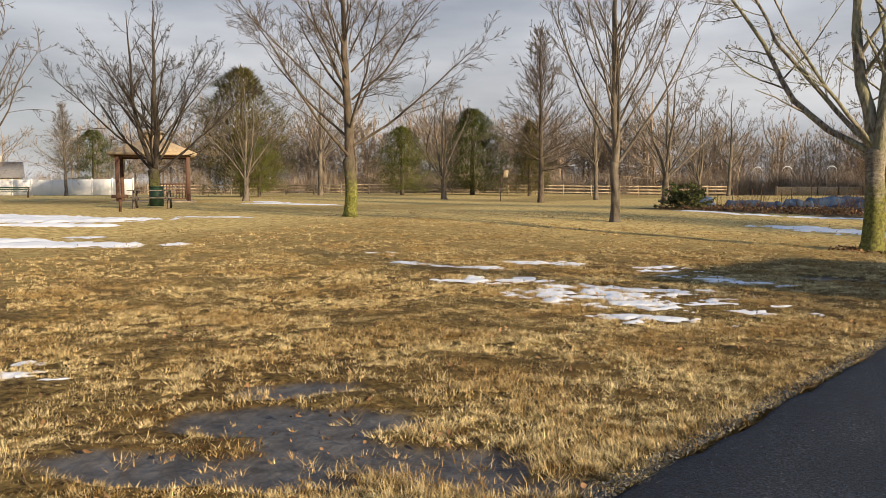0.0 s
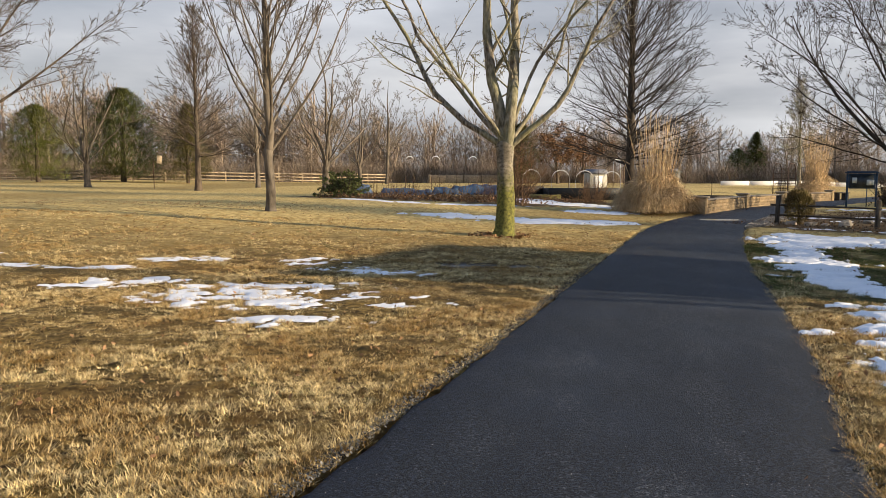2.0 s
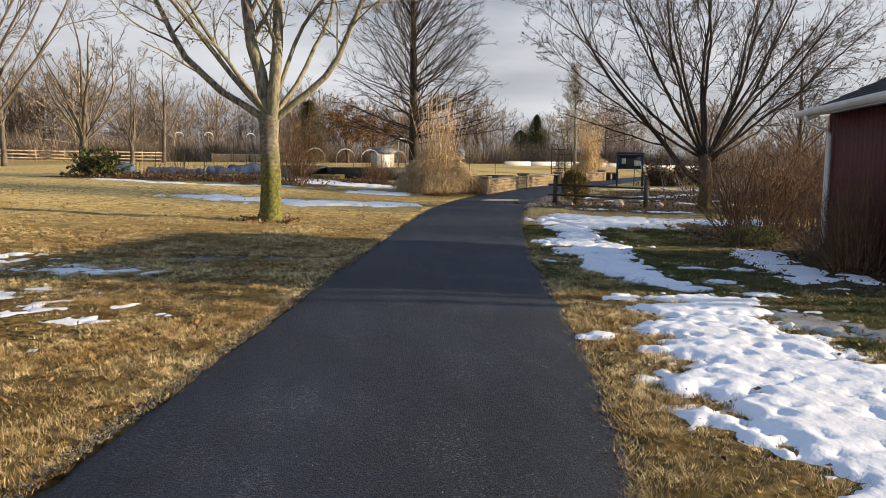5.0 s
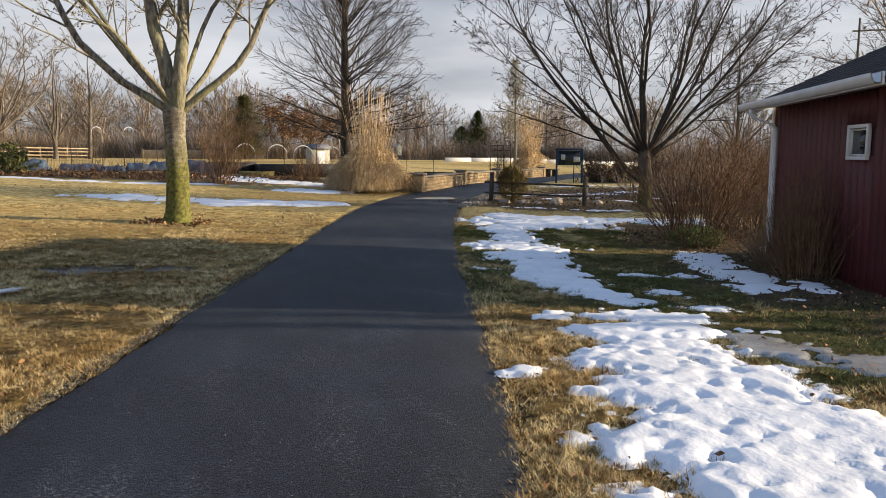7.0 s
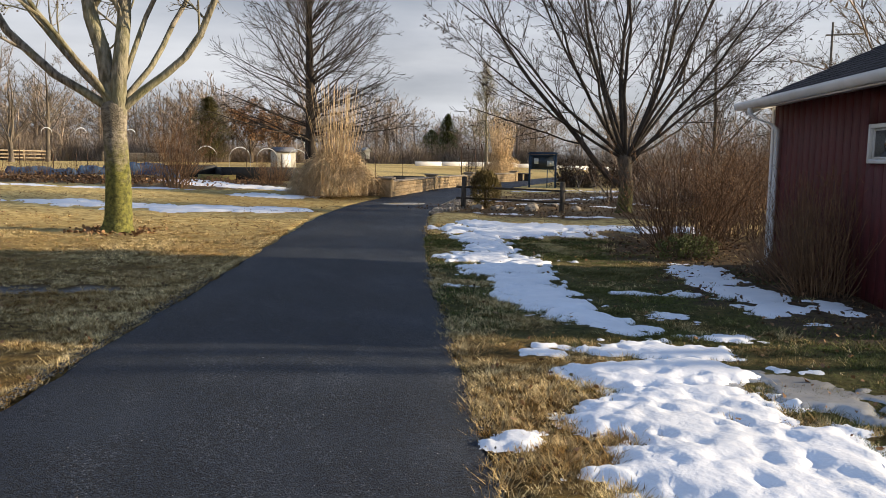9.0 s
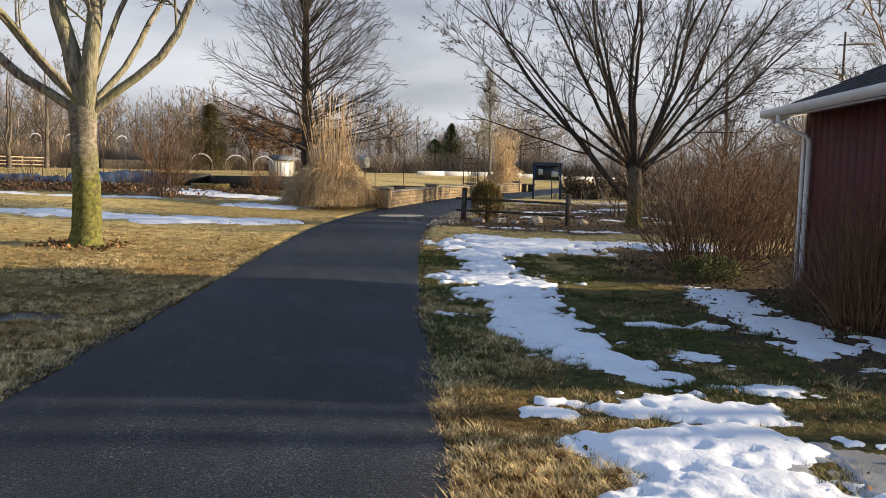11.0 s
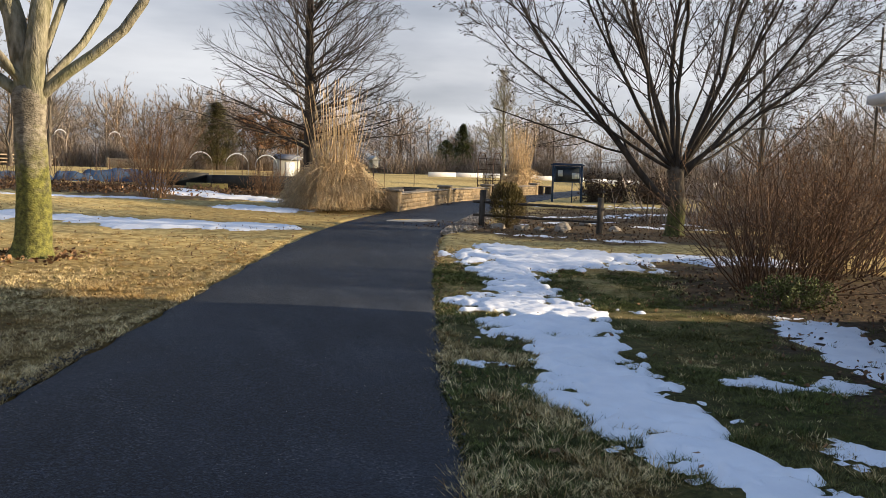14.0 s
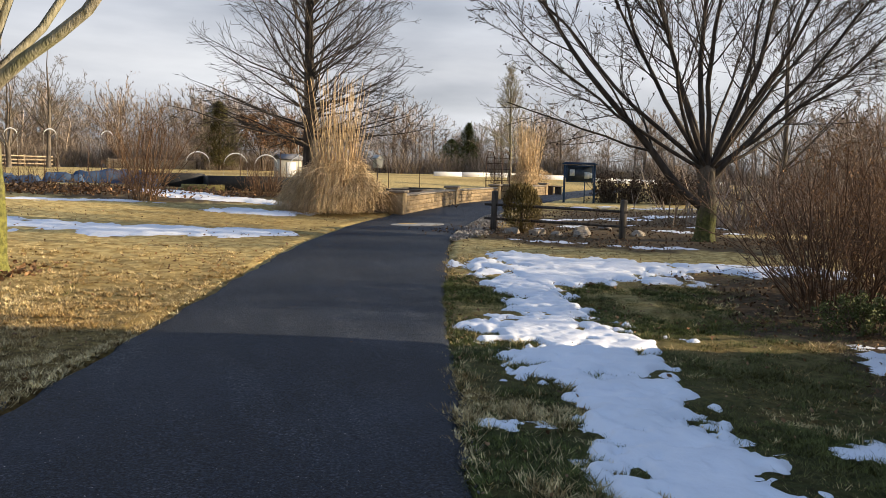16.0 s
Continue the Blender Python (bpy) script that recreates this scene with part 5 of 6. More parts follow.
    rake = Geo().box((-L / 2 - side - 0.012, (slope - over) / 2, 0.0), (0.025, slope + over, 0.14), m1).box((-L / 2 - side - 0.012, -(slope - over) / 2, 0.0), (0.025, slope + over, 0.14), m2)
    part("rake_board", rake, M_WHITE, t, "white rake board")
    part("corner_trim", Geo().box((0.035, -0.012, H / 2), (0.09, 0.025, H), None, 0.004).box((-0.012, 0.035, H / 2), (0.025, 0.09, H), None, 0.004), M_WHITE, t, "white corner board")
    dp = 0.36
    pipe = Geo().tubes([[(dp - 0.12, -over - 0.07, H - 0.12), (dp - 0.12, -over - 0.07, H - 0.2), (dp - 0.09, -over + 0.0, H - 0.27), (dp - 0.02, -0.12, H - 0.36), (dp, -0.06, H - 0.43), (dp, -0.055, H - 0.55), (dp, -0.055, 0.32), (dp, -0.09, 0.2), (dp, -0.22, 0.14)]], [[0.036] * 9], 8, True)
    part("downspout", pipe, M_WHITE, t, "white downspout with an elbow", smooth=True)
    fr = Geo()
    for dx, dz, sx, sz in ((-ww / 2 - 0.022, 0, 0.044, wh + 0.088), (ww / 2 + 0.022, 0, 0.044, wh + 0.088), (0, wh / 2 + 0.022, ww, 0.044), (0, -wh / 2 - 0.022, ww, 0.044)):
        fr.box((wx + dx, -0.012, wz + dz), (sx, 0.05, sz), None, 0.005)
    win = part("window", fr, M_WHITE, t, "small white-framed window")
    sash = Geo()
    for dx, dz, sx, sz in ((-ww / 2 + 0.015, 0, 0.03, wh), (ww / 2 - 0.015, 0, 0.03, wh), (0, wh / 2 - 0.015, ww - 0.06, 0.03), (0, -wh / 2 + 0.015, ww - 0.06, 0.03)):
        sash.box((wx + dx, 0.012, wz + dz), (sx * 0.7 if sx < 0.1 else sx + 0.018, 0.03, sz * 0.7 if sz < 0.1 else sz))
    part("sash", sash, M_WHITE, win)
    part("pane", Geo().box((wx, 0.016, wz), (ww - 0.05, 0.006, wh - 0.05)), M_GLASS, win, "dark glass pane")
    part("ridge_cap", Geo().tubes([[(-side, D / 2, H + rise + 0.1), (L + side, D / 2, H + rise + 0.1)]], [[0.05, 0.05]], 6, True), M_SHINGLE, t)


build_shed()


# ---------------------------------------------------------------- garden wall of split-face block
def block_wall(name, a, b, h, label, post_a=True, post_b=True, post_h=None):
    L = math.hypot(b[0] - a[0], b[1] - a[1])
    turn = math.degrees(math.atan2(b[1] - a[1], b[0] - a[0]))
    z0 = min(ground_at(*a), ground_at(*b)) - 0.04
    t = thing(name, label, "wall", (a[0], a[1], z0), turn)
    core = part("core", Geo().box((L / 2, 0, h / 2), (L, 0.20, h)), M_MORTAR, t)
    rows = max(2, round(h / 0.13))
    ch = h / rows
    rs = np.random.RandomState(int(a[0] * 100))
    meshes = []
    for k in range(5):
        g = Geo().box((0, 0, 0), (1, 1, 1), None, 0.06)
        v = g.v[0]
        v += rs.normal(0, 0.022, v.shape)
        meshes.append(g.mesh("block", M_STONE))
    for r in range(rows):
        x = 0.0
        while x < L - 0.02:
            w = min(rs.uniform(0.24, 0.44), L - x)
            if L - x - w < 0.12:
                w = L - x
            for s in (-1, 1):
                ob = new("block", meshes[rs.randint(5)])
                ob.parent = core
                ob.matrix_basis = Matrix.LocRotScale((x + w / 2, s * (0.115 + rs.uniform(0, 0.014)), (r + 0.5) * ch), None, (w - 0.012, 0.07, ch - 0.010))
            x += w
    x = 0.0
    cm = Geo().box((0, 0, 0), (1, 1, 1), None, 0.05).mesh("coping", M_CAP)
    while x < L - 0.02:
        w = min(0.6, L - x)
        ob = new("coping", cm)
        ob.parent = t
        ob.matrix_basis = Matrix.LocRotScale((x + w / 2, 0, h + 0.032), None, (w - 0.006, 0.36, 0.065))
        x += w
    ph = post_h or h + 0.11
    for on, x in ((post_a, 0.0), (post_b, L)):
        if on:
            p = part("pillar", Geo().box((x, 0, ph / 2), (0.36, 0.40, ph), None, 0.02), M_STONE, t)
            part("cap", Geo().box((x, 0, ph + 0.035), (0.46, 0.50, 0.07), None, 0.012), M_CAP, p)
    return t


block_wall("block_wall", (9.35, 31.6), (12.75, 37.2), 0.52, "tan split-face block wall with coping beside the path")
block_wall("block_wall", (12.95, 37.55), (16.1, 41.6), 0.50, "tan split-face block wall continuing along the path", False, True)
block_wall("block_wall", (9.25, 31.95), (7.6, 33.4), 0.55, "short return of the tan block wall behind tall grass", False, False)
block_wall("block_wall", (17.6, 43.9), (21.4, 48.3), 0.48, "tan block wall beyond the garden gate")


# ---------------------------------------------------------------- post and rail by the bed
def rail_fence_near():
    a, b = (10.15, 26.5), (12.2, 24.65)
    d = Vector((b[0] - a[0], b[1] - a[1], 0))
    za, zb = ground_at(*a), ground_at(*b)
    t = thing("rail_fence", "weathered dark post and rail fence at the bed's edge", "fence", (a[0], a[1], za))
    for (x, y, z), h, lean in (((0, 0, 0), 0.86, 0.03), ((d.x, d.y, zb - za), 0.80, 0.01)):
        part("post", Geo().box((x, y, z + h / 2 - 0.05), (0.115, 0.115, h + 0.1), pose(0, 0, 0, 0, lean * 57, 0), 0.018), M_POST, t)
    for z, r in ((0.56, 0.031), (0.26, 0.03)):
        u = d.normalized()
        part("rail", Geo().tubes([[(-u.x * 0.2, -u.y * 0.2, z + 0.015), (d.x * 0.33, d.y * 0.33, z), (d.x * 0.66, d.y * 0.66, z - 0.01), (d.x + u.x * 0.1, d.y + u.y * 0.1, z - 0.02 + zb - za)]], [[r, r * 1.1, r, r * 0.9]], 6, True), M_RAIL_DARK, t)


rail_fence_near()

# evergreen globe and stones at the fence post
rs_ = np.random.RandomState(5)
n_ = 6500
dirs = unit(rs_.normal(size=(n_, 3)))
rad_ = rs_.uniform(0.55, 1.0, n_) ** 0.5
c_ = dirs * rad_[:, None] * np.array([0.44, 0.44, 0.52]) * (1 + 0.10 * vnoise(dirs[:, 0] * 2, dirs[:, 2] * 2, 2.0, 3))[:, None] + np.array([0, 0, 0.50])
tip_ = c_ + (dirs * 0.6 + np.array([0, 0, 0.8]) + rs_.normal(0, 0.35, (n_, 3))) * 0.055
cd = thing("evergreen_shrub", "round olive-brown evergreen shrub beside the fence post", "shrub", (10.72, 26.3, ground_at(10.72, 26.3)))
part("foliage", Geo().blades(c_, tip_, (c_ + tip_) / 2, np.full(n_, 0.018)), M_CEDAR, cd)
part("stem", Geo().rod((0, 0, -0.05), (0, 0, 0.6), 0.04), M_BARK_DARK, cd)


def stone(x, y, s, flat=0.6, seed=0, square=False):
    rs = np.random.RandomState(seed)
    bm = bmesh.new()
    if square:
        bmesh.ops.create_cube(bm, size=1.4)
        bmesh.ops.bevel(bm, geom=bm.edges[:], offset=0.12, segments=2, affect='EDGES')
    else:
        bmesh.ops.create_icosphere(bm, subdivisions=3, radius=1)
    for v in bm.verts:
        k = noise.noise(v.co * 1.3 + Vector((seed, 0, 0))) * 0.28 + noise.noise(v.co * 3.1 + Vector((0, seed, 0))) * 0.10
        v.co *= 1 + k
        v.co.z *= flat
    me = bpy.data.meshes.new("stone")
    bm.to_mesh(me)
    bm.free()
    me.materials.append(M_ROCK)
    ob = new("stone", me)
    ob.matrix_basis = Matrix.LocRotScale((x, y, ground_at(x, y) + s * flat * 0.35), Euler((0, 0, seed * 1.7)), (s * rs.uniform(0.9, 1.3), s, s))
    tagged(ob, "tan field stone lying in the mulched bed", "stone", "stones in the bed")


for k, (x, y, s, sq) in enumerate([(10.35, 25.95, 0.16, False), (10.75, 25.55, 0.17, True), (11.1, 25.35, 0.12, False), (11.6, 25.2, 0.18, False), (11.9, 25.8, 0.2, False), (12.9, 25.2, 0.14, False), (11.0, 26.9, 0.16, False), (13.0, 26.8, 0.16, False)]):
    stone(x, y, s, 0.6, k + 3, sq)

# gravel strip between path and bed
n_ = 5200
gy_ = RNG.uniform(24.5, 31.5, n_)
gx_ = path_x(gy_) + path_half(gy_) + np.abs(RNG.normal(0.1, 0.32, n_)) * smooth01(24.0, 26.0, gy_)
solo("gravel", Geo().flakes(np.stack([gx_, gy_, gz(gx_, gy_) + RNG.uniform(0.01, 0.05, n_)], 1), RNG.uniform(0.015, 0.04, n_), 0.2), M_GRAVEL, "pale grey gravel along the path by the bed", "gravel", kind="stuff")


# ---------------------------------------------------------------- notice board
def kiosk():
    x, y = 19.25, 40.2
    t = thing("notice_board", "dark blue metal notice board on two posts beside the path", "sign", (x, y, ground_at(x, y)), -28)
    w, h = 1.22, 1.62
    for s in (-1, 1):
        part("post", Geo().box((s * w / 2, 0, h / 2 - 0.1), (0.09, 0.09, h + 0.1), None, 0.01), M_NAVY, t)
    case = part("case", Geo().box((0, 0, 1.20), (w - 0.1, 0.12, 0.70), None, 0.012), M_NAVY, t)
    part("backboard", Geo().box((0, -0.063, 1.19), (w - 0.24, 0.012, 0.58)), M_BOARD, case, "dark board behind glass")
    part("roof", Geo().box((0, -0.03, 1.60), (w + 0.2, 0.30, 0.05), pose(0, 0, 0, 0, 0, 0), 0.01).box((0, -0.03, 1.645), (w + 0.05, 0.2, 0.04), None, 0.01), M_NAVY, t)
    for px, pz, sw, sh in ((-0.30, 1.24, 0.20, 0.26), (0.30, 1.14, 0.20, 0.26), (0.44, 1.14, 0.14, 0.22)):
        part("notice", Geo().box((px, -0.073, pz), (sw, 0.004, sh)), M_PAPER, case, "pale paper notice")
    part("stay", Geo().rod((0.22, 0, 0), (0.22, 0, 0.86), 0.025), M_NAVY, t)


kiosk()


# ---------------------------------------------------------------- tall ornamental grass
def plume_grass(x, y, n, h, w, stalks, sh, seed):
    rs = np.random.RandomState(seed)
    t = thing("ornamental_grass", "clump of tall straw-coloured ornamental grass with arching blades", "grass", (x, y, ground_at(x, y) - 0.03))
    tuft = rs.randint(0, 34, n)
    az = rs.uniform(0, 2 * np.pi, 34)[tuft] + rs.normal(0, 0.25, n)
    reach = w * (0.25 + 0.75 * rs.rand(34)[tuft]) * rs.uniform(0.6, 1.1, n)
    rise = h * rs.uniform(0.6, 1.05, 34)[tuft] * rs.uniform(0.7, 1.1, n) * (1.12 - 0.38 * reach / w)
    out = np.stack([np.cos(az), np.sin(az)], 1)
    k = 8
    P = np.zeros((n, k, 3))
    root = out * (np.sqrt(rs.rand(n)) * w * 0.22)[:, None]
    for i in range(k):
        q = i / (k - 1)
        P[:, i, :2] = root + out * (reach * q ** 0.9)[:, None] + rs.normal(0, 0.012, (n, 2)) * i
        P[:, i, 2] = rise * (1 - (abs(q - 0.52) / 0.52) ** 2.2)
    P[:, :, 2] = np.maximum(P[:, :, 2], 0.03)
    R = np.linspace(0.010, 0.0035, k)[None] * rs.uniform(0.5, 1.4, n)[:, None]
    part("blade_mass", Geo().tubes(P, R, 3), M_STRAW, t, kind="stuff")
    if stalks:
        az = rs.uniform(0, 2 * np.pi, stalks)
        r0 = np.sqrt(rs.rand(stalks)) * w * 0.24
        b = np.stack([r0 * np.cos(az), r0 * np.sin(az), np.zeros(stalks)], 1)
        d = np.stack([np.cos(az) * 0.12, np.sin(az) * 0.12, np.ones(stalks)], 1) + rs.normal(0, 0.095, (stalks, 3))
        Q, RR = limbs(rs, b, d, sh * rs.uniform(0.5, 1.08, stalks), np.full(stalks, 0.009), np.full(stalks, 0.005), 6, 0.02, 0.05)
        part("stalk_mass", Geo().tubes(Q, RR, 4), M_STRAW, t, "tall dry flower stalks", kind="stuff")


plume_grass(7.65, 31.5, 2800, 1.45, 1.55, 150, 3.6, 91)
plume_grass(23.2, 54.5, 1400, 1.5, 1.5, 220, 4.2, 92)
plume_grass(6.75, 31.6, 900, 0.95, 0.8, 0, 0, 93)


# ---------------------------------------------------------------- garden plots
def trellis(x, y, h, w, turn, label):
    t = thing("hoop_trellis", label, "trellis", (x, y, ground_at(x, y) - 0.05), turn)
    a = np.linspace(0, np.pi, 9)
    top = np.stack([-np.cos(a) * w / 2, a * 0, h - w / 2 + np.sin(a) * w / 2], 1)
    pts = np.concatenate([[(-w / 2, 0, h * 0.45)], top, [(w / 2, 0, h * 0.45)]])
    part("hoop", Geo().tubes([pts], [[0.026] * len(pts)], 6, True), M_VINYL, t, "pale plastic hoop", smooth=True)
    for s in (-1, 1):
        part("leg", Geo().rod((s * w / 2, 0, 0), (s * w / 2, 0, h * 0.46), 0.017), M_IRON, t, "dark lower leg")
    return t


for k, (x, y) in enumerate(((-2.2, 43.0), (-0.85, 42.6), (1.05, 42.8))):
    trellis(x, y, 1.95, 0.42, 5, "tall narrow hoop trellis in the garden plots")
trellis(8.2, 42.2, 2.0, 0.4, 20, "tall narrow hoop trellis in the garden plots")


def arch(x, y, w, h, turn):
    t = thing("garden_arch", "low pale hoop over a garden bed", "hoop", (x, y, ground_at(x, y) - 0.02), turn, "bed hoops")
    a = np.linspace(0, np.pi, 13)
    pts = np.stack([-np.cos(a) * w / 2, a * 0, h - w / 2 + np.sin(a) * w / 2], 1)
    pts = np.concatenate([[(-w / 2, 0, 0)], pts, [(w / 2, 0, 0)]])
    part("hoop", Geo().tubes([pts], [[0.028] * len(pts)], 6, True), M_WHITE, t, smooth=True)


for x, y in ((4.3, 46.5), (5.85, 46.0), (7.1, 45.6), (8.5, 45.3)):
    arch(x, y, 1.0, 1.3, 8)


def raised_bed(x, y, sx, sy, h, turn, mat, label):
    t = thing("raised_bed", label, "planter", (x, y, ground_at(x, y) - 0.03), turn)
    for cx_, cy_, a, b in ((0, -sy / 2, sx, 0.05), (0, sy / 2, sx, 0.05), (-sx / 2, 0, 0.05, sy - 0.06), (sx / 2, 0, 0.05, sy - 0.06)):
        part("board", Geo().box((cx_, cy_, h / 2), (a, b, h), None, 0.008), mat, t)
    part("soil", Geo().box((0, 0, h / 2 - 0.04), (sx - 0.08, sy - 0.08, h - 0.06)), M_MORTAR, t)


raised_bed(6.3, 40.6, 3.6, 1.2, 0.55, 8, M_BLACK, "black-sided raised garden bed")
raised_bed(3.4, 41.4, 2.0, 1.2, 0.5, 8, M_BLACK, "black-sided raised garden bed")
raised_bed(4.4, 39.6, 1.3, 0.8, 0.22, 8, M_TIMBER, "yellowish timber garden bed")
raised_bed(9.7, 41.0, 1.6, 1.0, 0.25, 20, M_TIMBER, "yellowish timber garden bed")
raised_bed(10.2, 37.6, 2.2, 1.6, 0.3, 55, M_POST, "weathered timber bed behind the block wall")
raised_bed(13.0, 43.0, 3.0, 1.6, 0.3, 55, M_POST, "weathered timber bed behind the block wall")


def tarp(x, y, sx, sy, h, seed, turn=0):
    xs, ys = np.linspace(-1.15, 1.15, 26), np.linspace(-1.15, 1.15, 18)
    X, Y = np.meshgrid(xs, ys, indexing="ij")
    e = np.maximum(np.abs(X), np.abs(Y))
    Z = h * smooth01(1.12, 0.86, e) * (0.85 + 0.2 * vnoise(X, Y, 2.5, seed)) + 0.05 * vnoise(X, Y, 6, seed + 1) * (e < 1.1)
    n2 = len(ys)
    i, j = np.meshgrid(np.arange(len(xs) - 1), np.arange(n2 - 1), indexing="ij")
    f = np.stack([i * n2 + j, (i + 1) * n2 + j, (i + 1) * n2 + j + 1, i * n2 + j + 1], -1).reshape(-1, 4)
    solo("tarp_cover", Geo().add(np.stack([X * sx / 2, Y * sy / 2, Z], -1), f), M_TARP, "garden bed covered with a rumpled blue tarpaulin", "tarpaulin", (x, y, ground_at(x, y)), turn, smooth=True)


for k, (x, y, sx, sy, h) in enumerate([(-4.9, 42.5, 1.5, 1.0, 0.5), (-2.6, 41.0, 1.6, 1.0, 0.32), (-1.4, 40.6, 1.0, 0.9, 0.25), (-0.3, 42.0, 1.3, 1.0, 0.35), (1.2, 42.3, 2.6, 1.2, 0.5), (2.5, 40.2, 0.9, 0.8, 0.42)]):
    tarp(x, y, sx, sy, h, 130 + k)

# dry leaves and stalks over the plots' edge
n_ = 5000
lx, ly = RNG.uniform(-5.5, 6.5, n_), RNG.uniform(33.6, 39.5, n_)
ok = (zone([(0.5, 36.6, 6.5, 2.4, 6)], lx, ly, 0.5, 81) > 0) & ~on_snow(lx, ly)
lx, ly = lx[ok], ly[ok]
solo("leaf_litter", Geo().flakes(np.stack([lx, ly, gz(lx, ly) + np.abs(RNG.normal(0.05, 0.08, len(lx)))], 1), RNG.uniform(0.03, 0.075, len(lx)), 0.2), M_LEAF_DEAD, "heap of brown dead leaves along the garden plots", "leaves", kind="stuff")
brush2 = Geo()
for k in range(16):
    g = shrub_geo(150 + k, 14, 0.9, 0.7, 3, 0.007, 0.7, 0)[0]
    brush2.add(np.concatenate(g.v) + np.array([RNG.uniform(-4.5, 3.0), RNG.uniform(35.5, 39.5), 0.3]), np.concatenate(g.f))
solo("garden_stalks", brush2, M_TWIG_RED, "withered garden stalks standing in the plots", "plants", kind="stuff")

# spiky juniper by the plots
jr = shrub_geo(95, 120, 1.0, 1.6, 3, 0.012, 0.85, 2)
jt = thing("juniper", "low dark spreading juniper at the plots' corner", "shrub", (-4.6, 36.6, ground_at(-4.6, 36.6)))
part("branches", jr[0], M_BARK_DARK, jt)
jn = jr[1].reshape(-1, 3)
part("foliage", Geo().flakes(np.repeat(jn, 2, 0) + RNG.normal(0, 0.03, (len(jn) * 2, 3)), 0.05), M_NEEDLE, jt)


def pole(x, y, h, r, mat, label, name="garden_pole"):
    solo(name, Geo().rod((0, 0, -0.1), (0, 0, h), r, 6), mat, label, "pole", (x, y, ground_at(x, y)), group="garden poles")


for x, y, h in ((3.2, 43.5, 1.9), (5.8, 42.0, 1.3), (7.4, 42.8, 1.4), (8.8, 43.6, 1.5), (9.6, 44.4, 1.4), (10.8, 45.2, 1.6), (11.6, 44.0, 1.2), (12.6, 46.0, 1.5), (-3.4, 44.0, 1.5), (0.2, 44.5, 1.6), (14.5, 47.5, 1.5)):
    pole(x, y, h, 0.016, M_IRON, "thin dark garden stake")

# small white shed, nesting box, arbour
ws = thing("small_white_shed", "small cream shed beyond the garden plots", "shed", (9.0, 54.0, ground_at(9.0, 54.0)), 15)
ws.scale = (0.85, 0.85, 0.85)
part("wall", Geo().box((0, 0, 0.65), (1.4, 1.1, 1.3), None, 0.01), M_CREAM, ws)
part("roof", Geo().box((0, 0.3, 0.03), (1.6, 0.75, 0.06), pose(0, -0.6, 1.28, 24, 0, 0)).box((0, -0.3, 0.03), (1.6, 0.75, 0.06), pose(0, 0.6, 1.28, -24, 0, 0)), M_GREYROOF, ws)
part("door", Geo().box((0, -0.57, 0.55), (0.6, 0.04, 1.1), None, 0.008), M_WHITE, ws)
bh = thing("bird_house", "little pale bird house on a post", "bird house", (11.9, 45.2, ground_at(11.9, 45.2)), 20)
part("post", Geo().rod((0, 0, -0.1), (0, 0, 1.0), 0.03), M_POST, bh)
part("box", Geo().box((0, 0, 1.18), (0.32, 0.3, 0.36), None, 0.01), M_CREAM, bh)
part("roof", Geo().box((-0.1, 0, 1.42), (0.28, 0.42, 0.03), pose(0, 0, 0)).add([(-0.26, -0.2, 1.36), (0.26, -0.2, 1.36), (0, -0.2, 1.55), (-0.26, 0.2, 1.36), (0.26, 0.2, 1.36), (0, 0.2, 1.55)], [(0, 1, 2), (5, 4, 3)]).add([(-0.28, -0.22, 1.35), (0, -0.22, 1.56), (0, 0.22, 1.56), (-0.28, 0.22, 1.35), (0.28, -0.22, 1.35), (0.28, 0.22, 1.35)], [(0, 1, 2, 3), (1, 4, 5, 2)]), M_CREAM, bh)

ab = thing("garden_arbour", "open rusty metal arbour grown with bare vines", "arbour", (16.6, 42.6, ground_at(16.6, 42.6)), 50)
for sx in (-0.55, 0.55):
    for sy in (-0.35, 0.35):
        part("post", Geo().rod((sx, sy, -0.05), (sx, sy, 1.75), 0.022), M_IRON, ab)
for k in range(7):
    z = 0.3 + k * 0.24
    for sx in (-0.55, 0.55):
        part("crossbar", Geo().rod((sx, -0.35, z), (sx, 0.35, z), 0.012), M_IRON, ab)
part("top", Geo().tubes([[(-0.55, -0.35, 1.7), (-0.3, -0.35, 2.0), (0.3, -0.35, 2.0), (0.55, -0.35, 1.7)], [(-0.55, 0.35, 1.7), (-0.3, 0.35, 2.0), (0.3, 0.35, 2.0), (0.55, 0.35, 1.7)]], [[0.022] * 4] * 2, 6), M_IRON, ab)
vg = shrub_geo(96, 26, 1.9, 1.4, 5, 0.008, 0.2, 3)
part("vine", vg[0], M_BARK_DARK, ab, "bare tangled vine")

bn = thing("bench", "dark wooden bench at the end of the block wall", "bench", (22.3, 48.9, ground_at(22.3, 48.9)), 35)
part("seat", Geo().box((0, 0, 0.45), (1.2, 0.42, 0.06), None, 0.01), M_POST, bn)
for s in (-1, 1):
    part("leg", Geo().box((s * 0.45, 0, 0.21), (0.12, 0.38, 0.42), None, 0.01), M_POST, bn)

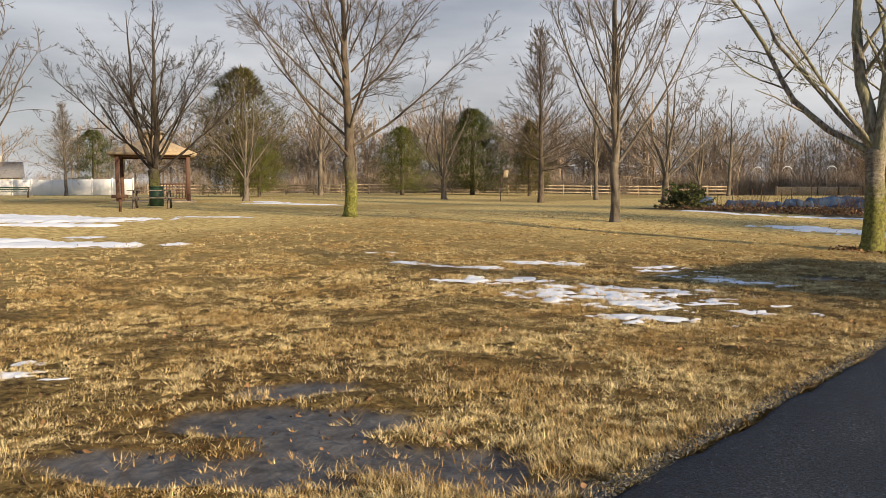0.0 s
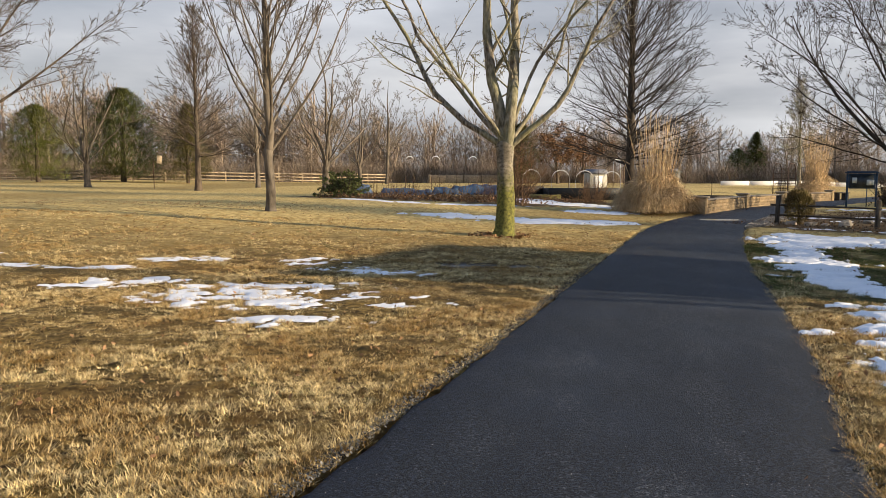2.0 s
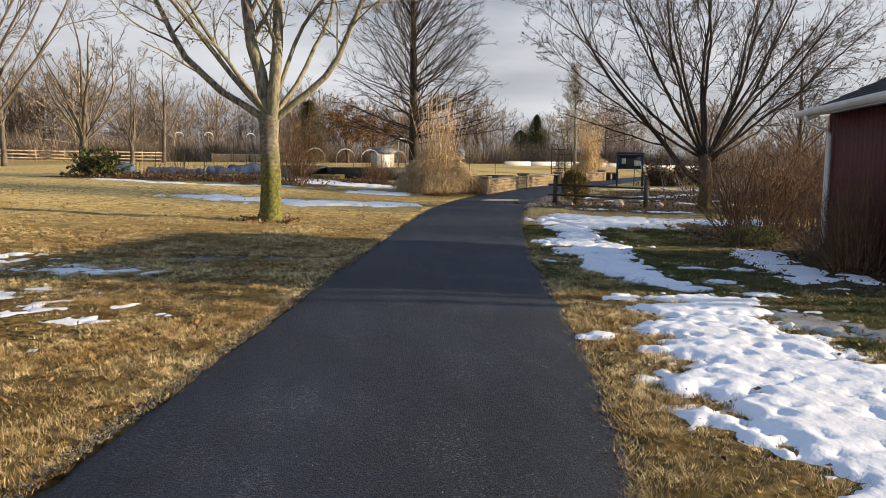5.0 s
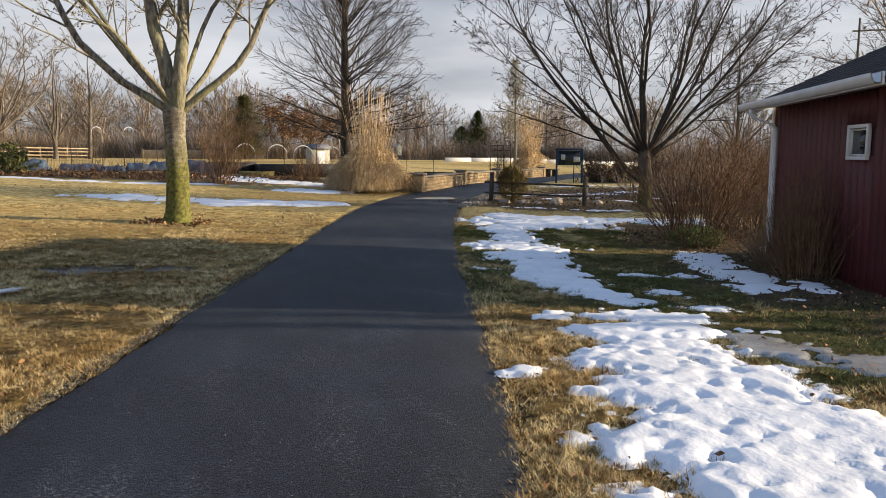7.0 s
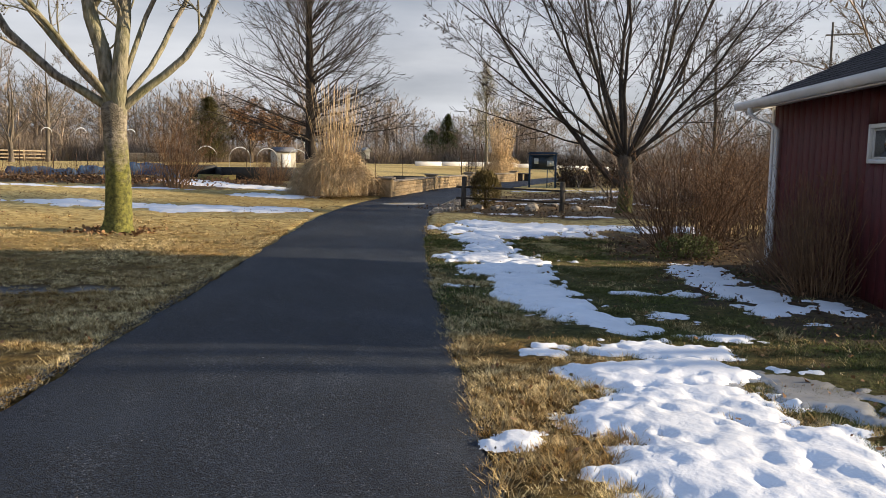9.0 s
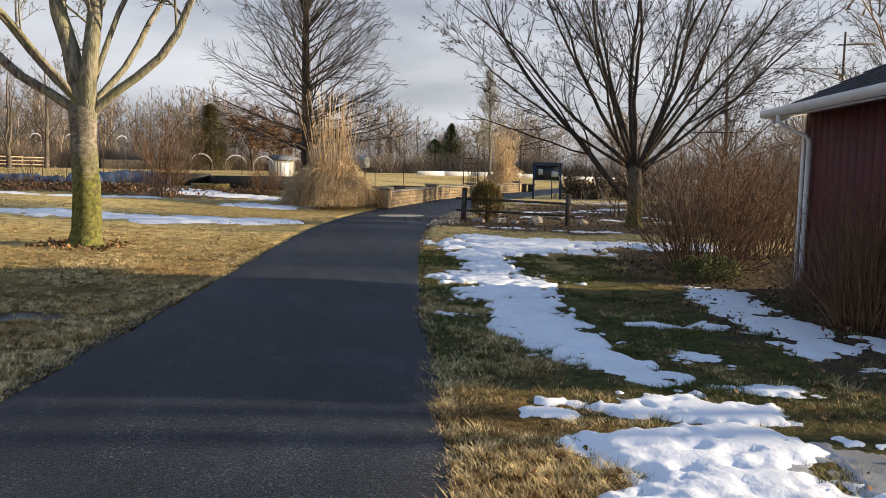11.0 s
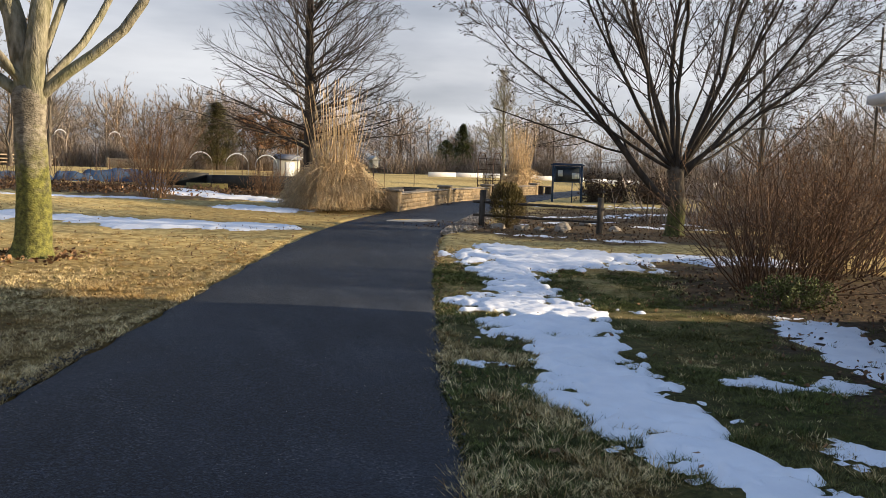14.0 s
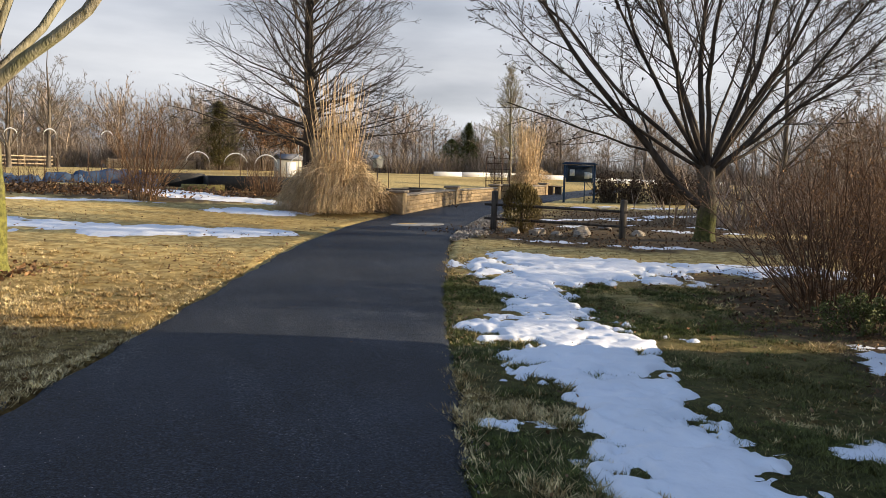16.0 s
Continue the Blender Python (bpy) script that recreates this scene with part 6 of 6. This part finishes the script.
# painted mark on the asphalt
mk = Geo()
a_ = np.linspace(0, 2 * np.pi, 25)[:-1]
mx_, my_ = 8.9, 28.0
ring = np.stack([mx_ + 0.62 * np.cos(a_) + 0.25 * np.sin(a_), my_ + 0.42 * np.sin(a_), a_ * 0], 1)
ring[:, 2] = gz(ring[:, 0], ring[:, 1]) + 0.031
mk.add(np.concatenate([ring, ring + np.array([0, 0, -0.02])]), [(i, (i + 1) % 24, 24 + (i + 1) % 24, 24 + i) for i in range(24)]).add(ring, [list(range(24))])
solo("path_mark", mk, M_CHALK, "worn pale patch painted on the asphalt", "marking", kind="structure")
ring2 = np.stack([mx_ - 0.2 + 0.22 * np.cos(a_), my_ + 0.14 + 0.12 * np.sin(a_), a_ * 0], 1)
ring2[:, 2] = gz(ring2[:, 0], ring2[:, 1]) + 0.036
solo("path_mark_yellow", Geo().add(ring2, [list(range(24))]), M_YELLOW, "faded yellow spot painted on the asphalt", "marking", kind="structure")


# ---------------------------------------------------------------- picnic shelter
def gazebo():
    x, y = -32.3, 33.9
    t = thing("picnic_shelter", "brown wooden picnic shelter with a tan hipped roof", "gazebo", (x, y, ground_at(x, y) - 0.05), 44)
    s, h = 3.5, 2.4
    posts = [(-s / 2, -s / 2), (s / 2, -s / 2), (-s / 2, s / 2), (s / 2, s / 2)]
    for px, py_ in posts:
        part("post", Geo().box((px, py_, h / 2), (0.2, 0.2, h), None, 0.015), M_BROWNWOOD, t)
    beam = Geo()
    for sgn in (-1, 1):
        beam.box((0, sgn * s / 2, h + 0.11), (s + 0.3, 0.12, 0.22), None, 0.01).box((sgn * s / 2, 0, h + 0.112), (0.12, s - 0.15, 0.215), None, 0.01)
    part("beam", beam, M_BROWNWOOD, t)
    o, z0, z1, q = s / 2 + 0.45, h + 0.2, h + 1.05, 0.45
    lo = [(-o, -o, z0), (o, -o, z0), (o, o, z0), (-o, o, z0)]
    hi = [(-q, -q, z1), (q, -q, z1), (q, q, z1), (-q, q, z1)]
    rf = Geo().add(lo + hi + [(p[0], p[1], p[2] - 0.1) for p in lo], [(0, 1, 5, 4), (1, 2, 6, 5), (2, 3, 7, 6), (3, 0, 4, 7), (4, 5, 6, 7), (8, 9, 1, 0), (9, 10, 2, 1), (10, 11, 3, 2), (11, 8, 0, 3), (11, 10, 9, 8)])
    roof = part("roof", rf, M_ROOFTAN, t, "tan shingled hipped roof")
    q2 = 0.7
    part("cupola", Geo().add([(-q, -q, z1), (q, -q, z1), (q, q, z1), (-q, q, z1), (-q, -q, z1 + 0.25), (q, -q, z1 + 0.25), (q, q, z1 + 0.25), (-q, q, z1 + 0.25)], [(0, 1, 5, 4), (1, 2, 6, 5), (2, 3, 7, 6), (3, 0, 4, 7)]).add([(-q2, -q2, z1 + 0.25), (q2, -q2, z1 + 0.25), (q2, q2, z1 + 0.25), (-q2, q2, z1 + 0.25), (0, 0, z1 + 0.65)], [(0, 1, 4), (1, 2, 4), (2, 3, 4), (3, 0, 4)]), M_ROOFTAN, roof)
    m = pose(s * 0.22, s / 2, 0)
    rail = part("railing", Geo().box((0, 0, 1.0), (s * 0.52, 0.09, 0.07), m).box((0, 0, 0.18), (s * 0.52, 0.06, 0.06), m), M_BROWNWOOD, t)
    bal = Geo().box((0, 0, 0.59), (0.05, 0.05, 0.76)).mesh("baluster", M_BROWNWOOD)
    for k in range(11):
        b = new("baluster", bal)
        b.parent = rail
        b.matrix_basis = m @ pose(-s * 0.24 + k * s * 0.048, 0, 0)
    solo("shelter_slab", Geo().box((0, 0, 0.02), (s + 0.7, s + 0.7, 0.12), None, 0.01), M_CAP, "concrete slab under the picnic shelter", "floor", (x, y, ground_at(x, y) - 0.05), 44, kind="structure")


gazebo()


def picnic_table(x, y, turn):
    t = thing("picnic_table", "weathered brown wooden picnic table with benches", "table", (x, y, ground_at(x, y)), turn)
    for k in range(5):
        part("plank", Geo().box((0, (k - 2) * 0.148, 0.74), (1.85, 0.14, 0.04), None, 0.006), M_TABLE, t)
    for s in (-1, 1):
        part("bench_seat", Geo().box((0, s * 0.68, 0.44), (1.85, 0.26, 0.04), None, 0.006), M_TABLE, t)
        part("cross_beam", Geo().box((s * 0.62, 0, 0.40), (0.05, 1.6, 0.09)).box((s * 0.62, 0, 0.685), (0.05, 0.7, 0.07)), M_TABLE, t)
        for q in (-1, 1):
            part("leg", Geo().tubes([[(s * 0.66, q * 0.62, 0.0), (s * 0.66, q * 0.22, 0.72)]], [[0.055, 0.055]], 4, True), M_TABLE, t)


picnic_table(-24.0, 25.6, 40)
gr = thing("grill_post", "small dark park grill on a short post", "grill", (-22.3, 22.4, ground_at(-22.3, 22.4)), 30)
part("post", Geo().rod((0, 0, -0.05), (0, 0, 0.5), 0.05), M_IRON, gr)
part("firebox", Geo().box((0, 0, 0.56), (0.5, 0.36, 0.12), None, 0.01), M_IRON, gr)
tb = thing("litter_bin", "dark green metal litter bin by the shelter", "bin", (-26.2, 28.0, ground_at(-26.2, 28.0)))
part("drum", Geo().tubes([[(0, 0, 0), (0, 0, 0.42), (0, 0, 0.85)]], [[0.3, 0.31, 0.3]], 14, True), M_GREENBIN, tb, smooth=False)
part("rim", Geo().tubes([[(0, 0, 0.83), (0, 0, 0.88)]], [[0.325, 0.325]], 14, True), M_GREENBIN, tb)


# ---------------------------------------------------------------- far fences, houses
def rail_fence(points, label):
    t = thing("split_rail_fence", label, "fence", (points[0][0], points[0][1], 0))
    ox, oy = points[0]
    post = Geo().box((0, 0, 0.58), (0.15, 0.15, 1.26), None, 0.01).mesh("post", M_RAIL_PALE)
    rail = Geo().tubes([[(0, 0, 0), (0.5, 0, 0.0), (1, 0, 0)]], [[0.07, 0.075, 0.07]], 5, True).mesh("rail", M_RAIL_PALE)
    for (xa, ya), (xb, yb) in zip(points[:-1], points[1:]):
        L = math.hypot(xb - xa, yb - ya)
        n = max(1, round(L / 3.0))
        for k in range(n):
            pa = Vector((xa + (xb - xa) * k / n, ya + (yb - ya) * k / n, 0))
            pb = Vector((xa + (xb - xa) * (k + 1) / n, ya + (yb - ya) * (k + 1) / n, 0))
            pa.z, pb.z = ground_at(pa.x, pa.y), ground_at(pb.x, pb.y)
            o = new("post", post)
            o.parent = t
            o.matrix_basis = pose(pa.x - ox, pa.y - oy, pa.z, 0, 0, (k * 37) % 20)
            for z in (0.32, 0.68, 1.04):
                r = new("rail", rail)
                r.parent = t
                d = pb - pa
                r.matrix_basis = pose(pa.x - ox, pa.y - oy, pa.z + z + RNG.uniform(-0.02, 0.02), 0, -math.degrees(math.atan2(d.z, d.length)), math.degrees(math.atan2(d.y, d.x))) @ Matrix.Diagonal((d.length, 1, 1, 1))


rail_fence([(-66, 66), (-44.5, 77), (-22.5, 88), (-9, 98)], "pale weathered three-rail fence along the far lawn")


def vinyl_fence(a, b, h, label, mat=M_VINYL):
    t = thing("vinyl_fence", label, "fence", (a[0], a[1], 0))
    L = math.hypot(b[0] - a[0], b[1] - a[1])
    n = round(L / 2.4)
    turn = math.degrees(math.atan2(b[1] - a[1], b[0] - a[0]))
    pm = Geo().box((0, 0, h / 2 + 0.03), (0.14, 0.14, h + 0.1), None, 0.01).mesh("post", mat)
    am = Geo().box((1.2, 0, h / 2), (2.3, 0.05, h - 0.05), None, 0.01).mesh("panel", mat)
    for k in range(n + 1):
        x, y = a[0] + (b[0] - a[0]) * k / n, a[1] + (b[1] - a[1]) * k / n
        for nm, me in (("post", pm),) + ((("panel", am),) if k < n else ()):
            o = new(nm, me)
            o.parent = t
            o.matrix_basis = pose(x - a[0], y - a[1], ground_at(x, y), 0, 0, turn)


vinyl_fence((-104, 54), (-66, 64), 1.75, "long white vinyl panel fence beyond the lawn")
vinyl_fence((4.5, 101), (-4.0, 99.5), 1.0, "pale tan panel fence at the far side of the garden", M_RAIL_PALE)


def house(x, y, w, d, h, rise, turn, wall, label):
    t = thing("house", label, "house", (x, y, ground_at(x, y) - 0.2), turn)
    body = Geo().box((0, 0, h / 2), (w, d, h))
    for s in (-1, 1):
        body.add([(s * w / 2, -d / 2, h), (s * w / 2, d / 2, h), (s * w / 2, 0, h + rise)], [(0, 1, 2)])
    part("wall", body, wall, t)
    sl = math.hypot(d / 2, rise)
    p = math.degrees(math.atan2(rise, d / 2))
    roof = part("roof", Geo().box((0, sl / 2 - 0.25, 0.08), (w + 0.8, sl + 0.5, 0.15), pose(0, -d / 2, h) @ pose(0, 0, 0, p)).box((0, -sl / 2 + 0.25, 0.08), (w + 0.8, sl + 0.5, 0.15), pose(0, d / 2, h) @ pose(0, 0, 0, -p)), M_GREYROOF, t)
    part("chimney", Geo().box((w * 0.2, 0, h + rise + 0.3), (0.6, 0.6, 1.4)), M_CREAM, roof)
    for k in range(3):
        wdw = part("window", Geo().box((-w / 2 + w * (k + 0.5) / 3, -d / 2 - 0.03, h * 0.55), (1.2, 0.08, 1.3), None, 0.01), M_WHITE, t)
        part("pane", Geo().box((-w / 2 + w * (k + 0.5) / 3, -d / 2 - 0.08, h * 0.55), (1.0, 0.02, 1.1)), M_GLASS, wdw)


house(-113, 80, 9, 8, 2.8, 2.2, 55, M_CREAM, "cream house with a grey roof behind the white fence")
house(-78, 140, 9, 7, 2.6, 1.6, 20, M_CREAM, "pale house behind the rail fence and trees")
house(-62, 118, 4, 4, 2.0, 0.9, 20, M_CREAM, "small white outbuilding behind the rail fence")
house(-14, 128, 6, 5, 2.2, 1.5, 5, M_CREAM, "far pale house between the trees")

# low white boards beyond the field
vb = thing("low_white_boards", "low white boards along the far side of the field", "fence", (26, 83, 0), 0)
bm_ = Geo().box((1.5, 0, 0.22), (2.9, 0.12, 0.44), None, 0.01).mesh("board", M_VINYL)
for k in range(12):
    o = new("board", bm_)
    o.parent = vb
    x, y = 26 + k * 2.95, 83 + k * 0.25
    o.matrix_basis = pose(x - 26, y - 83, ground_at(x, y), 0, 0, 5)

# park bench on the far left lawn
pb = thing("park_bench", "dark metal park bench before the white fence", "bench", (-56.5, 43.0, ground_at(-56.5, 43.0)), 45)
part("seat", Geo().box((0, 0, 0.45), (2.4, 0.45, 0.06), None, 0.01), M_GREENBIN, pb)
part("backrest", Geo().box((0, 0.22, 0.78), (2.4, 0.05, 0.12), None, 0.01).box((0, 0.22, 0.62), (2.4, 0.05, 0.1), None, 0.01), M_GREENBIN, pb)
for s in (-1, 1):
    part("leg", Geo().box((s * 1.1, 0.0, 0.22), (0.06, 0.45, 0.45)).box((s * 1.1, 0.22, 0.6), (0.06, 0.06, 0.5)), M_IRON, pb)

# nest box on a pole on the far lawn
nb_ = thing("nest_box", "pale nest box on a thin pole on the far lawn", "bird house", (-19.5, 53.0, ground_at(-19.5, 53.0)), 20)
part("pole", Geo().rod((0, 0, -0.1), (0, 0, 1.7), 0.03), M_IRON, nb_)
part("box", Geo().box((0.1, 0, 1.9), (0.3, 0.3, 0.5), pose(0, 0, 0, 0, 8, 0), 0.01), M_RAIL_PALE, nb_)

# utility pole behind the shed
up = thing("utility_pole", "grey utility pole with a crossarm behind the trees", "pole", (38.2, 42.4, ground_at(38.2, 42.4)), -40)
part("pole", Geo().rod((0, 0, -0.3), (0, 0, 9.2), 0.085, 8, 0.06), M_BARK, up)
part("crossarm", Geo().box((0.6, 0, 8.5), (1.9, 0.07, 0.09)), M_CAP, up)


# two unseen poles, added only to throw shadow bands over the asphalt
for x, y in ((20.5, 7.2), (20.6, 6.7)):
    solo("shadow_pole", Geo().rod((0, 0, -0.3), (0, 0, 7.6), 0.11, 10, 0.09), M_POST, "unseen tall pole added to cast a shadow band across the path", "pole", (x, y, ground_at(x, y)), group="service poles")


# ---------------------------------------------------------------- grass blades and leaf litter
def scatter(n, x0, x1, y0, y1, weight):
    x, y = RNG.uniform(x0, x1, n), RNG.uniform(y0, y1, n)
    keep = RNG.rand(n) < weight(x, y)
    return x[keep], y[keep]


def lawn_density(x, y):
    near = np.hypot((x - path_x(np.clip(y, 3, 30))) * 0.55, np.maximum(0, np.maximum(4.0 - y, y - 13)) * 0.9)
    d = np.clip(1.25 - near / 7.0, 0.10, 1.0)
    off = path_off(x, y)
    d = np.where(off < -0.02, 0, d)
    d = np.where((off < 0.03) & (off > -0.02), d * 0.5, d)
    d = d * (1 - 0.94 * smooth01(0.0, 0.35, zone(MUD, x, y)))
    d = d * (1 - 0.88 * smooth01(-0.1, 0.4, zone(SOIL, x, y, 0.4, 60)))
    d = d * np.clip(0.72 + 0.45 * vnoise(x, y, 1.5, 31) + 0.75 * vnoise(x, y, 7.0, 32), 0.08, 1)
    return d


def lawn_material(name, a, b, c):
    return material(name, a, b, 13.0, 0.75, 0.0, c, 0.8, mix3=0.6, island=0.45, spec=0.2)


M_BLADE_STRAW = lawn_material("straw_grass", (0.115, 0.062, 0.013), (0.98, 0.79, 0.41), (0.30, 0.165, 0.04))
M_BLADE_GREEN = lawn_material("green_grass", (0.03, 0.042, 0.010), (0.16, 0.175, 0.045), (0.15, 0.125, 0.045))


def sow(name, n, x0, x1, y0, y1, hmin, hmax, wmin, wmax, mat, label, weight, cluster=5, spread=0.020):
    x, y = scatter(n, x0, x1, y0, y1, weight)
    free = ~on_snow(x, y)
    x, y = x[free], y[free]
    tall = RNG.uniform(0.6, 1.2, len(x)) * (0.72 + 0.6 * smooth01(-0.3, 0.5, vnoise(x, y, 5.5, 36)))
    tuft = np.repeat(tall, cluster)
    dx, dy = RNG.normal(0, spread, (2, len(x) * cluster)) * tuft
    x, y = np.repeat(x, cluster) + dx, np.repeat(y, cluster) + dy
    m = len(x)
    h = RNG.uniform(hmin, hmax, m) * tuft
    az = np.arctan2(dy, dx) + RNG.normal(0, 0.9, m)
    lean = RNG.uniform(0.2, 1.7, m)
    base = np.stack([x, y, gz(x, y) - 0.008 + 0.012 * vnoise(x, y, 4.0, 6)], 1)
    dirv = np.stack([np.cos(az), np.sin(az), np.zeros(m)], 1)
    tip = base + dirv * (h * lean)[:, None] + np.array([0, 0, 1]) * (h * RNG.uniform(0.6, 1.0, m))[:, None]
    wide = 0.8 + np.hypot(x - 2, y - 6) / 11
    solo(name, Geo().spikes(base, tip, RNG.uniform(wmin, wmax, m) * wide), mat, label, "grass", kind="stuff")


def w_straw(x, y):
    g = smooth01(-0.2, 0.7, zone(SHADE_GREEN, x, y, 0.6, 70))
    return lawn_density(x, y) * (1 - 0.94 * g)


def w_green(x, y):
    g = smooth01(-0.2, 0.7, zone(SHADE_GREEN, x, y, 0.6, 70))
    return lawn_density(x, y) * (0.16 + 0.84 * g) * (0.5 + 0.5 * smooth01(-0.2, 0.5, vnoise(x, y, 1.1, 35)))


sow("straw_grass", 285000, -12, 11, 2.6, 24, 0.024, 0.054, 0.003, 0.0062, M_BLADE_STRAW, "dry straw-coloured winter grass", w_straw, 16, 0.024)
sow("green_grass", 190000, -8, 12, 2.6, 22, 0.018, 0.04, 0.0024, 0.005, M_BLADE_GREEN, "sparse dull green grass among the straw", w_green, 7)


def w_shade(x, y):
    g = smooth01(-0.3, 0.5, zone(SHADE_GREEN, x, y, 0.6, 70))
    return np.where(path_off(x, y) > 0.05, g, 0) * (1 - 0.8 * smooth01(0.0, 0.4, zone(SOIL, x, y, 0.4, 60))) * np.clip(0.5 + 0.6 * vnoise(x, y, 2.3, 37) + 0.4 * vnoise(x, y, 6.0, 38), 0.35, 1)


sow("shade_grass", 150000, 4, 10.5, 8, 22, 0.022, 0.046, 0.0024, 0.005, M_BLADE_GREEN, "short dull green grass in the shade of the shed", w_shade, 10, 0.026)


def edge_tuft(x, y):
    off = path_off(x, y)
    g = smooth01(-0.2, 0.7, zone(SHADE_GREEN, x, y, 0.6, 70))
    return np.where(off > 0.0, 1 - smooth01(0.15, 1.4, off), 0.0) * (1 - 0.5 * smooth01(13, 20, y)) * (1 - 0.8 * g) * (1 - 0.9 * smooth01(0.0, 0.35, zone(MUD, x, y)))


sow("path_edge_grass", 100000, -2.5, 9, 2.6, 18, 0.03, 0.062, 0.0035, 0.0065, M_BLADE_STRAW, "straw-coloured grass fringing the path", edge_tuft, 8)

# fallen leaves
lx, ly = scatter(46000, -14, 12, 3, 30, lambda x, y: np.where(path_off(x, y) > 0.05, 0.10 + 0.35 * smooth01(0.0, 0.5, vnoise(x, y, 0.5, 77)) + 0.5 * smooth01(-0.1, 0.4, zone(SOIL, x, y, 0.4, 60)), 0.0015))
clear = ~on_snow(lx, ly)
lx, ly = lx[clear], ly[clear]
solo("fallen_leaves", Geo().flakes(np.stack([lx, ly, gz(lx, ly) + 0.03 + RNG.uniform(0, 0.03, len(lx))], 1), RNG.uniform(0.010, 0.026, len(lx)), 0.35), M_LEAF_DEAD, "scattered brown fallen leaves on the lawn", "leaves", kind="stuff")
lx, ly = scatter(16000, 8, 22, 11, 40, lambda x, y: smooth01(0.0, 0.4, zone(SOIL, x, y, 0.4, 60)))
clear = ~on_snow(lx, ly)
lx, ly = lx[clear], ly[clear]
solo("bed_litter", Geo().flakes(np.stack([lx, ly, gz(lx, ly) + 0.02 + np.abs(RNG.normal(0, 0.03, len(lx)))], 1), RNG.uniform(0.014, 0.036, len(lx)), 0.2), M_LITTER, "brown leaf and stalk litter over the mulched bed", "leaves", kind="stuff")

# pale specks of aggregate on the asphalt
sy = RNG.uniform(3.2, 16, 4200)
sx = path_x(sy) + RNG.uniform(-1.2, 1.2, 4200)
worn = RNG.rand(4200) < 0.25 + 0.75 * smooth01(0.1, 0.6, vnoise(sx * 1.5, sy * 0.7, 1.3, 88))
sx, sy = sx[worn], sy[worn]
solo("asphalt_specks", Geo().flakes(np.stack([sx, sy, gz(sx, sy) + 0.026 + 0.01 * (1 - np.abs(sx - path_x(sy)))], 1), RNG.uniform(0.002, 0.005, len(sx)), 0.85), M_GRAVEL, "pale aggregate specks worn out of the asphalt", "gravel", kind="stuff")

# leaves gathered round the foot of the near maple
n_ = 170
a_ = RNG.uniform(0, 2 * np.pi, n_)
d_ = 0.3 + np.abs(RNG.normal(0, 0.3, n_))
lx, ly = 1.68 + d_ * np.cos(a_), 20.85 + d_ * np.sin(a_)
solo("leaf_ring", Geo().flakes(np.stack([lx, ly, gz(lx, ly) + 0.02 + RNG.uniform(0, 0.07, n_) * np.exp(-d_ * 2)], 1), RNG.uniform(0.03, 0.06, n_), 0.3), M_LEAF_DEAD, "brown leaves gathered round the foot of a maple", "leaves", kind="stuff")
